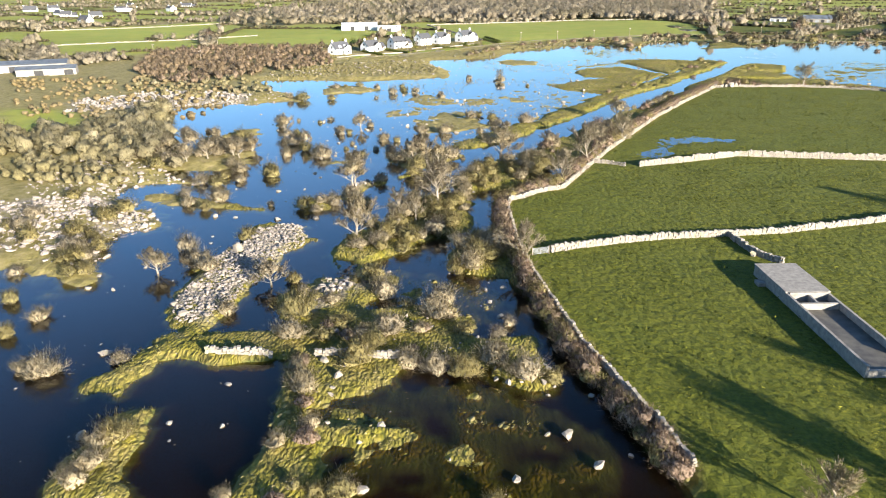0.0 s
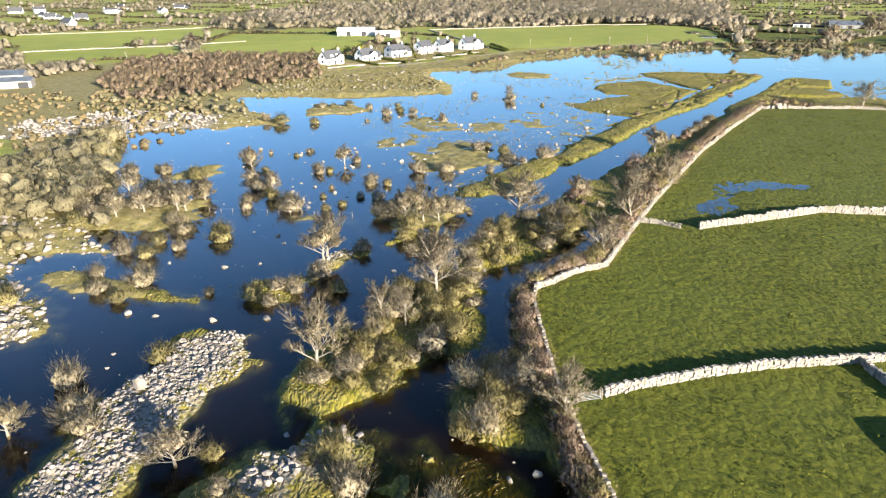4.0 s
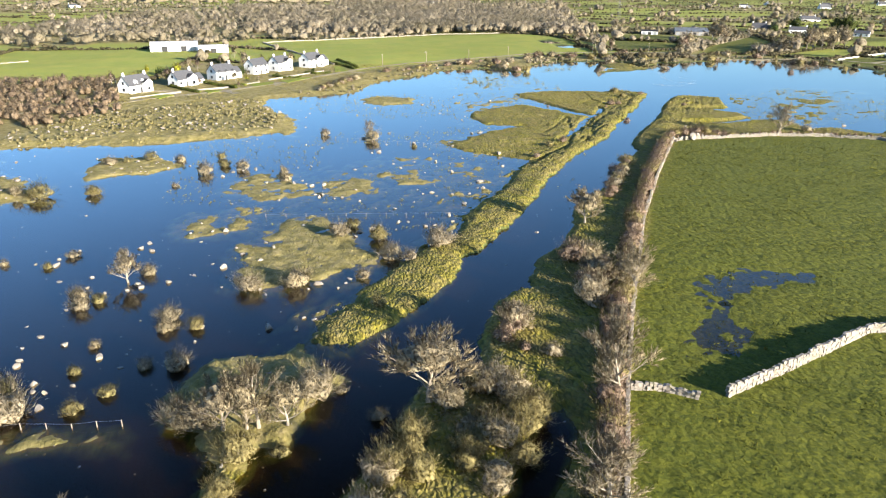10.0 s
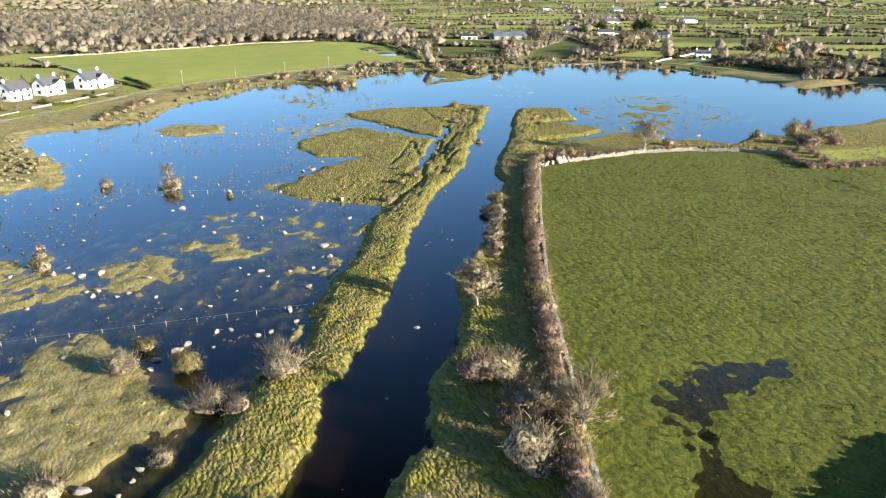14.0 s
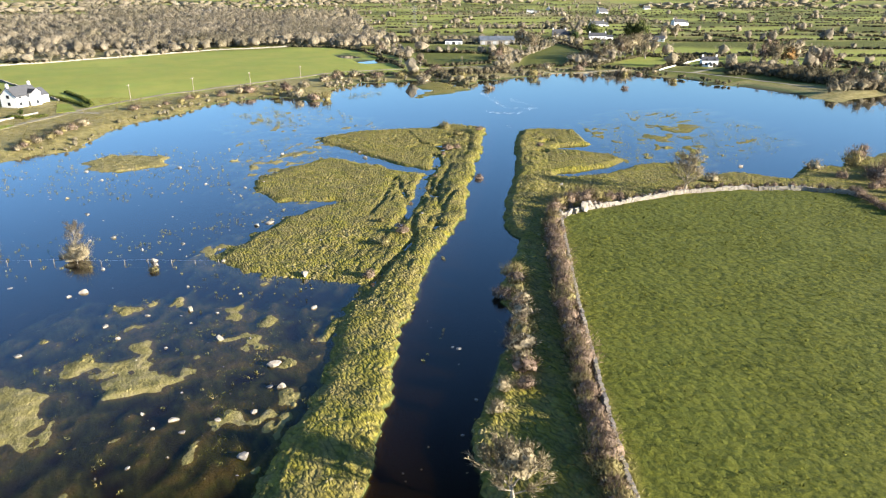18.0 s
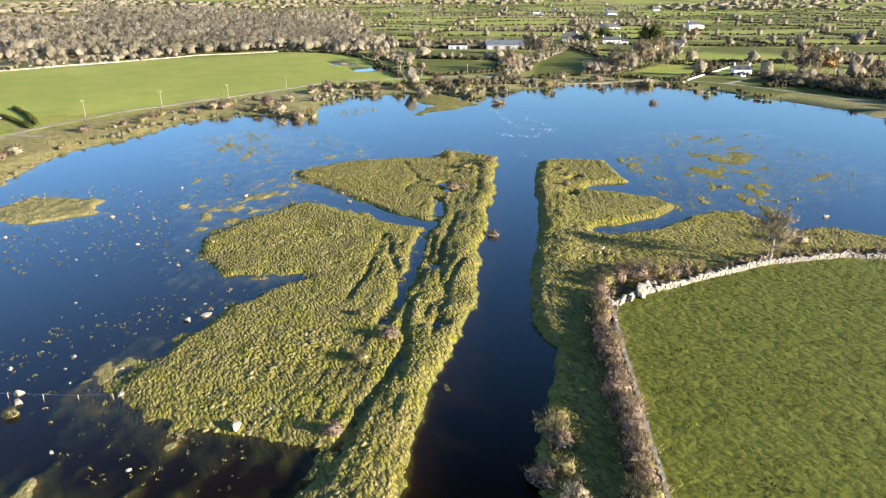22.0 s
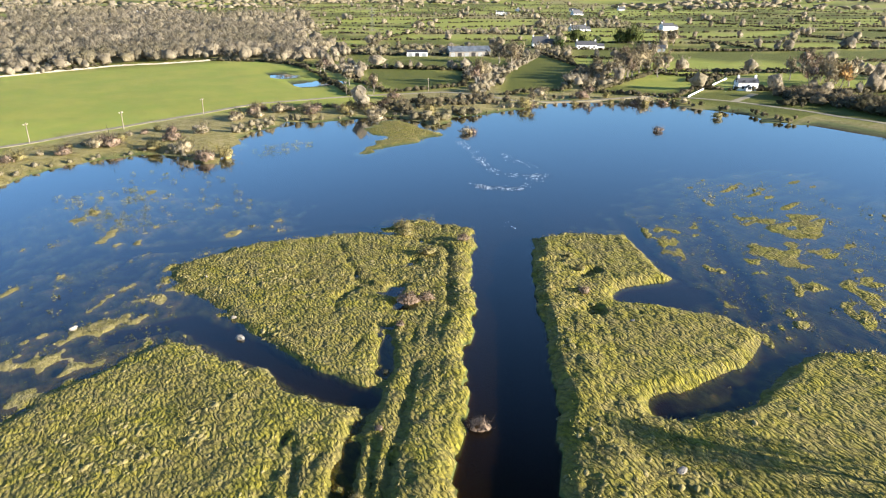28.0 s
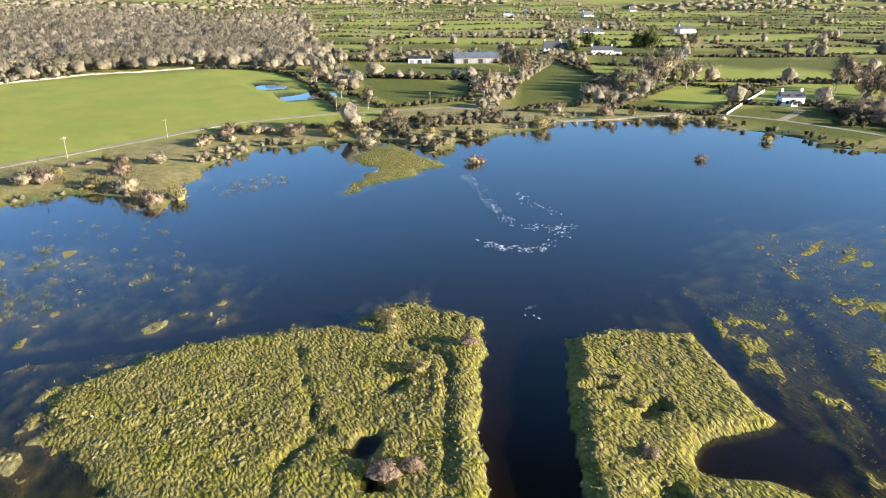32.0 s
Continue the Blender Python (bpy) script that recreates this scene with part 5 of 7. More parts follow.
ridge_models = [bush_thing("ridge_bush", 36 + k, (BROWN, OLIVE)[k], "low dark brown bramble bush along a marsh ditch", "ditch bushes", twigs=600, coarse=1.4) for k in range(2)]
spots = [(x, y, rng.uniform(0.5, 1.2)) for x, y in along(DITCH, 4.2, rng, 2.2)][::3]
spots += [(118.9, 257.6, 1.6), (144.5, 318.7, 2.4), (83.4, 229.5, 1.8), (82.8, 237.7, 1.2), (128.1, 288.7, 2.2), (77.7, 225.9, 1.6), (69.0, 213.3, 1.8), (140.8, 303.7, 2.0), (131.0, 288.2, 1.7), (142.8, 314.9, 2.4), (149.9, 305.6, 1.6)]
spots += [(89.2, 201.7, 2.6), (83.8, 196.6, 2.4), (158, 283, 1.3), (152, 276, 1.4), (160, 288, 1.0)]
spots += [(x, y, rng.uniform(0.9, 2.3)) for x, y in fill(ruin_isle, 22, rng, 0.2)]
set_out(ridge_models, spots, rng, 1.3)
bank_models = [bush_thing("bank_bush", 56 + k, (BROWN, TWIG)[k], "large brown leafless willow bush on the canal bank", "canal bank bushes", twigs=1700) for k in range(2)]
set_out(bank_models, [(29.9, 119.4, 3.2), (32.3, 120.7, 2.6), (28.1, 116.9, 2.6), (45.2, 125.9, 5.0), (46.5, 132.0, 3.4), (45.4, 118.3, 3.4), (42.3, 114.8, 3.6), (32.1, 123.8, 2.8), (49.4, 131.8, 3.2), (33.3, 112.5, 2.0), (30.2, 114.6, 1.6), (79.3, 186.2, 2.4), (75.5, 182.6, 2.4), (73.9, 178.4, 2.2), (82.4, 190.9, 2.2), (68.5, 174.5, 1.8), (71.0, 173.5, 1.8), (65.0, 170.8, 1.8), (48.1, 141.2, 4.6), (51.4, 140.4, 4.0), (49.3, 133.1, 4.2), (53.7, 130.7, 4.4)], rng, 1.0)
corner_models = [bush_thing("field_corner_bush", 58, BROWN, "dark brown bush at the flooded corner of a field", "field corner bushes", twigs=500, coarse=1.7)]
set_out(corner_models, [(x, y, rng.uniform(1.3, 2.2)) for x, y in along([(183, 202), (178, 192.5), (176, 186.5), (215, 173), (250, 161)], 1.3, rng, 0.7)] + [(214.0, 219.3, 4.5), (200.5, 206.3, 4.0), (212.9, 209.8, 3.5), (212.3, 206.5, 4.2), (208.1, 201.9, 4.0), (233.1, 227.6, 2.5), (193.5, 210.3, 2.5), (193.4, 200.7, 2.5), (186.9, 192.8, 2.2), (184.4, 188.8, 2.4), (190.1, 196.6, 2.2), (190.1, 200.8, 2.2)], rng, 1.1)

# ---- crowns of many plants joined into one mesh ----
def cloud(name, x, y, z, high, wide, per, blade, length, material, seed, tint=None, lift=0.35):
    """Many plants in one mesh: each a cloud of 'per' blades, high and wide in metres, standing at z."""
    r = np.random.RandomState(seed)
    n = len(x)
    d = r.normal(size=(n, per, 3)) + np.array([0, 0, lift])
    d /= np.linalg.norm(d, axis=2, keepdims=True)
    rad = r.rand(n, per, 1) ** 0.4
    half = np.stack([wide / 2, wide / 2, high / 2], 1)[:, None, :]
    mid = np.stack([x, y, z + high * 0.48], 1)[:, None, :]
    p = mid + d * rad * half * 0.85
    way = d + r.normal(scale=0.45, size=d.shape) + np.array([0, 0, 0.5])
    way /= np.linalg.norm(way, axis=2, keepdims=True)
    ln = (length * (0.6 + 0.8 * r.rand(n, per)))[:, :, None] * high[:, None, None]
    side = np.cross(way, r.normal(size=d.shape))
    side /= np.linalg.norm(side, axis=2, keepdims=True) + 1e-9
    side = side * (blade * (0.6 + 0.8 * r.rand(n, per)))[:, :, None] * high[:, None, None]
    v = np.stack([p - side, p + side, p + way * ln], 2)
    centre = np.repeat(mid, per, 1).reshape(-1, 3)
    return crown_mesh(name, v.reshape(-1, 3), material, centre, np.repeat(half, per, 1).reshape(-1, 3), None if tint is None else np.repeat(tint, per * 3))


def crowns(name, x, y, z, high, wide, level, material, seed, tint):
    """The twiggy masses of many crowns as one mesh: lobed ragged shells."""
    r = np.random.RandomState(seed)
    n = len(x)
    v = lobed(n, level, r, 6, 0.45, 0.13 if level > 1 else 0.2)
    half = np.stack([wide * 0.42, wide * 0.42 * r.uniform(0.75, 1.2, n), high * 0.46], 1)[:, None, :]
    v = v * half + np.stack([x, y, z + high * 0.42], 1)[:, None, :]
    nv = v.shape[1]
    f = (ICOS[level][1][None] + (np.arange(n) * nv)[:, None, None]).reshape(-1, 3)
    mid = np.repeat(np.stack([x, y, z + high * 0.25], 1), nv, 0)
    return shell_mesh(name, [(v.reshape(-1, 3), f, 0)], [], [material], np.repeat(tint, nv), mid, 0.3)


def stuff(name, me, label, category):
    return tagged(new(name, me), label, category, kind="stuff")


nr = np.random.RandomState(11)

# tussocks over all rough ground that stands out of the water, and on the shoals
def mounds(name, x, y, z, size, head, seed, tint, material):
    """Many tussock mounds, each a ragged dome, as one mesh."""
    r = np.random.RandomState(seed)
    rings = [(8, 1.0, -0.25), (6, 0.66, 0.66)]
    base, at_ = [], []
    for n, rad, up in rings:
        at_.append(len(base))
        base += [(rad * math.cos(6.2832 * (k + 0.3 * up) / n), rad * math.sin(6.2832 * (k + 0.3 * up) / n), up) for k in range(n)]
    base.append((0, 0, 1.0))
    tri = []
    for (n0, *_), (n1, *_), s0, s1 in ((rings[0], rings[1], at_[0], at_[1]),):
        i = j = 0
        while i < n0 or j < n1:
            if j * n0 >= i * n1 and i < n0:
                tri.append((s0 + i % n0, s0 + (i + 1) % n0, s1 + j % n1))
                i += 1
            else:
                tri.append((s0 + i % n0, s1 + (j + 1) % n1, s1 + j % n1))
                j += 1
    tri += [(at_[1] + k, at_[1] + (k + 1) % 6, len(base) - 1) for k in range(6)]
    base, tri = np.array(base), np.array(tri)
    n = len(x)
    v = np.repeat(base[None], n, 0) * r.uniform(0.8, 1.2, (n, len(base), 1))
    v = v * np.stack([size * 0.85, size * 0.5, size * r.uniform(0.16, 0.34, n)], 1)[:, None, :]
    v[:, :, 0] += v[:, :, 2] * r.normal(0.2, 0.3, (n, 1))
    c, s = np.cos(head)[:, None], np.sin(head)[:, None]
    v = np.stack([v[:, :, 0] * c - v[:, :, 1] * s, v[:, :, 0] * s + v[:, :, 1] * c, v[:, :, 2]], 2) + np.stack([x, y, z], 1)[:, None, :]
    f = (tri[None] + (np.arange(n) * len(base))[:, None, None]).reshape(-1)
    v = v.reshape(-1, 3)
    me = bpy.data.meshes.new(name)
    me.vertices.add(len(v))
    me.vertices.foreach_set("co", v.ravel())
    me.loops.add(len(f))
    me.loops.foreach_set("vertex_index", f)
    me.polygons.add(len(f) // 3)
    me.polygons.foreach_set("loop_start", np.arange(0, len(f), 3))
    me.polygons.foreach_set("use_smooth", np.ones(len(f) // 3, bool))
    me.update(calc_edges=True)
    me.materials.append(material)
    layer = me.attributes.new("tint", "FLOAT", "POINT")
    layer.data.foreach_set("value", np.repeat(tint, len(base)).astype(np.float32))
    return me


tx, ty = nr.uniform(-72, 235, 110000), nr.uniform(-16, 400, 110000)
tz = ground_height(tx, ty)
rough = (inner(tx, ty, PASTURE) < -0.6) & (tz > -0.27) & (tz < 3)
for r_ in ROCKY[1:4]:
    rough &= inner(tx, ty, r_) < 0.5
flat_isle = np.full(len(tx), -25.0)
for r_ in (grass_isle, grass_isle_b, grass_isle_c, grass_isle_d, grass_isle_e, inner_isle, grass_bar, rock_isle, ROCKY[0]):
    flat_isle = np.maximum(flat_isle, inner(tx, ty, r_))
rough &= (flat_isle < -3) | (nr.rand(len(tx)) < 0.25)
rough &= (inner(tx, ty, SMOOTH_FIELD) < 0) | (nr.rand(len(tx)) < 0.2)
rough &= (line_distance(tx, ty, CANAL) > 22) | (ty < 110) | (nr.rand(len(tx)) < 0.55)
rough &= (line_distance(tx, ty, canal_wall) > 9) | (ty > 226) | (nr.rand(len(tx)) < 0.25)
rough &= (nr.rand(len(tx)) < np.where(tz < 0.0, 0.45, 0.95)) & ~((tz < 0.02) & (value_noise(tx, ty, 4, 1) < 0))
tx, ty, tz = tx[rough], ty[rough], tz[rough]
dry = value_noise(tx, ty, 11, 2) + 0.5 + 0.5 * value_noise(tx, ty, 3, 4)
head = 0.95 + nr.normal(0, 0.4, len(tx)) + 0.8 * value_noise(tx, ty, 14, 3)
size = nr.uniform(0.20, 0.50, len(tx)) * (0.8 + 0.75 * (dry > 0.72))
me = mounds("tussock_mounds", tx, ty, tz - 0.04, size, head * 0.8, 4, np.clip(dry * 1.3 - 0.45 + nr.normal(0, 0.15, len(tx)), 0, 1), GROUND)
stuff("tussock_mounds", me, "olive-yellow tussock mounds covering the wet banks", "grass")

tx, ty = nr.uniform(-72, 235, 120000), nr.uniform(-16, 440, 120000)
tz = ground_height(tx, ty)
rough = (inner(tx, ty, PASTURE) < -1.0) & (tz > -0.16) & (tz < 3)
for r_ in ROCKY[1:4]:
    rough &= inner(tx, ty, r_) < 0.5
rough &= (nr.rand(len(tx)) < np.where(tz < 0.03, 0.5, 0.9)) & ~((tz < 0.02) & (value_noise(tx, ty, 4, 1) < 0))
tx, ty, tz = tx[rough], ty[rough], tz[rough]
dry = value_noise(tx, ty, 11, 2) + 0.5 + 0.5 * value_noise(tx, ty, 3, 4) + 0.3 * ((ty > 284) & (tx < 140))
high = nr.uniform(0.18, 0.36, len(tx)) * (0.8 + 0.7 * (dry > 0.7))
me = cloud("tussock_grass", tx, ty, np.maximum(tz, -0.05) - 0.08, high, high * 2.4, 9, 0.07, 0.75, TUSSOCK, 5, np.clip(dry * 1.2 - 0.2 + nr.normal(0, 0.15, len(tx)), 0, 1), 0.5)
stuff("tussock_grass", me, "yellow-green tussock grass on the flooded banks", "grass")

# tufts over the grazed pasture
gx, gy = nr.uniform(8, 185, 90000), nr.uniform(-20, 225, 90000)
keep = inner(gx, gy, PASTURE) > 0.8
gx, gy = gx[keep], gy[keep]
gz = ground_height(gx, gy)
keep = gz > 0.15
gx, gy, gz = gx[keep], gy[keep], gz[keep]
GRASS = tint_material("pasture_blades", (0.034, 0.045, 0.002), (0.080, 0.090, 0.005), (0.140, 0.135, 0.012))
keep = nr.rand(len(gx)) < 0.55 + 1.2 * value_noise(gx, gy, 5, 2)
gx, gy, gz = gx[keep], gy[keep], gz[keep]
high = nr.uniform(0.10, 0.24, len(gx)) * (1 + 0.9 * (nr.rand(len(gx)) < 0.16))
me = cloud("pasture_tufts", gx, gy, gz - 0.06, high, high * 3.0, 6, 0.16, 0.8, GRASS, 6, np.clip(0.4 + value_noise(gx, gy, 9, 4) + nr.normal(0, 0.3, len(gx)), 0, 1), 0.6)
stuff("pasture_tufts", me, "tufts of longer green grass in the grazed pasture", "grass")

# ---- stones ----
ICO = bmesh.new()
bmesh.ops.create_icosphere(ICO, subdivisions=1, radius=1.0)
ICO_V = np.array([v.co[:] for v in ICO.verts])
ICO_F = np.array([[v.index for v in f.verts] for f in ICO.faces])
ICO.free()


def rubble(name, x, y, z, size, seed, material):
    """Many loose angular stones as one mesh."""
    r = np.random.RandomState(seed)
    n = len(x)
    v = np.repeat(ICO_V[None], n, 0) * r.uniform(0.65, 1.25, (n, len(ICO_V), 1))
    v = v * np.stack([r.uniform(0.7, 1.3, n), r.uniform(0.6, 1.1, n), r.uniform(0.35, 0.75, n)], 1)[:, None, :]
    th = r.uniform(0, 6.28, n)
    c, s = np.cos(th)[:, None], np.sin(th)[:, None]
    v = np.stack([v[:, :, 0] * c - v[:, :, 1] * s, v[:, :, 0] * s + v[:, :, 1] * c, v[:, :, 2] + v[:, :, 0] * r.normal(0, 0.2, (n, 1))], 2)
    v = v * (size * 0.5)[:, None, None] + np.stack([x, y, z], 1)[:, None, :]
    f = (ICO_F[None] + (np.arange(n) * len(ICO_V))[:, None, None]).reshape(-1, 3)
    return mesh_of(name, v.reshape(-1, 3).tolist(), f.tolist(), material)


def rubble_in(pts, per_m2, small, large, seed):
    xs, ys = [p[0] for p in pts], [p[1] for p in pts]
    r = np.random.RandomState(seed)
    n = int((max(xs) - min(xs)) * (max(ys) - min(ys)) * per_m2)
    x, y = r.uniform(min(xs) - 3, max(xs) + 3, n), r.uniform(min(ys) - 3, max(ys) + 3, n)
    d = inner(x, y, pts) + 3.5 * value_noise(x, y, 5, 1) + (14 * value_noise(x, y, 9, 3) - 2 if pts is ROCKY[0] else 0)
    k = d > 0
    x, y = x[k], y[k]
    z = ground_height(x, y)
    k = z > -0.35
    x, y, z = x[k], y[k], z[k]
    size = small + (large - small) * r.rand(len(x)) ** 3
    return x, y, z + size * r.uniform(-0.05, 0.3, len(x)), size


for k, (pts, per, lo, hi) in enumerate(((ROCKY[0], 1.3, 0.3, 1.8), ([(-109.5, 114.6), (-93.7, 114.0), (-70.8, 105.6), (-55.4, 91.5), (-61.0, 83.8), (-66.9, 78.6), (-56.0, 65.5), (-66.8, 60.2), (-77.9, 60.5)], 0.75, 0.3, 1.7), (ROCKY[1], 11.0, 0.16, 0.85), (ROCKY[2], 10.0, 0.16, 0.9), (ROCKY[3], 5.0, 0.2, 1.2), (ROCKY[4], 0.7, 0.4, 2.2),
                                       ([(-80, 262), (-50, 265), (0, 268), (5, 300), (-5, 330), (-50, 318), (-80, 290)], 0.07, 0.5, 1.7),
                                       ([(-75, 192), (-55, 200), (-52, 225), (-75, 230)], 0.12, 0.5, 1.6), ([(-50, 222), (-22, 218), (-22, 240), (-48, 245)], 0.12, 0.5, 1.5), ([(-22, 20), (-6, 10), (14, 4), (14, 18), (-10, 24)], 0.16, 0.4, 1.1))):
    x, y, z, size = rubble_in(pts, per, lo, hi, 50 + k)
    stuff("limestone_rubble", rubble("limestone_rubble", x, y, z, size, 60 + k, RUBBLE), "pale grey limestone rubble heaped among rough grass", "rubble")

# small stones strewn over shores, marsh and shallow water
x, y = nr.uniform(-75, 75, 9000), nr.uniform(-16, 330, 9000)
z = ground_height(x, y)
k = (z > -1.5) & (z < 0.55) & (inner(x, y, PASTURE) < -3) & (nr.rand(len(x)) < np.where(z < -1.2, 0.10, 0.13)) & ~((y > 120) & (np.abs(x - (y * 0.68 - 72)) < 9))
x, y, z = x[k], y[k], z[k]
size = 0.25 + 0.9 * nr.rand(len(x)) ** 4
stuff("scattered_stones", rubble("scattered_stones", x, y, np.maximum(z, -0.1) + size * 0.08, size, 71, STONE), "small pale stones scattered through shallow flood water", "stones")

# drowned plants whose tips break the surface
x, y = nr.uniform(-25, 85, 6500), nr.uniform(165, 335, 6500)
z = ground_height(x, y)
k = (z < -0.3) & (inner(x, y, FIELDS) < -9) & (inner(x, y, BANK) < 0) & (value_noise(x, y, 22, 3) > -0.05) & (nr.rand(len(x)) < 0.6)
k &= np.abs(x - (y * 0.68 - 72)) > 9
x, y = x[k], y[k]
high = nr.uniform(0.2, 0.45, len(x))
stuff("drowned_rushes", cloud("drowned_rushes", x, y, np.full(len(x), -0.12), high, high * 1.6, 11, 0.16, 0.5, TUSSOCK, 8, nr.uniform(0.5, 1, len(x)), 0.4), "straw-coloured rush tips standing in the water", "rushes")


# clumps of rushes that stand out of the shallows
for k, (pts, n) in enumerate((([(88.4, 381.7), (107.5, 379.2), (103.7, 346.9), (91.8, 348.1)], 95), ([(142.6, 407.7), (160.8, 408.8), (162.6, 396.5), (141.8, 395.3)], 45), ([(101.6, 396.9), (126.3, 389.5), (128.0, 341.2), (105.1, 355.8)], 40))):
    spot = fill(pts, n, rng, 0.1)
    x, y = np.array(spot).T
    high = nr.uniform(0.4, 0.95, len(x))
    stuff("rush_clumps", cloud("rush_clumps", x, y, np.full(len(x), -0.15), high, high * 2.2, 44, 0.03, 0.5, TUSSOCK, 30 + k, nr.uniform(0.3, 1, len(x)), 0.4), "buff and green rush clumps standing in the flood", "rushes")

# tufts of drowned grass in combed rows just at the surface
x, y = nr.uniform(10, 240, 60000), nr.uniform(165, 330, 60000)
k = np.zeros(len(x), bool)
for pts in DROWNED + (shoal_west,):
    k |= inner(x, y, pts) > 0.3
x, y = x[k], y[k]
row = value_noise((0.62 * x + 0.78 * y) * 0.22, 0.62 * y - 0.78 * x, 1.3, 2) + 0.8 * value_noise(x, y, 8, 4)
z = ground_height(x, y)
k = (row > 0.05) & (z < 0.02) & (z > -0.62) & (nr.rand(len(x)) < 0.55)
x, y = x[k], y[k]
high = nr.uniform(0.16, 0.34, len(x))
stuff("drowned_tufts", cloud("drowned_tufts", x, y, np.full(len(x), -0.10), high, high * 2.2, 9, 0.10, 0.6, TUSSOCK, 9, nr.uniform(0.0, 0.6, len(x)), 0.4), "tufts of drowned grass breaking the water in rows", "grass")

# foam that drifts in curved streaks where the flood eddies
FOAM = plain("water_foam", (0.55, 0.56, 0.56), (0.75, 0.76, 0.76), 3.0, 0.9)
v, f = [], []
for line, n in (([(200.6, 381.8), (196.6, 368.6), (189.4, 352.1), (186.5, 340.7), (195.0, 336.5)], 330), ([(176.0, 339.6), (176.9, 333.6), (182.7, 329.1), (196.4, 336.4)], 300), ([(203, 362), (199, 352), (199, 343)], 60), ([(165.8, 311.8), (164.0, 308.4)], 14)):
    for _ in range(n):
        k = rng.uniform(0, len(line) - 1.001)
        i_, q = int(k), k - int(k)
        if noise.noise(Vector((k * 3.5, n, 0))) < -0.05:
            continue
        cx, cy = (line[i_][c] + (line[i_ + 1][c] - line[i_][c]) * q + rng.gauss(0, 0.85) for c in (0, 1))
        th, ln_ = math.atan2(line[i_ + 1][1] - line[i_][1], line[i_ + 1][0] - line[i_][0]) + rng.gauss(0, 0.4), rng.uniform(0.10, 0.42)
        b = len(v)
        for a, s in ((0, 1), (1.2, 0.3), (2.0, 0.25), (3.14, 1), (4.4, 0.3), (5.2, 0.22)):
            v.append((cx + math.cos(th + a) * ln_ * s * rng.uniform(0.7, 1.2), cy + math.sin(th + a) * ln_ * s, 0.012))
        f.append(tuple(range(b, b + 6)))
stuff("foam_streaks", mesh_of("foam_streaks", v, f, FOAM), "thin white foam drifting in curved streaks on water", "foam")


def boulder_mesh(seed):
    r = random.Random(seed)
    bm = bmesh.new()
    bmesh.ops.create_icosphere(bm, subdivisions=2, radius=0.5)
    off = Vector((seed * 3.1, seed * 1.7, 0))
    cuts = [(Vector((r.gauss(0, 1), r.gauss(0, 1), r.gauss(0, 0.6))).normalized(), r.uniform(0.17, 0.36)) for _ in range(13)]
    for v in bm.verts:
        for nrm, d in cuts:
            over = v.co.dot(nrm) - d
            if over > 0:
                v.co -= nrm * over * 0.97
        v.co *= 1 + 0.12 * noise.noise(v.co * 5 + off)
        v.co.z *= 0.75
    me = bpy.data.meshes.new("boulder")
    bm.to_mesh(me)
    bm.free()
    me.materials.append(STONE)
    return me


boulder_shapes = [boulder_mesh(k) for k in range(6)]
seen = []
r = random.Random(8)
for x, y in boulders_a + boulders_b + boulders_c + boulders_d + boulders_e:
    if all((x - a) ** 2 + (y - b) ** 2 > 2.2 for a, b in seen):
        seen.append((x, y))
        ob = tagged(new("boulder", boulder_shapes[len(seen) % 6]), "pale limestone boulder lying in shallow flood water", "boulder", "boulders in the water")
        s = r.uniform(0.7, 1.8)
        ob.matrix_basis = Matrix.LocRotScale((x, y, max(at(x, y), -0.1) + s * 0.10), Euler((r.uniform(-0.2, 0.2), r.uniform(-0.2, 0.2), r.uniform(0, 6.28))), (s * r.uniform(0.9, 1.4), s, s * r.uniform(0.6, 1.0)))
for x, y, s in ((121.5, 221.5, 3.9), (124.0, 222.5, 3.0), (118.9, 221.2, 2.4), (116.9, 221.0, 1.7), (126.0, 223.4, 2.3), (125.0, 221.6, 1.2), (115.5, 220.6, 1.2), (52.6, 36.8, 2.0), (51.8, 41.5, 1.7), (-35.5, 47.5, 2.6)):
    ob = tagged(new("boulder", boulder_shapes[int(x) % 6]), "large white limestone block at the corner of a wall", "boulder", "large wall blocks")
    ob.matrix_basis = Matrix.LocRotScale((x, y, at(x, y) + s * 0.22), Euler((r.uniform(-0.3, 0.3), r.uniform(-0.3, 0.3), r.uniform(0, 6.28))), (s, s * 0.9, s * r.uniform(0.85, 1.1)))


# ---- dry stone walls ----
def stone_shape(seed):
    r = random.Random(seed)
    v = [Vector((sx * r.uniform(0.36, 0.52), sy * r.uniform(0.38, 0.52), sz * r.uniform(0.36, 0.52))) for sz in (-1, 1) for sy in (-1, 1) for sx in (-1, 1)]
    f = [(0, 2, 3, 1), (4, 5, 7, 6), (0, 1, 5, 4), (1, 3, 7, 5), (3, 2, 6, 7), (2, 0, 4, 6)]
    return v, f


SHAPES = [stone_shape(k) for k in range(8)]
STONE_MESHES = [mesh_of("stone", v, f, STONE) for v, f in SHAPES]


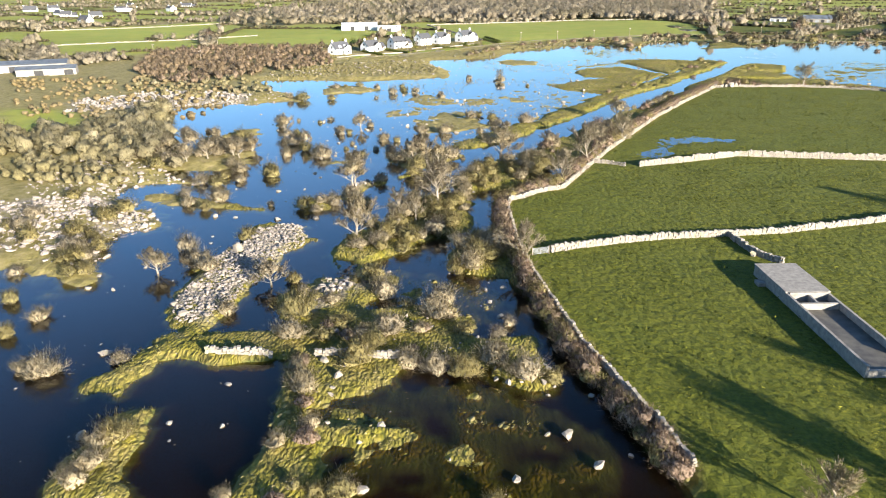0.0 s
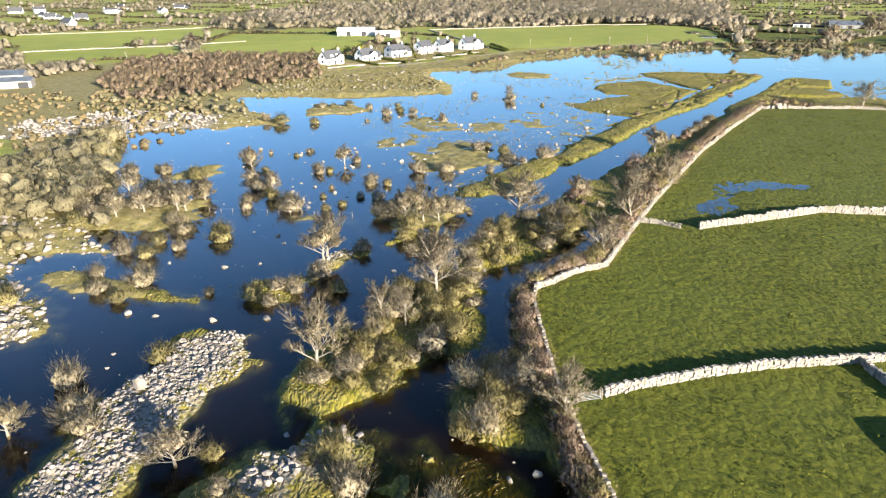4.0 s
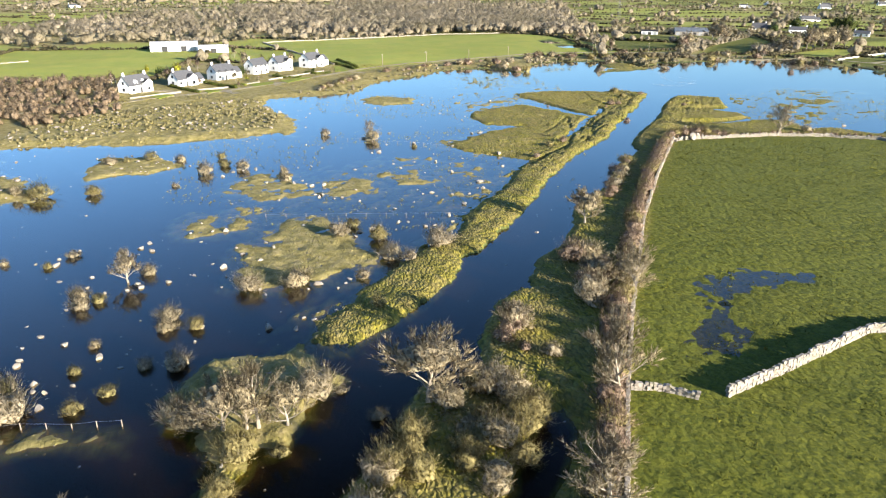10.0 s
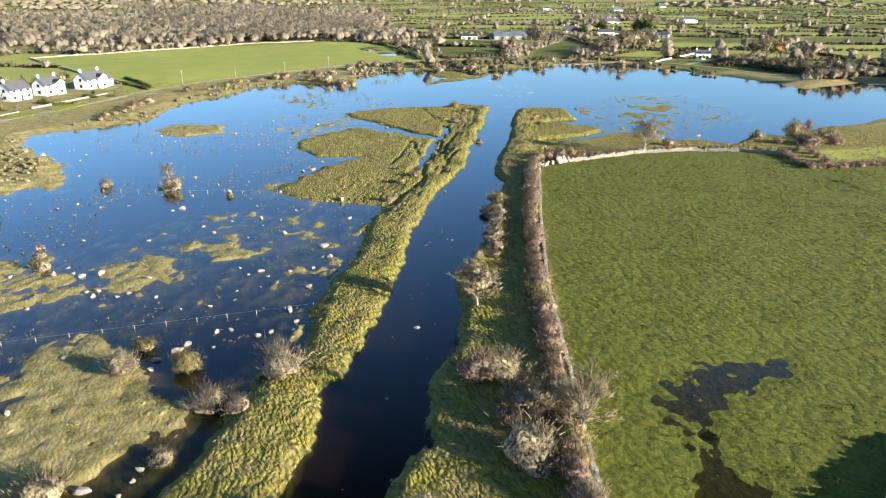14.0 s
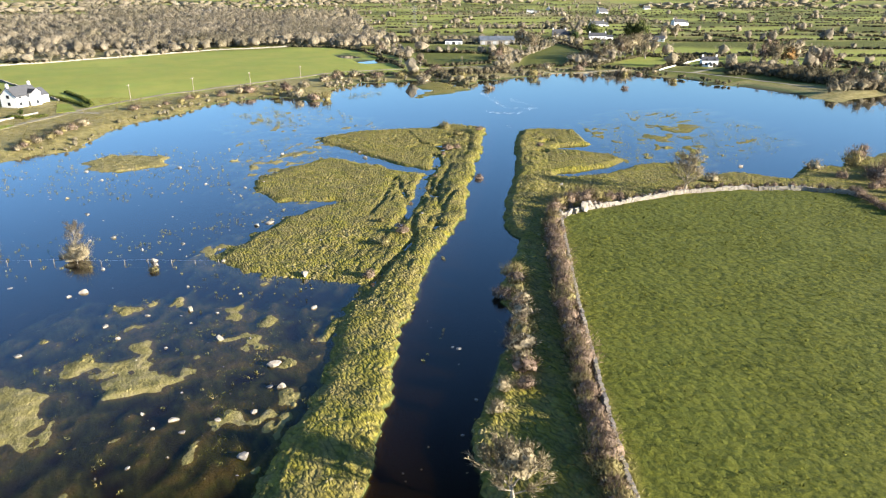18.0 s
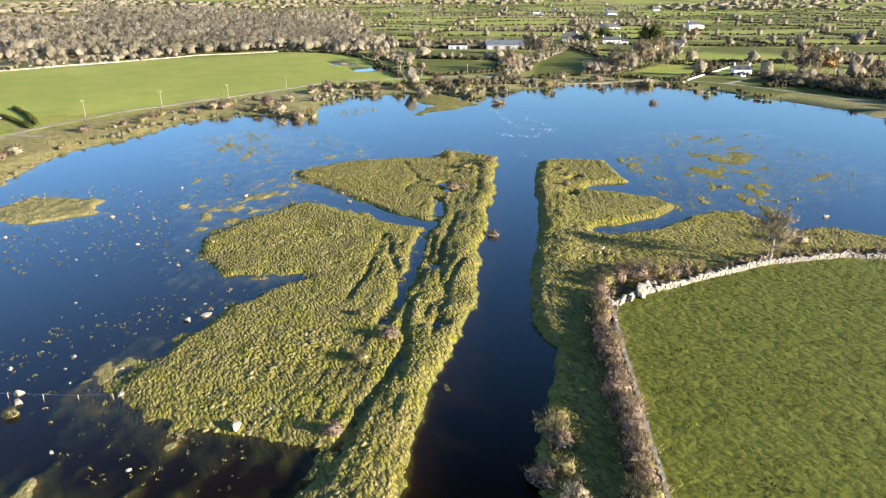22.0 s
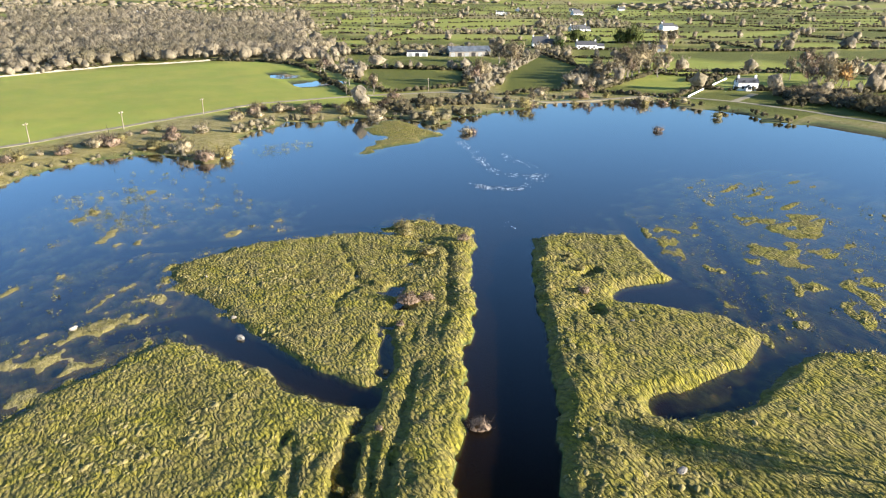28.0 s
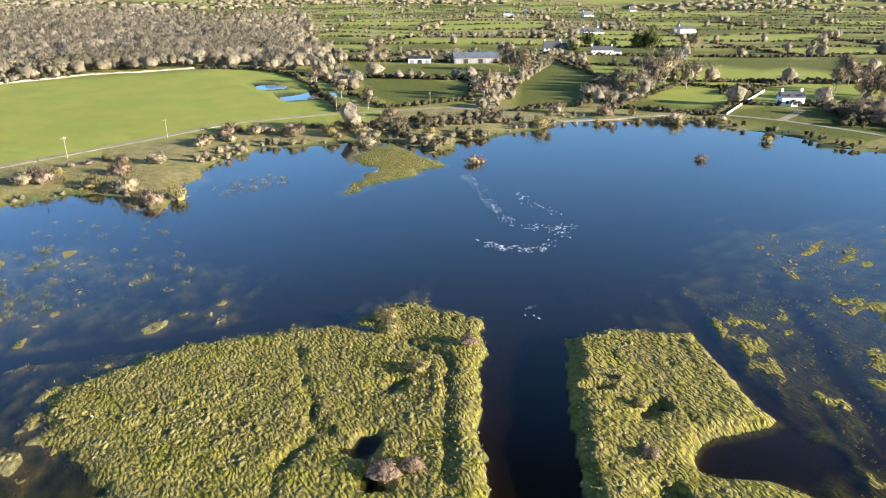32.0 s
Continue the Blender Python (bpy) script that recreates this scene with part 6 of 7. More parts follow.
def wall_stones(pts, high, thick, seed, long=0.46):
    """Where each stone of a dry stone wall lies: place, heading, size, tilt."""
    r = random.Random(seed)
    out, s = [], 0.0
    for (ax, ay), (bx, by) in zip(pts, pts[1:]):
        ln = math.hypot(bx - ax, by - ay)
        head = math.atan2(by - ay, bx - ax)
        s = 0.0
        while s < ln:
            w = long * r.uniform(0.7, 1.4)
            k = min((s + w / 2) / ln, 1)
            x, y = ax + (bx - ax) * k, ay + (by - ay) * k
            base = at(x, y)
            top = high * (0.86 + 0.25 * noise.noise(Vector((x * 0.3, y * 0.3, seed))))
            z = 0.0
            while z < top:
                hh = r.uniform(0.24, 0.42)
                out.append((x + r.gauss(0, 0.05), y + r.gauss(0, 0.05), base + z + hh / 2 - 0.05, head + r.gauss(0, 0.12), w * 1.08, thick * (1.12 - 0.3 * z / high) * r.uniform(0.85, 1.12), hh * 1.1, r.gauss(0, 0.13)))
                z += hh
            s += w
    return out


def dry_wall(name, pts, high, thick, label, seed, singles=0, start=0, long=0.46):
    stones = wall_stones(pts, high, thick, seed, long)
    r = random.Random(seed + 1)
    verts, faces = [], []
    root = tagged(new(name), label, "stone wall")
    for k, (x, y, z, head, w, t, h, tilt) in enumerate(stones):
        m = Matrix.LocRotScale((x, y, z), Euler((tilt * 0.5, tilt, head)), (w, t, h))
        if start <= k < start + singles:
            ob = new("stone", STONE_MESHES[r.randrange(8)])
            ob.parent = root
            ob.matrix_basis = m
        else:
            v, f = SHAPES[r.randrange(8)]
            n = len(verts)
            verts += [m @ p for p in v]
            faces += [tuple(i + n for i in q) for q in f]
    if faces:
        child("coursed_stone", mesh_of("coursed_stone", verts, faces, STONE), root)["kind"] = "stuff"
    return root


def dense(pts, gap=6.0):
    """The line with points no more than a gap apart."""
    out = [pts[0]]
    for (ax, ay), (bx, by) in zip(pts, pts[1:]):
        n = max(1, int(math.hypot(bx - ax, by - ay) / gap))
        out += [(ax + (bx - ax) * k / n, ay + (by - ay) * k / n) for k in range(1, n + 1)]
    return out


# ---- concrete cattle pen ----
def cattle_pen():
    root = tagged(new("cattle_pen"), "weathered grey concrete cattle pen with a roofed tank in the pasture", "cattle pen")
    g = min(at(49, 30), at(54, 12), at(49, 8)) - 0.2
    part("tank_wall", block(48.6, 48.95, 4.5, 34.0, g, 2.55), CONCRETE, root)
    part("tank_wall", block(54.45, 54.8, 8.0, 34.0, g, 2.55), CONCRETE, root)
    part("end_wall", block(48.97, 54.43, 33.65, 33.98, g, 2.5), CONCRETE, root)
    part("roof_slab", block(48.5, 54.9, 23.9, 34.1, 2.554, 2.78), CONCRETE, root, "stained concrete roof slab")
    part("cross_wall", block(48.97, 54.43, 23.6, 23.88, g, 2.75), CONCRETE, root)
    part("cross_wall", block(48.97, 54.43, 20.6, 21.0, g, 2.5), CONCRETE, root)
    part("divider", block(51.55, 51.85, 21.02, 23.58, g, 2.45), CONCRETE, root)
    part("tank_floor", block(48.97, 54.43, 4.6, 23.5, g, g + 0.85), plain("dark_slurry", (0.05, 0.045, 0.04), (0.12, 0.11, 0.09), 0.8, 0.5), root, "dark wet floor")
    part("end_wall", block(48.97, 52.5, 4.5, 4.85, g, 1.9), CONCRETE, root)
    part("apron_wall", block(50.5, 56.5, 2.6, 3.0, g, 1.6), CONCRETE, root)
    part("drain_sump", block(47.4, 48.55, 29.6, 31.0, g, 1.5), CONCRETE, root)
    return root


cattle_pen()


def field_gate(x, y, head, wide, label):
    root = tagged(new("field_gate"), label, "gate")
    z = at(x, y)
    for k in (0.0, 1.0):
        bm = bmesh.new()
        bmesh.ops.create_cone(bm, cap_ends=True, segments=8, radius1=0.09, radius2=0.08, depth=1.5, matrix=Matrix.Translation((k * wide, 0, 0.7)))
        part("gate_post", bm, TIMBER, root)
    for k in range(6):
        part("bar", block(0.1, wide - 0.1, -0.025, 0.025, 0.18 + k * 0.2, 0.23 + k * 0.2), STEEL, root)
    for k in (0.1, wide / 2, wide - 0.15):
        part("stile", block(k, k + 0.05, 0.028, 0.06, 0.15, 1.26), STEEL, root)
    root.matrix_basis = Matrix.LocRotScale((x, y, z), Euler((0, 0, head)), None)
    return root


field_gate(15.2, 42.9, 0.25, 3.0, "galvanised steel field gate between tree and stone wall")


# ---- fence posts in the flood, with a wire ----
def wire_fence(pts, gap, label):
    root = tagged(new("wire_fence"), label, "fence")
    tops = []
    for (x, y) in dense(pts, gap):
        h = 0.75 + 0.15 * math.sin(x * 3.1)
        part("fence_post", block(x - 0.05, x + 0.05, y - 0.05, y + 0.05, min(at(x, y), -0.2) - 0.1, h), TIMBER, root)
        tops.append((x, y, h - 0.1))
    for a, b in zip(tops, tops[1:]):
        wire = Soup()
        wire.tube(a, b, 0.012, 0.012, 3)
        child("wire", mesh_of("wire", wire.v, wire.f, STEEL), root)
    return root


wire_fence([(-2.6, 179.8), (37.7, 171.3)], 4.0, "thin wire fence on short posts crossing the flood")
wire_fence([(14.4, 253.1), (49.5, 232.8)], 4.0, "thin wire fence on short posts crossing the flood")
wire_fence([(-47.6, 114.2), (-28.0, 112.0), (-17.5, 110.2)], 2.2, "half-drowned post and wire fence beside a willow island")


# ---- buildings ----
def house(x, y, head, long, deep, eaves, ridge, label, name="house", chimneys=2, dormers=0, porch=False, gable=False, wing=0.0, roof=SLATE, floors=2, category="house"):
    root = tagged(new(name), label, category)
    z = at(x, y) - 0.3
    hx, hy = long / 2, deep / 2
    bm = bmesh.new()
    outline = [(-hy, 0), (hy, 0), (hy, eaves), (0, ridge), (-hy, eaves)]
    a = [bm.verts.new((-hx, p, q)) for p, q in outline]
    b = [bm.verts.new((hx, p, q)) for p, q in outline]
    bm.faces.new(a[::-1])
    bm.faces.new(b)
    for k in range(5):
        j = (k + 1) % 5
        bm.faces.new((a[k], a[j], b[j], b[k]))
    bmesh.ops.recalc_face_normals(bm, faces=bm.faces[:])
    part("wall", bm, RENDER_WHITE, root)
    slope = (ridge - eaves) / hy
    for side in (-1, 1):
        bm = bmesh.new()
        o = 0.35
        lo, hi = (side * (hy + o), eaves - slope * o), (0, ridge)
        vs = [bm.verts.new((sx * (hx + 0.25), p, q + dz)) for dz in (0.03, 0.22) for sx in (-1, 1) for p, q in (lo, hi)]
        for q in ((0, 1, 3, 2), (4, 6, 7, 5), (0, 2, 6, 4), (1, 5, 7, 3), (0, 4, 5, 1), (2, 3, 7, 6)):
            bm.faces.new([vs[i] for i in q])
        bmesh.ops.recalc_face_normals(bm, faces=bm.faces[:])
        part("roof", bm, roof, root)
    for k in range(chimneys):
        cx = (-hx + 0.6) if k == 0 else (hx - 0.6)
        c = part("chimney", block(cx - 0.45, cx + 0.45, -0.35, 0.35, ridge - 0.6, ridge + 1.3), RENDER_WHITE, root)
        part("chimney_pot", block(cx - 0.16, cx + 0.16, -0.16, 0.16, ridge + 1.304, ridge + 1.65), CONCRETE, c)
    cols = max(2, int(long / 3.2))
    for fl in range(floors if eaves > 3.4 else 1):
        for k in range(cols):
            wx = -hx + long * (k + 0.5) / cols
            zc = 1.1 + fl * 2.6
            if fl == 0 and k == cols // 2:
                part("door", block(wx - 0.5, wx + 0.5, -hy - 0.06, -hy - 0.003, 0.3, 2.4), DARKBOX, root, "dark front door")
            else:
                w = part("window", block(wx - 0.65, wx + 0.65, -hy - 0.05, -hy - 0.003, zc, zc + 1.25), GLASS, root)
                part("sill", block(wx - 0.75, wx + 0.75, -hy - 0.15, -hy - 0.003, zc - 0.12, zc - 0.004), RENDER_WHITE, w)
    for side in (-1, 1):
        for fl in range(2 if ridge > 5.5 else 1):
            zc = 1.1 + fl * 2.7
            x0, x1 = sorted((side * (hx + 0.05), side * (hx + 0.003)))
            part("window", block(x0, x1, -0.6, 0.6, zc, zc + 1.2), GLASS, root)
    for k in range(dormers):
        dx = -hx + long * (k + 1) / (dormers + 1)
        zc = eaves - 0.1
        bm = block(dx - 0.9, dx + 0.9, -hy + 0.2, -0.6, zc, zc + 1.35)
        top = [bm.verts.new((dx, yy, zc + 2.1)) for yy in (-hy + 0.2, -0.6)]
        bm.verts.ensure_lookup_table()
        v = bm.verts
        bm.faces.new((v[4], v[5], top[0]))
        bm.faces.new((v[4], top[0], top[1], v[7]))
        bm.faces.new((v[5], v[6], top[1], top[0]))
        d = part("dormer", bm, RENDER_WHITE, root)
        part("pane", block(dx - 0.55, dx + 0.55, -hy + 0.14, -hy + 0.197, zc + 0.25, zc + 1.2), GLASS, d)
    if gable or porch:
        gw, gh, gd = (4.2, eaves + 2.0, 1.6) if gable else (2.4, 2.9, 1.5)
        gx = hx * 0.45 if gable else 0.0
        bm = block(gx - gw / 2, gx + gw / 2, -hy - gd, -hy - 0.003, 0, gh - 1.2)
        t0, t1 = bm.verts.new((gx, -hy - gd, gh)), bm.verts.new((gx, -0.8 if gable else -hy - 0.003, gh))
        bm.verts.ensure_lookup_table()
        v = bm.verts
        bm.faces.new((v[4], v[5], t0))
        b = part("front_gable", bm, RENDER_WHITE, root)
        for side in (-1, 1):
            bm = bmesh.new()
            q = [bm.verts.new(p) for p in ((gx + side * (gw / 2 + 0.25), -hy - gd - 0.25, gh - 1.35), (gx, -hy - gd - 0.25, gh + 0.05), (gx, -0.8 if gable else -hy - 0.003, gh + 0.05), (gx + side * (gw / 2 + 0.25), -hy - 0.003 if not gable else -1.2, gh - 1.35))]
            bm.faces.new(q)
            bmesh.ops.solidify(bm, geom=bm.faces[:], thickness=0.12)
            part("gable_roof", bm, roof, b)
        part("gable_window", block(gx - 0.7, gx + 0.7, -hy - gd - 0.05, -hy - gd - 0.003, 1.0, 2.3), GLASS, b)
    if wing:
        bm = block(hx + 0.003, hx + wing, -hy + 0.6, hy - 0.6, 0, eaves - 1.2)
        part("side_wing", bm, RENDER_WHITE, root)
        bm = bmesh.new()
        ww = hy - 0.3
        vs = [bm.verts.new(p) for p in ((hx + 0.003, -ww, eaves - 1.196), (hx + wing + 0.2, -ww, eaves - 1.196), (hx + wing + 0.2, ww, eaves - 1.196), (hx + 0.003, ww, eaves - 1.196), (hx + 0.003, 0, ridge - 1.6), (hx + wing + 0.2, 0, ridge - 1.6))]
        for q in ((0, 1, 5, 4), (2, 3, 4, 5), (1, 2, 5), (3, 0, 4), (3, 2, 1, 0)):
            bm.faces.new([vs[i] for i in q])
        part("wing_roof", bm, roof, root)
    root.matrix_basis = Matrix.LocRotScale((x, y, z), Euler((0, 0, head)), None)
    return root


def shed(x, y, head, long, deep, eaves, ridge, label, wall, roof, bays=4):
    root = tagged(new("farm_shed"), label, "shed")
    z = at(x, y) - 0.2
    hx, hy = long / 2, deep / 2
    bm = bmesh.new()
    outline = [(-hy, 0), (hy, 0), (hy, eaves), (0, ridge), (-hy, eaves)]
    a, b = [bm.verts.new((-hx, p, q)) for p, q in outline], [bm.verts.new((hx, p, q)) for p, q in outline]
    bm.faces.new(a[::-1])
    bm.faces.new(b)
    for k in range(5):
        bm.faces.new((a[k], a[(k + 1) % 5], b[(k + 1) % 5], b[k]))
    bmesh.ops.recalc_face_normals(bm, faces=bm.faces[:])
    part("wall", bm, wall, root)
    for side in (-1, 1):
        bm = bmesh.new()
        q = [bm.verts.new(p) for p in ((-hx - 0.3, side * (hy + 0.3), eaves - 0.05), (hx + 0.3, side * (hy + 0.3), eaves - 0.05), (hx + 0.3, 0, ridge + 0.06), (-hx - 0.3, 0, ridge + 0.06))]
        bm.faces.new(q)
        bmesh.ops.solidify(bm, geom=bm.faces[:], thickness=0.1)
        part("roof", bm, roof, root)
    for k in range(bays):
        wx = -hx + long * (k + 0.5) / bays
        part("door", block(wx - long / bays * 0.3, wx + long / bays * 0.3, -hy - 0.06, -hy - 0.004, 0.1, eaves * 0.8), DARKBOX if k % 2 else STEEL, root)
    root.matrix_basis = Matrix.LocRotScale((x, y, z), Euler((0, 0, head)), None)
    return root


WHITE_HOUSE = "white rendered two-storey house with a grey slate roof"
house(-57, 360, radians(50), 12, 7, 3.6, 7.2, "white dormer house with grey slate roof and two chimneys", dormers=2, gable=True, floors=1)
house(-40, 377, radians(45), 10, 7, 3.4, 6.6, "white house with front gable and grey slate roof", gable=True, wing=5, floors=1)
house(-24, 395, radians(40), 11, 7.5, 4.2, 7.2, "white rendered house with plain grey slate roof", wing=4, chimneys=2)
house(-8, 414, radians(45), 10, 7, 4.8, 7.6, WHITE_HOUSE + " behind a hedge", chimneys=1)
house(4, 424, radians(45), 9.5, 7, 4.6, 7.6, WHITE_HOUSE + " and tall chimney", gable=True)
house(21, 437, radians(45), 11.5, 7.5, 4.6, 7.8, WHITE_HOUSE + " and front gables", gable=True, wing=5, porch=False)
house(370, 398, radians(-33), 9.0, 5.2, 3.9, 5.6, "white farm cottage with dark slate roof and porch", name="cottage", porch=True)
house(466, 600, radians(-33), 15, 6.5, 3.4, 5.8, "long white farmhouse beyond the fields", name="farmhouse", wing=6, chimneys=2)
house(494, 556, radians(-50), 12, 7, 3.0, 5.0, "low white bungalow beyond the fields", name="bungalow", chimneys=1)
house(383, 392, radians(-33), 4.5, 3.8, 2.2, 3.4, "small white outbuilding beside the cottage", name="outbuilding", chimneys=0, category="outbuilding")
SHED_ROOF = plain("grey_blue_sheeting", (0.15, 0.18, 0.22), (0.23, 0.26, 0.30), 0.4, 0.5, 0.01)
shed(-64, 553, radians(5), 30, 16, 4.5, 6.2, "long white factory shed with pale roof", CLADDING, CLADDING, 5)
shed(-38, 540, radians(5), 19, 12, 3.8, 5.0, "white flat shed with pale roof", CLADDING, CLADDING, 3)
shed(330, 622, radians(-30), 14, 9, 3.0, 4.2, "small white farm building", CLADDING, SLATE, 3)
shed(360, 604, radians(-25), 28, 14, 3.4, 6.4, "long farm shed with pale blue-grey sheet roof", CONCRETE, SHED_ROOF, 6)
shed(-206, 298, radians(20), 34, 14, 4.0, 5.5, "grey farm shed with blue-grey sheet roof", CONCRETE, SHED_ROOF, 5)
shed(-190, 283, radians(20), 26, 10, 3.2, 4.4, "grey farm shed with blue-grey sheet roof", CONCRETE, SHED_ROOF, 4)
r = random.Random(5)
for x, y in ((-538, 910), (-505, 905), (-429, 786), (-363, 692), (-453, 819), (-390, 774), (-415, 905), (-455, 1032), (-348, 902), (-370, 1028), (-318, 1352), (1037, 1225), (705, 724), (949, 1281), (611, 762), (455, 640), (760, 1090), (880, 1050), (1130, 1190), (300, 1400)):
    house(x, y, r.uniform(-0.9, 0.9), r.uniform(12, 18), 8, r.choice((2.8, 4.6)), r.uniform(5.6, 8.0), "distant white house with grey roof among fields", chimneys=r.randint(1, 2), wing=r.choice((0, 5)))


# ---- roads ----
def strip(name, pts, wide, material, label, lift=0.06):
    line = dense(pts, 4.0)
    left, right = shifted(line, wide / 2), shifted(line, -wide / 2)
    v = []
    for (ax, ay), (bx, by) in zip(left, right):
        z = max(at(ax, ay), at(bx, by), 0.15) + lift
        v += [(ax, ay, z), (bx, by, z), (ax, ay, z - 0.6), (bx, by, z - 0.6)]
    f = []
    for k in range(len(line) - 1):
        a, b = 4 * k, 4 * k + 4
        f += [(a, a + 1, b + 1, b), (a, b, b + 2, a + 2), (a + 1, a + 3, b + 3, b + 1)]
    return tagged(new(name, mesh_of(name, v, f, material)), label, "road", kind="structure")


SHORE_ROAD = [(-120, 305), (-85, 318), (-57, 334), (-40, 346), (-20, 356), (2, 373), (22, 393), (42, 414), (76, 441), (99, 451), (133, 465), (173, 481), (215, 480), (250, 470), (262, 456)]
EAST_ROAD = [(262, 452), (263, 434), (273, 426), (325, 406), (336, 378), (338, 345), (336, 310)]
strip("road_shore", SHORE_ROAD, 3.0, TARMAC, "narrow pale country road along the flooded shore")
strip("road_east", EAST_ROAD, 2.8, TARMAC, "narrow country road past the cottage")
strip("road_lane", [(262, 455), (281, 475), (306, 500), (350, 537), (406, 582)], 3.0, TARMAC, "farm lane between hedges")
strip("road_drive", [(336, 380), (350, 384), (362, 388)], 3.0, TARMAC, "pale gravel drive up to the cottage")


# ---- poles ----
def utility_pole(x, y, high):
    root = tagged(new("utility_pole"), "weathered timber utility pole beside the road", "utility pole", "poles along the road")
    bm = bmesh.new()
    bmesh.ops.create_cone(bm, cap_ends=True, segments=8, radius1=0.16, radius2=0.11, depth=high + 0.4, matrix=Matrix.Translation((0, 0, high / 2 - 0.2)))
    part("pole", bm, TIMBER, root)
    part("crossarm", block(-0.8, 0.8, 0.12, 0.22, high - 0.7, high - 0.55), TIMBER, root)
    for k in (-0.7, 0.0, 0.7):
        part("insulator", block(k - 0.05, k + 0.05, 0.13, 0.21, high - 0.548, high - 0.38), RENDER_WHITE, root)
    root.matrix_basis = Matrix.LocRotScale((x, y, at(x, y)), Euler((0, 0, 0.6)), None)


for x, y in ((115.5, 452.5), (145, 466), (211, 484), (247, 474), (60, 432), (-65, 362), (-130, 330), (-172, 372), (88, 446)):
    utility_pole(x, y, 6.2)


def pylon(x, y, high):
    root = tagged(new("pylon"), "grey lattice steel power pylon far across the fields", "pylon")
    s = Soup()
    w = high * 0.09
    for sx, sy in ((-1, -1), (1, -1), (1, 1), (-1, 1)):
        s.tube((sx * w, sy * w, 0), (sx * w * 0.12, sy * w * 0.12, high), 0.07, 0.05, 4)
    for k in range(9):
        a, b = k / 9, (k + 1) / 9
        wa, wb = w * (1 - 0.88 * a), w * (1 - 0.88 * b)
        for sx, sy, tx_, ty_ in ((-1, -1, 1, -1), (1, -1, 1, 1), (1, 1, -1, 1), (-1, 1, -1, -1)):
            s.tube((sx * wa, sy * wa, a * high), (tx_ * wb, ty_ * wb, b * high), 0.03, 0.03, 3)
            s.tube((tx_ * wa, ty_ * wa, a * high), (sx * wb, sy * wb, b * high), 0.03, 0.03, 3)
    child("tower", mesh_of("tower", s.v, s.f, DULL_STEEL), root)
    for k in (0.68, 0.8, 0.92):
        arm = Soup()
        arm.tube((-high * 0.16, 0, high * k), (high * 0.16, 0, high * k), 0.1, 0.1, 4)
        arm.tube((-high * 0.16, 0, high * k), (0, 0, high * (k + 0.05)), 0.06, 0.06, 3)
        arm.tube((high * 0.16, 0, high * k), (0, 0, high * (k + 0.05)), 0.06, 0.06, 3)
        child("arm", mesh_of("arm", arm.v, arm.f, DULL_STEEL), root)
    root.matrix_basis = Matrix.Translation((x, y, at(x, y)))


pylon(430, 880, 24)


# ---- woods, scrub and hedges of the distance ----
def scatter(pts, count, seed, margin=0.0):
    xs, ys = [p[0] for p in pts], [p[1] for p in pts]
    r = np.random.RandomState(seed)
    x, y = r.uniform(min(xs), max(xs), count * 6), r.uniform(min(ys), max(ys), count * 6)
    k = inner(x, y, pts) > margin
    return x[k][:count], y[k][:count]


def far_plants(name, x, y, lo, hi, per, blade, length, material, label, seed, warm=(0.0, 0.6), flat=0.95, level=2):
    r = np.random.RandomState(seed)
    h = r.uniform(lo, hi, len(x))
    tint = np.clip(warm[0] + (warm[1] - warm[0]) * (0.5 + value_noise(x, y, 40, 2)) + r.normal(0, 0.15, len(x)), 0, 1)
    w = h * flat * r.uniform(0.8, 1.3, len(x))
    z = ground_height(x, y) - 0.2
    ob = stuff(name, crowns(name, x, y, z, h, w, level, material, seed, tint), label, "wood")
    if per:
        child("twigs", cloud("twigs", x, y, z, h, w, per, blade, length, material, seed, tint), ob)["kind"] = "stuff"
    return ob


def near_first(x, y, keep, seed, power=1.4):
    """Keeps the plants that stand nearer more often."""
    r = np.random.RandomState(seed)
    d = np.hypot(x - 100, y - 240)
    k = np.argsort(r.rand(len(x)) ** (1.0 / (1.0 / d ** power * 1e4)))[::-1][:keep]
    return x[k], y[k]


for k, (pts, n, lo, hi) in enumerate(((wood_a, 2300, 6, 12), (wood_b, 2300, 6, 12), (wood_c, 700, 5, 10))):
    x, y = scatter(pts, n * 4, 90 + k, 1.0)
    x, y = near_first(x, y, n, 92 + k)
    far_plants("bare_wood", x, y, lo, hi, 90, 0.012, 0.22, WOOD_FAR, "bare brown winter woodland across the fields", 100 + k, (-0.3, 0.6), 1.05, 1)
x, y = scatter(brown_scrub, 1000, 95)
far_plants("brown_scrub", x, y, 2.0, 4.6, 110, 0.011, 0.26, tint_material("scrub_crowns", (0.20, 0.142, 0.098), (0.36, 0.27, 0.19), (0.26, 0.195, 0.105), gaps=1.5), "dense brown leafless scrub beside the flood", 105, (0.0, 0.6), 0.95, 1)
# hedges along parcel edges, and scrub where a parcel is not grazed
x, y = nr.uniform(-750, 1500, 700000), 250 + 1600 * nr.rand(700000) ** 1.5
pick, edge = far_parcels(x, y)
k = (edge < 1.6) | (nr.rand(len(x)) < 0.37)
x, y, pick, edge = x[k], y[k], pick[k], edge[k]
dist = np.hypot(x - 60, y - 150)
k = (dist > 300) & (inner(x, y, LAKE) < -10) & (in_woods(x, y) < 0) & (np.abs(x - 350) < y * 1.3 + 150)
k &= (line_distance(x, y, SHORE_ROAD) > 30) & (line_distance(x, y, EAST_ROAD) > 14)
for f in GREEN:
    k &= inner(x, y, f) < 1
x, y, pick, edge = x[k], y[k], pick[k], edge[k]
hedge = edge < 1.6
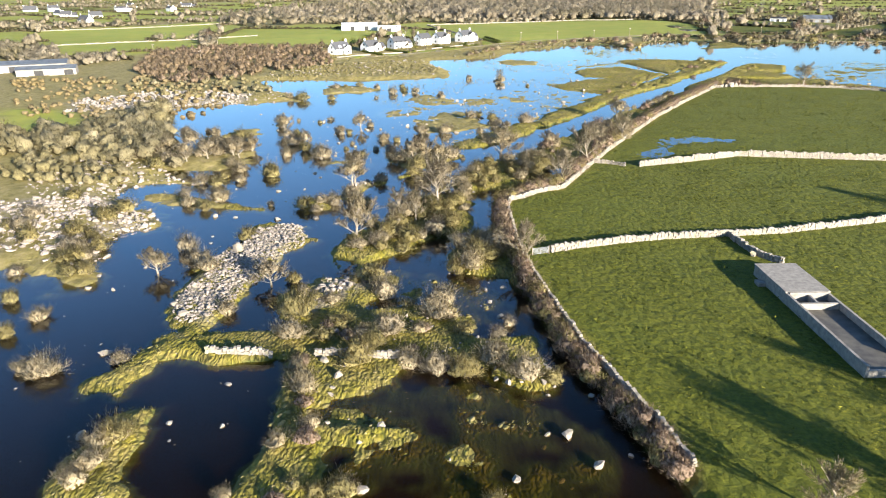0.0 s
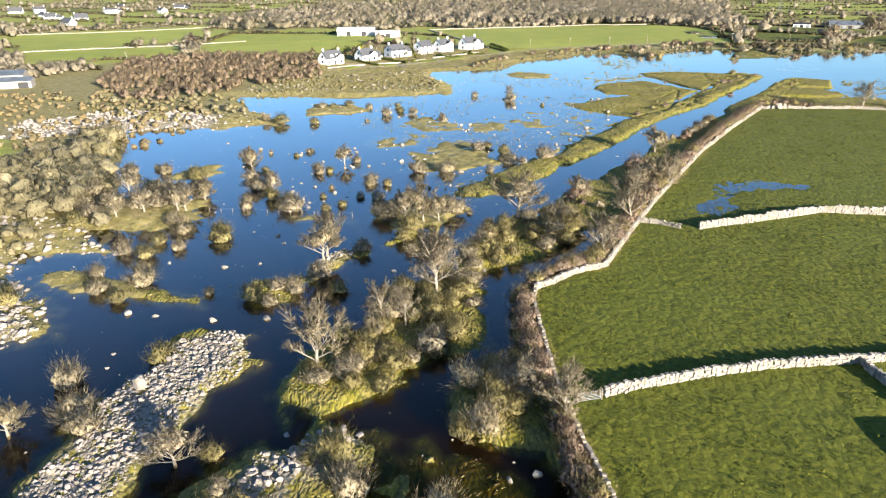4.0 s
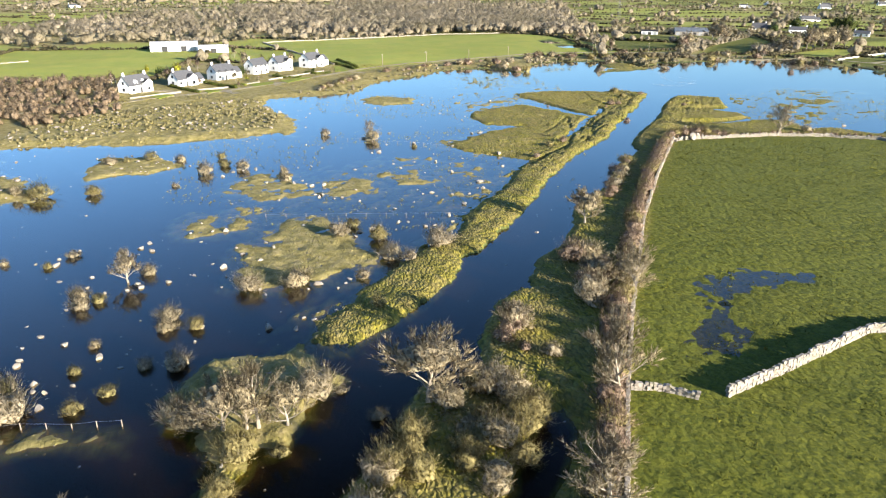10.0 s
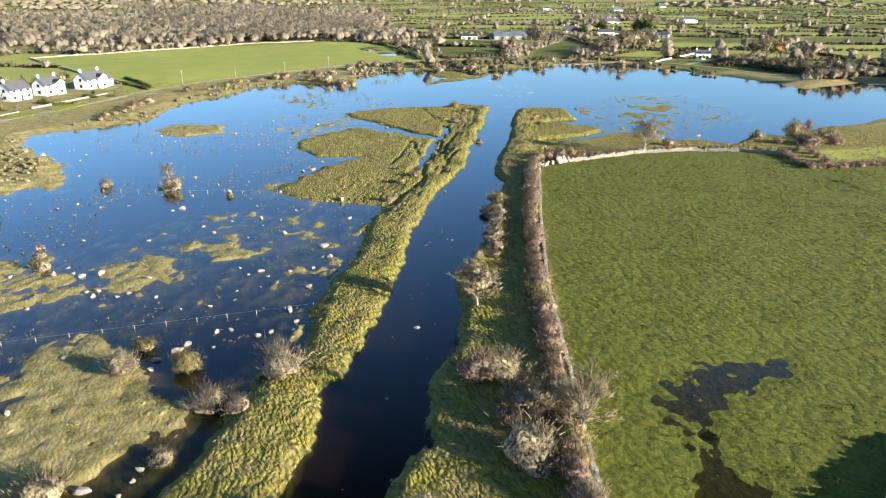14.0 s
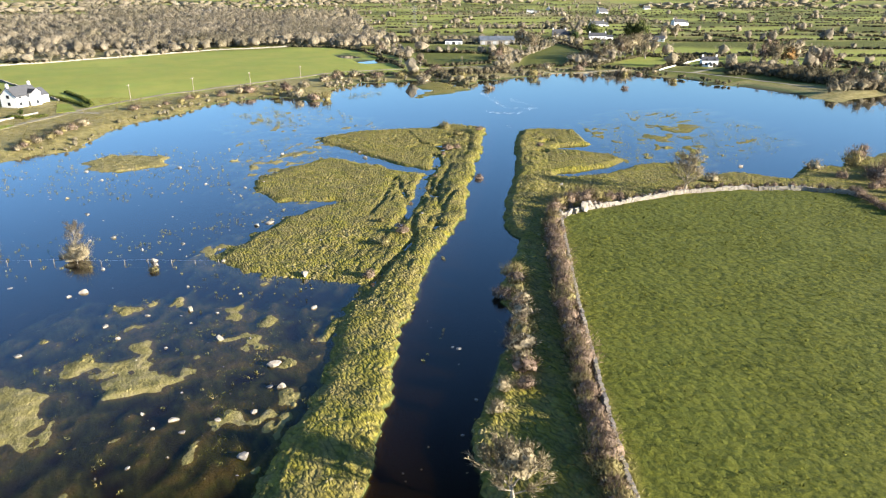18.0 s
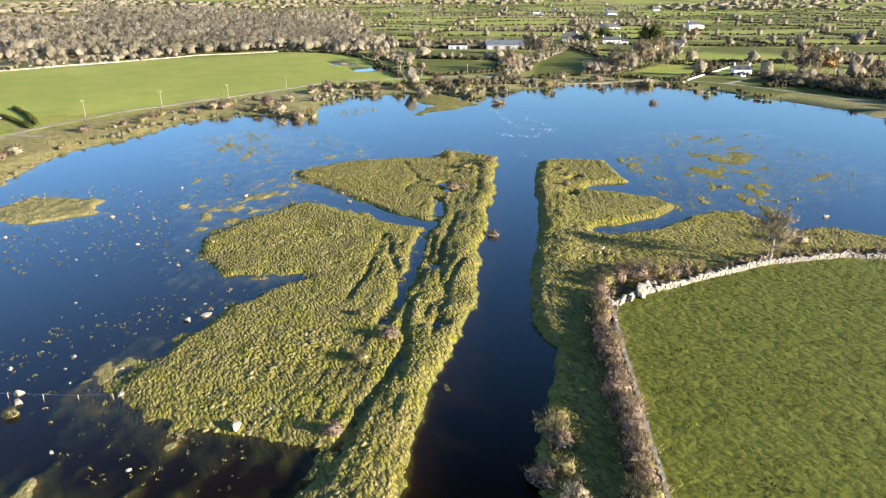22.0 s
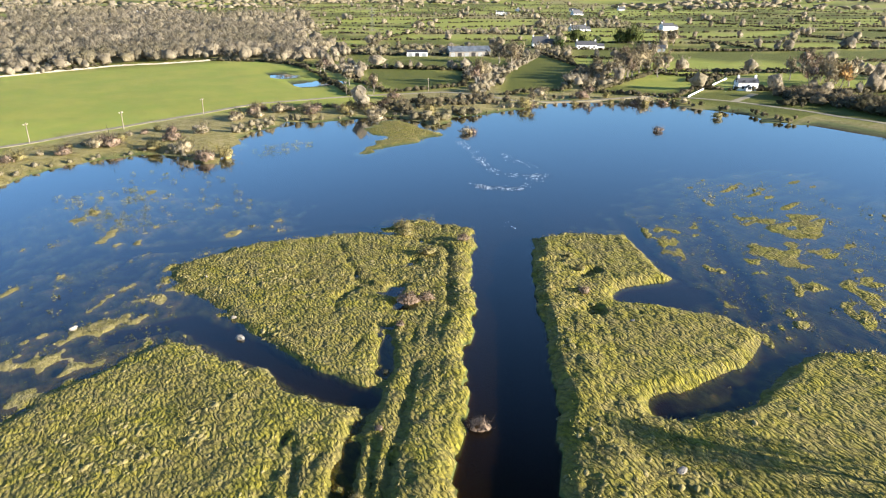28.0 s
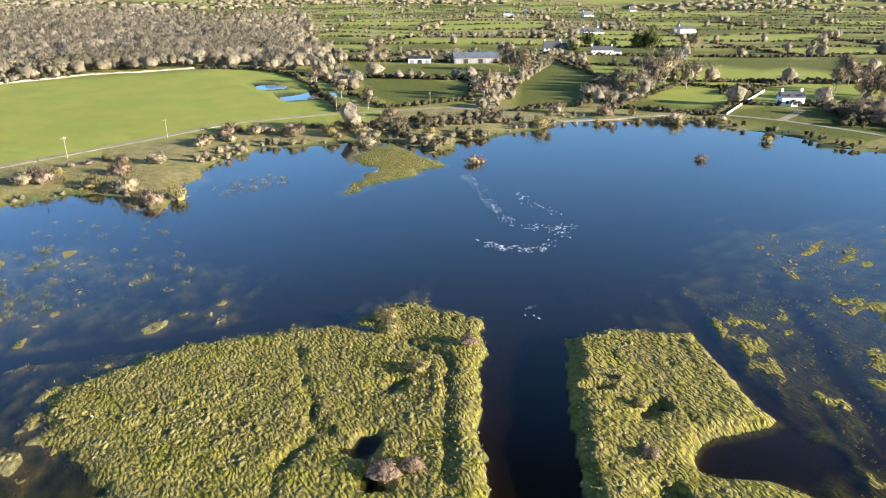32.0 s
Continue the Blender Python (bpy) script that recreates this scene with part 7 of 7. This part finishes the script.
hx_, hy_ = near_first(x[hedge], y[hedge], 17000, 96, 2.0)
far_plants("field_hedges", hx_, hy_, 1.5, 3.2, 9, 0.035, 0.32, HEDGE_FAR, "overgrown dark hedges between small distant fields", 110, (-0.3, 0.45), 1.7, 1)
scrubby = (pick < np.where(x < 120, 0.38, 0.10)) & (edge > 1)
hx_, hy_ = near_first(x[scrubby], y[scrubby], 2600, 97, 1.6)
far_plants("field_scrub", hx_, hy_, 2.5, 6.5, 90, 0.012, 0.24, WOOD_FAR, "patches of bare scrub between distant fields", 112, (-0.2, 0.9), 1.2, 1)
single = (edge < 6) & (np.random.RandomState(3).rand(len(x)) < 0.05)
hx_, hy_ = near_first(x[single], y[single], 520, 98, 1.5)
far_plants("hedgerow_trees", hx_, hy_, 6, 11, 70, 0.011, 0.2, WOOD_FAR, "bare trees standing in distant hedges", 113, (-0.3, 0.5), 1.0)
far_x, far_y = nr.uniform(-1500, 3000, 9000), nr.uniform(900, 3300, 9000)
k = (np.hypot(far_x - 100, far_y - 240) > 1350) & (value_noise(far_x, far_y, 260, 4) > 0.02)
far_plants("horizon_woods", far_x[k][:2600], far_y[k][:2600], 8, 14, 0, 0.05, 0.2, WOOD_FAR, "hazy bare woods towards the horizon", 115, (-0.2, 0.8), 2.6, 1)
# hedges round the nearer fields and along the roads
lines = [far_meadow[4:9], field_a, field_b, field_c + field_c[:1], field_d, field_e, field_f[:3]]
pts = [p for ln in lines for p in along(dense(ln), 1.7, rng, 1.2)]
x, y = np.array(pts).T
far_plants("hedge_rows", x, y, 1.4, 3.2, 14, 0.035, 0.2, HEDGE_FAR, "dark leafless hedges round green fields", 111, (-0.3, 0.6), 1.4)
pts = along(dense([(372, 432), (385, 436), (400, 436), (430, 435)]), 1.2, rng, 1.6) + along(dense([(341.7, 363), (346.6, 358), (356, 366), (374, 383), (390, 390)]), 1.6, rng, 3.0)
x, y = np.array(pts).T
far_plants("cottage_hedges", x, y, 2.0, 3.6, 20, 0.02, 0.22, HEDGE_FAR, "tall dark hedge round a white cottage", 116, (-0.3, 0.4), 1.3)
pts = along(dense([(262, 458), (281, 477), (306, 502), (350, 539), (406, 585)]), 2.0, rng, 4.0)
x, y = np.array(pts).T
far_plants("lane_hedges", x, y, 2.0, 5.0, 60, 0.013, 0.22, WOOD_FAR, "bare bushes on both sides of a farm lane", 114, (0, 0.8), 1.2)
# scrub of the west shore and the marsh edge
for k, (pts, n, lo, hi) in enumerate((
        ([(-150, 130), (-75, 105), (-72, 130), (-78, 165), (-95, 190), (-106, 150), (-112, 145), (-150, 135)], 300, 2.4, 6.5),
        ([(-150, 85), (-70, 88), (-62, 112), (-75, 125), (-150, 130)], 160, 1.8, 4.0),
        ([(-95, 200), (-60, 215), (-70, 245), (-100, 265), (-150, 250)], 120, 1.5, 3.2),
        ([(-80, 262), (-50, 265), (0, 268), (5, 300), (-5, 330), (-50, 318), (-80, 290)], 520, 0.5, 1.5))):
    x, y = scatter(pts, n, 120 + k)
    z = ground_height(x, y)
    x, y = x[z > 0.05], y[z > 0.05]
    far_plants("shore_scrub", x, y, lo, hi, 230 if k < 2 else 40, 0.008 if k < 2 else 0.02, 0.2, tint_material("shore_twigs", (0.19, 0.165, 0.09), (0.37, 0.32, 0.20), (0.25, 0.215, 0.09), gaps=1.8), "brown willow scrub along the marshy shore", 130 + k, (0, 0.8), 1.2)

for k, (line, gap, side, lo, hi) in enumerate(((lake_far[:9], 1.3, 5.0, 0.8, 2.2), (lake_far[9:20], 0.8, 5.0, 1.0, 3.4), (lake_far[19:], 1.1, 6.0, 0.8, 2.6), ([(372, 378), (366, 350), (360, 318), (352, 292)], 0.35, 12.0, 2.0, 6.5), ([(206, 437), (222, 446), (246, 436), (262, 440)], 0.6, 10.0, 1.2, 4.0))):
    x, y = np.array(along(dense(line), gap, rng, side)).T
    k_ = (ground_height(x, y) > 0.12) & (line_distance(x, y, SHORE_ROAD) > 4) & (line_distance(x, y, EAST_ROAD) > 3.5)
    far_plants("shore_thicket", x[k_], y[k_], lo, hi, 80, 0.014, 0.28, HEDGE_FAR if k > 1 else WOOD_FAR, "brown and olive bushes crowding the far shore", 140 + k, (0.1, 1.0), 1.3)
x, y = scatter([(-193.0, 257.7), (-136.4, 272.1), (-78.6, 221.4), (-81.9, 171.1), (-111.3, 163.4), (-144.0, 173.9)], 330, 128)
far_plants("heath_scrub", x, y, 0.8, 2.6, 24, 0.02, 0.24, tint_material("heath_twigs", (0.16, 0.125, 0.07), (0.33, 0.265, 0.16), (0.28, 0.215, 0.10), gaps=2.5), "low brown scrub on rough stony heath", 138, (0, 0.9), 1.5)

# ---- bushes and trees of the far shore ----
shore_models = [bush_thing("shore_bush", 70 + k, (TWIG, BROWN, OLIVE)[k], "leafless brown bush on the far shore of the flood", "far shore bushes", twigs=420, coarse=2.2, far=True) for k in range(3)]
spots = [(124, 410, 5), (127, 398, 4), (133, 399, 4.2), (136, 434, 4), (125, 427, 4), (165, 466, 4), (171, 458, 4.5), (180, 448, 4.5), (190, 442, 4), (196, 428, 4), (224, 465, 4), (216, 424, 4), (210, 391, 2.8), (212, 391, 2.4), (258, 420, 5), (281, 437, 4.5), (293, 424, 4.5), (302, 418, 3), (306, 402, 4.5), (266, 359, 2.4), (304, 364, 3), (104, 428, 4), (108, 428, 4.5), (208, 216, 5), (196, 219, 3), (200, 204, 4.5), (209, 205, 4), (164, 224.5, 2.6), (128, 440, 3), (118, 418, 4)]
spots += [(x, y, rng.uniform(2, 4.2)) for x, y in along([(150, 452), (172, 462), (196, 450), (212, 436)], 3.0, rng, 5)]
spots += [(x, y, rng.uniform(1.5, 3.2)) for x, y in along([(60, 400), (90, 425), (112, 436), (128, 446)], 5.0, rng, 4)]
spots += [(x, y, rng.uniform(1.5, 3.0)) for x, y in along([(262, 425), (300, 405), (320, 392)], 4.5, rng, 2)]
spots += [(x, y, rng.uniform(2, 4.0)) for x, y in along([(372, 372), (362, 345), (358, 300)], 3.0, rng, 5)]
spots += [(x, y, rng.uniform(2, 3.6)) for x, y in along([(18, 348), (30, 362), (40, 380)], 3.0, rng, 2)]
spots += [(88.3, 199.7, 2.2), (86, 196, 2), (82, 189, 2.4), (80, 187, 2.2), (78, 184, 2.6), (76, 181.5, 2.4), (73.3, 177, 2.4), (90.6, 202.7, 2.0), (84, 192.5, 2.2)]
set_out(shore_models, spots, rng, 1.15)
far_trees = [tree_thing("field_tree", 80 + k, (TWIG, BROWN)[k], "bare rounded field tree beyond the flood", "field trees", 1.1, 3.0, far=True) for k in range(2)]
spots = [(281, 482, 13), (275, 476, 11), (331, 520, 15), (338, 528, 13), (342, 464, 10), (355, 455, 12), (364, 466, 14), (373, 476, 14), (384, 486, 13), (396, 494, 12), (348, 470, 11), (435, 516, 9), (313, 653, 12), (296, 422, 6), (264, 422, 6), (237, 566, 9), (230, 555, 9), (224, 483, 7), (228, 490, 8), (232, 500, 7), (226, 512, 8)]
spots += [(396, 382, 13), (404, 388, 12), (450, 418, 14), (421, 408, 12), (435, 402, 13), (428, 396, 12), (412, 352, 12), (359, 302, 10), (365, 310, 9), (380, 330, 10), (395, 345, 11), (565, 598, 12), (556, 592, 11), (399, 577, 10)]
spots += [(-5, 430, 8), (-30, 412, 7), (-70, 378, 7), (-150, 430, 10), (-158, 440, 11), (-15, 445, 9), (-48, 392, 7), (10, 440, 8), (-32, 372, 4), (-12, 396, 4)]
spots += [(395.5, 457.3, 6), (374, 383.3, 4)]
set_out(far_trees, spots, rng, 1.0)
grove = [tree_thing("grove_tree", 84 + k, TWIG, "broad pale leafless tree in a grove beside the fields", "grove trees", 1.15, 3.0, True, True) for k in range(2)]
set_out(grove, [(337.9, 459.6, 11), (345.4, 454.9, 12), (356, 457, 14), (366, 462, 14), (380, 470, 14), (392, 478, 13), (405, 490, 13), (425.4, 501.1, 13), (442.8, 524.1, 12), (304.8, 432.3, 6), (352.9, 547.1, 15), (349.6, 555.7, 15), (286, 487, 11), (400, 376, 13), (412, 384, 14), (424, 380, 13), (511.4, 565.5, 12), (547.6, 584.8, 12), (374, 452, 11), (392, 462, 12)], rng, 1.0)
russet = [tree_thing("beech_tree", 86, "russet", "broad beech still holding russet autumn leaves", "russet trees", 1.1, 4.0, True, True)]
set_out(russet, [(417, 380, 11), (428, 388, 9)], rng, 1.0)
FIR = [bush_thing("evergreen_tree", 88, EVERGREEN, "dark evergreen tree beside the farmhouse", "evergreen trees", twigs=500, coarse=4.0, far=True)]
set_out(FIR, [(514, 663, 13), (450, 612, 9), (478, 616, 11), (535, 617, 16), (528, 624, 14), (484, 608, 8), (-58, 384, 6), (-46, 392, 6), (-15, 408, 5), (0, 438, 6)], rng, 0.8)
GARDEN = [bush_thing("garden_hedge_bush", 89, "garden", "clipped green garden hedge bush before a house", "garden hedges", twigs=110, coarse=4.0, far=True)]
for line in [[(-45.2, 373.2), (-38.8, 363.0), (-30.6, 352.4)], [(-34.7, 386.3), (-25.9, 374.3), (-16.0, 362.3)], [(0.2, 399.1), (6.2, 390.0), (13.1, 389.5)], [(31.4, 453.5), (37.3, 437.1), (43.2, 415.7)], [(37.8, 464.3), (42.3, 444.6), (44.8, 421.0)], [(16.6, 407.5), (21.8, 401.8), (28.4, 403.0)], [(-12.5, 369.3), (-19.2, 366.2)]]:
    set_out(GARDEN, [(x, y, rng.uniform(1.2, 1.6)) for x, y in along(line, 0.9, rng, 0.25)], rng, 1.2)
YEW = [bush_thing("golden_conifer", 87, "golden", "golden-green garden conifer behind a house", "golden conifers", twigs=300, coarse=4.0, far=True)]
set_out(YEW, [(x, y, h) for (x, y), h in zip([(-48.7, 431.9), (-63.7, 433.8), (-12.3, 387.2)], (5.5, 4.0, 3.0))], rng, 0.7)
set_out(FIR, [(x, y, h) for (x, y), h in zip([(-55.3, 419.9), (20.7, 413.6), (-29.1, 466.6), (11.3, 481.7), (1.9, 398.4)], (4.5, 2.2, 4.0, 3.5, 2.0))], rng, 0.9)
set_out(far_trees, [(x, y, h) for (x, y), h in zip([(-43.0, 433.6), (-38.4, 431.9), (-22.5, 494.3), (-28.7, 461.9), (-6.4, 378.8), (-14.7, 359.2), (-17.0, 382.7)], (7, 6.5, 7, 5, 3.5, 3.5, 5))], rng, 1.0)
LAWN = plain("mown_lawn", (0.12, 0.155, 0.018), (0.20, 0.225, 0.03), 0.8, 0.95, 0.03)
for pts in [[(-51.8, 348.7), (-48.0, 353.7), (-40.2, 346.6), (-45.0, 338.2)], [(-10.7, 374.4), (0.2, 379.4), (0.9, 371.2), (-8.5, 365.0)], [(2.7, 381.6), (13.2, 390.8), (20.3, 391.6), (6.7, 373.9)], [(33.0, 434.2), (37.5, 428.1), (38.5, 409.3), (31.8, 409.5)], [(-30.8, 362.6), (-21.6, 356.5), (-26.9, 351.0)]]:
    z = max(max(at(x, y) for x, y in pts), 0.2) + 0.05
    n = len(pts)
    me = mesh_of("lawn", [(x, y, z) for x, y in pts] + [(x, y, z - 0.9) for x, y in pts], [tuple(range(n))] + [(k, k + n, (k + 1) % n + n, (k + 1) % n) for k in range(n)], LAWN)
    tagged(new("lawn", me), "bright green mown garden lawn", "lawn", kind="structure")
for pts in [[(-55.7, 355.6), (-50.3, 359.8), (-43.2, 358.6), (-36.7, 345.3)], [(1.0, 376.0), (2.5, 364.8)], [(37.3, 407.4), (46.1, 400.2)], [(-21.8, 359.2), (-15.2, 346.7)]]:
    strip("road_garden_drive", pts, 3.0, TARMAC, "grey garden drive beside a house", 0.09)


def garden_wall(pts, label):
    root = tagged(new("garden_wall"), label, "garden wall")
    for (ax, ay), (bx, by) in zip(pts, pts[1:]):
        ln = math.hypot(bx - ax, by - ay)
        ob = part("wall_panel", block(0, ln - 0.01, -0.15, 0.15, -0.5, 0.7), RENDER_WHITE if "white" in label else CONCRETE, root)
        ob.matrix_basis = Matrix.LocRotScale((ax, ay, at(ax, ay)), Euler((0, 0, math.atan2(by - ay, bx - ax))), None)
    return root


garden_wall([(-56, 340), (-46, 348), (-38, 353)], "low pale garden wall along the road")
garden_wall([(-34, 358), (-22, 363), (-6, 378)], "low pale garden wall along the road")
garden_wall([(-2, 384), (12, 398), (26, 412)], "low pale garden wall along the road")
garden_wall([(329.4, 397.4), (362.5, 412.5), (397.4, 427.5)], "white garden wall running up beside the cottage")

# ---- walls of single stones, last ----
dry_wall("dry_stone_wall", dense(canal_wall), 1.05, 0.5, "pale limestone dry stone wall between hedge and pasture", 1, 300, 520)
dry_wall("dry_stone_wall", dense(gate_wall), 1.2, 0.5, "thick white limestone dry stone wall crossing the pasture", 2, 300, 0)
dry_wall("dry_stone_wall", dense(pen_wall), 1.1, 0.65, "tumbled limestone wall leading to the cattle pen", 3, 80)
dry_wall("dry_stone_wall", dense(cross_wall), 0.8, 0.55, "short broken limestone wall beside an open gap", 4, 80)
dry_wall("dry_stone_wall", dense(cross_wall_b), 1.6, 0.5, "white limestone dry stone wall beside a field pool", 5, 200)
dry_wall("dry_stone_wall", dense(north_wall), 0.95, 0.5, "pale limestone dry stone wall along the flooded edge", 6, 300)
dry_wall("dry_stone_wall", [(-30.1, 12.6), (-21.8, 12.1)], 0.8, 0.6, "low white stone edge of a causeway", 7, 60)
dry_wall("dry_stone_wall", [(-16.3, 11.9), (-11.5, 11.8), (-9.5, 11.4), (-4.5, 11.0)], 0.9, 0.5, "row of upright white stones on a ruined wall", 8, 90)
dry_wall("field_wall", dense(far_meadow[1:5], 20), 0.8, 0.5, "pale stone wall along the edge of the far meadow", 9, 0, 0, 1.5)
dry_wall("field_wall", dense([(-262, 425), (-178, 474), (-140, 500)], 20), 0.7, 0.5, "pale stone wall between distant fields", 10, 0, 0, 1.5)
dry_wall("field_wall", dense([(-346, 568), (-270, 600), (-186, 660)], 20), 0.7, 0.5, "pale stone wall between distant fields", 11, 0, 0, 1.5)
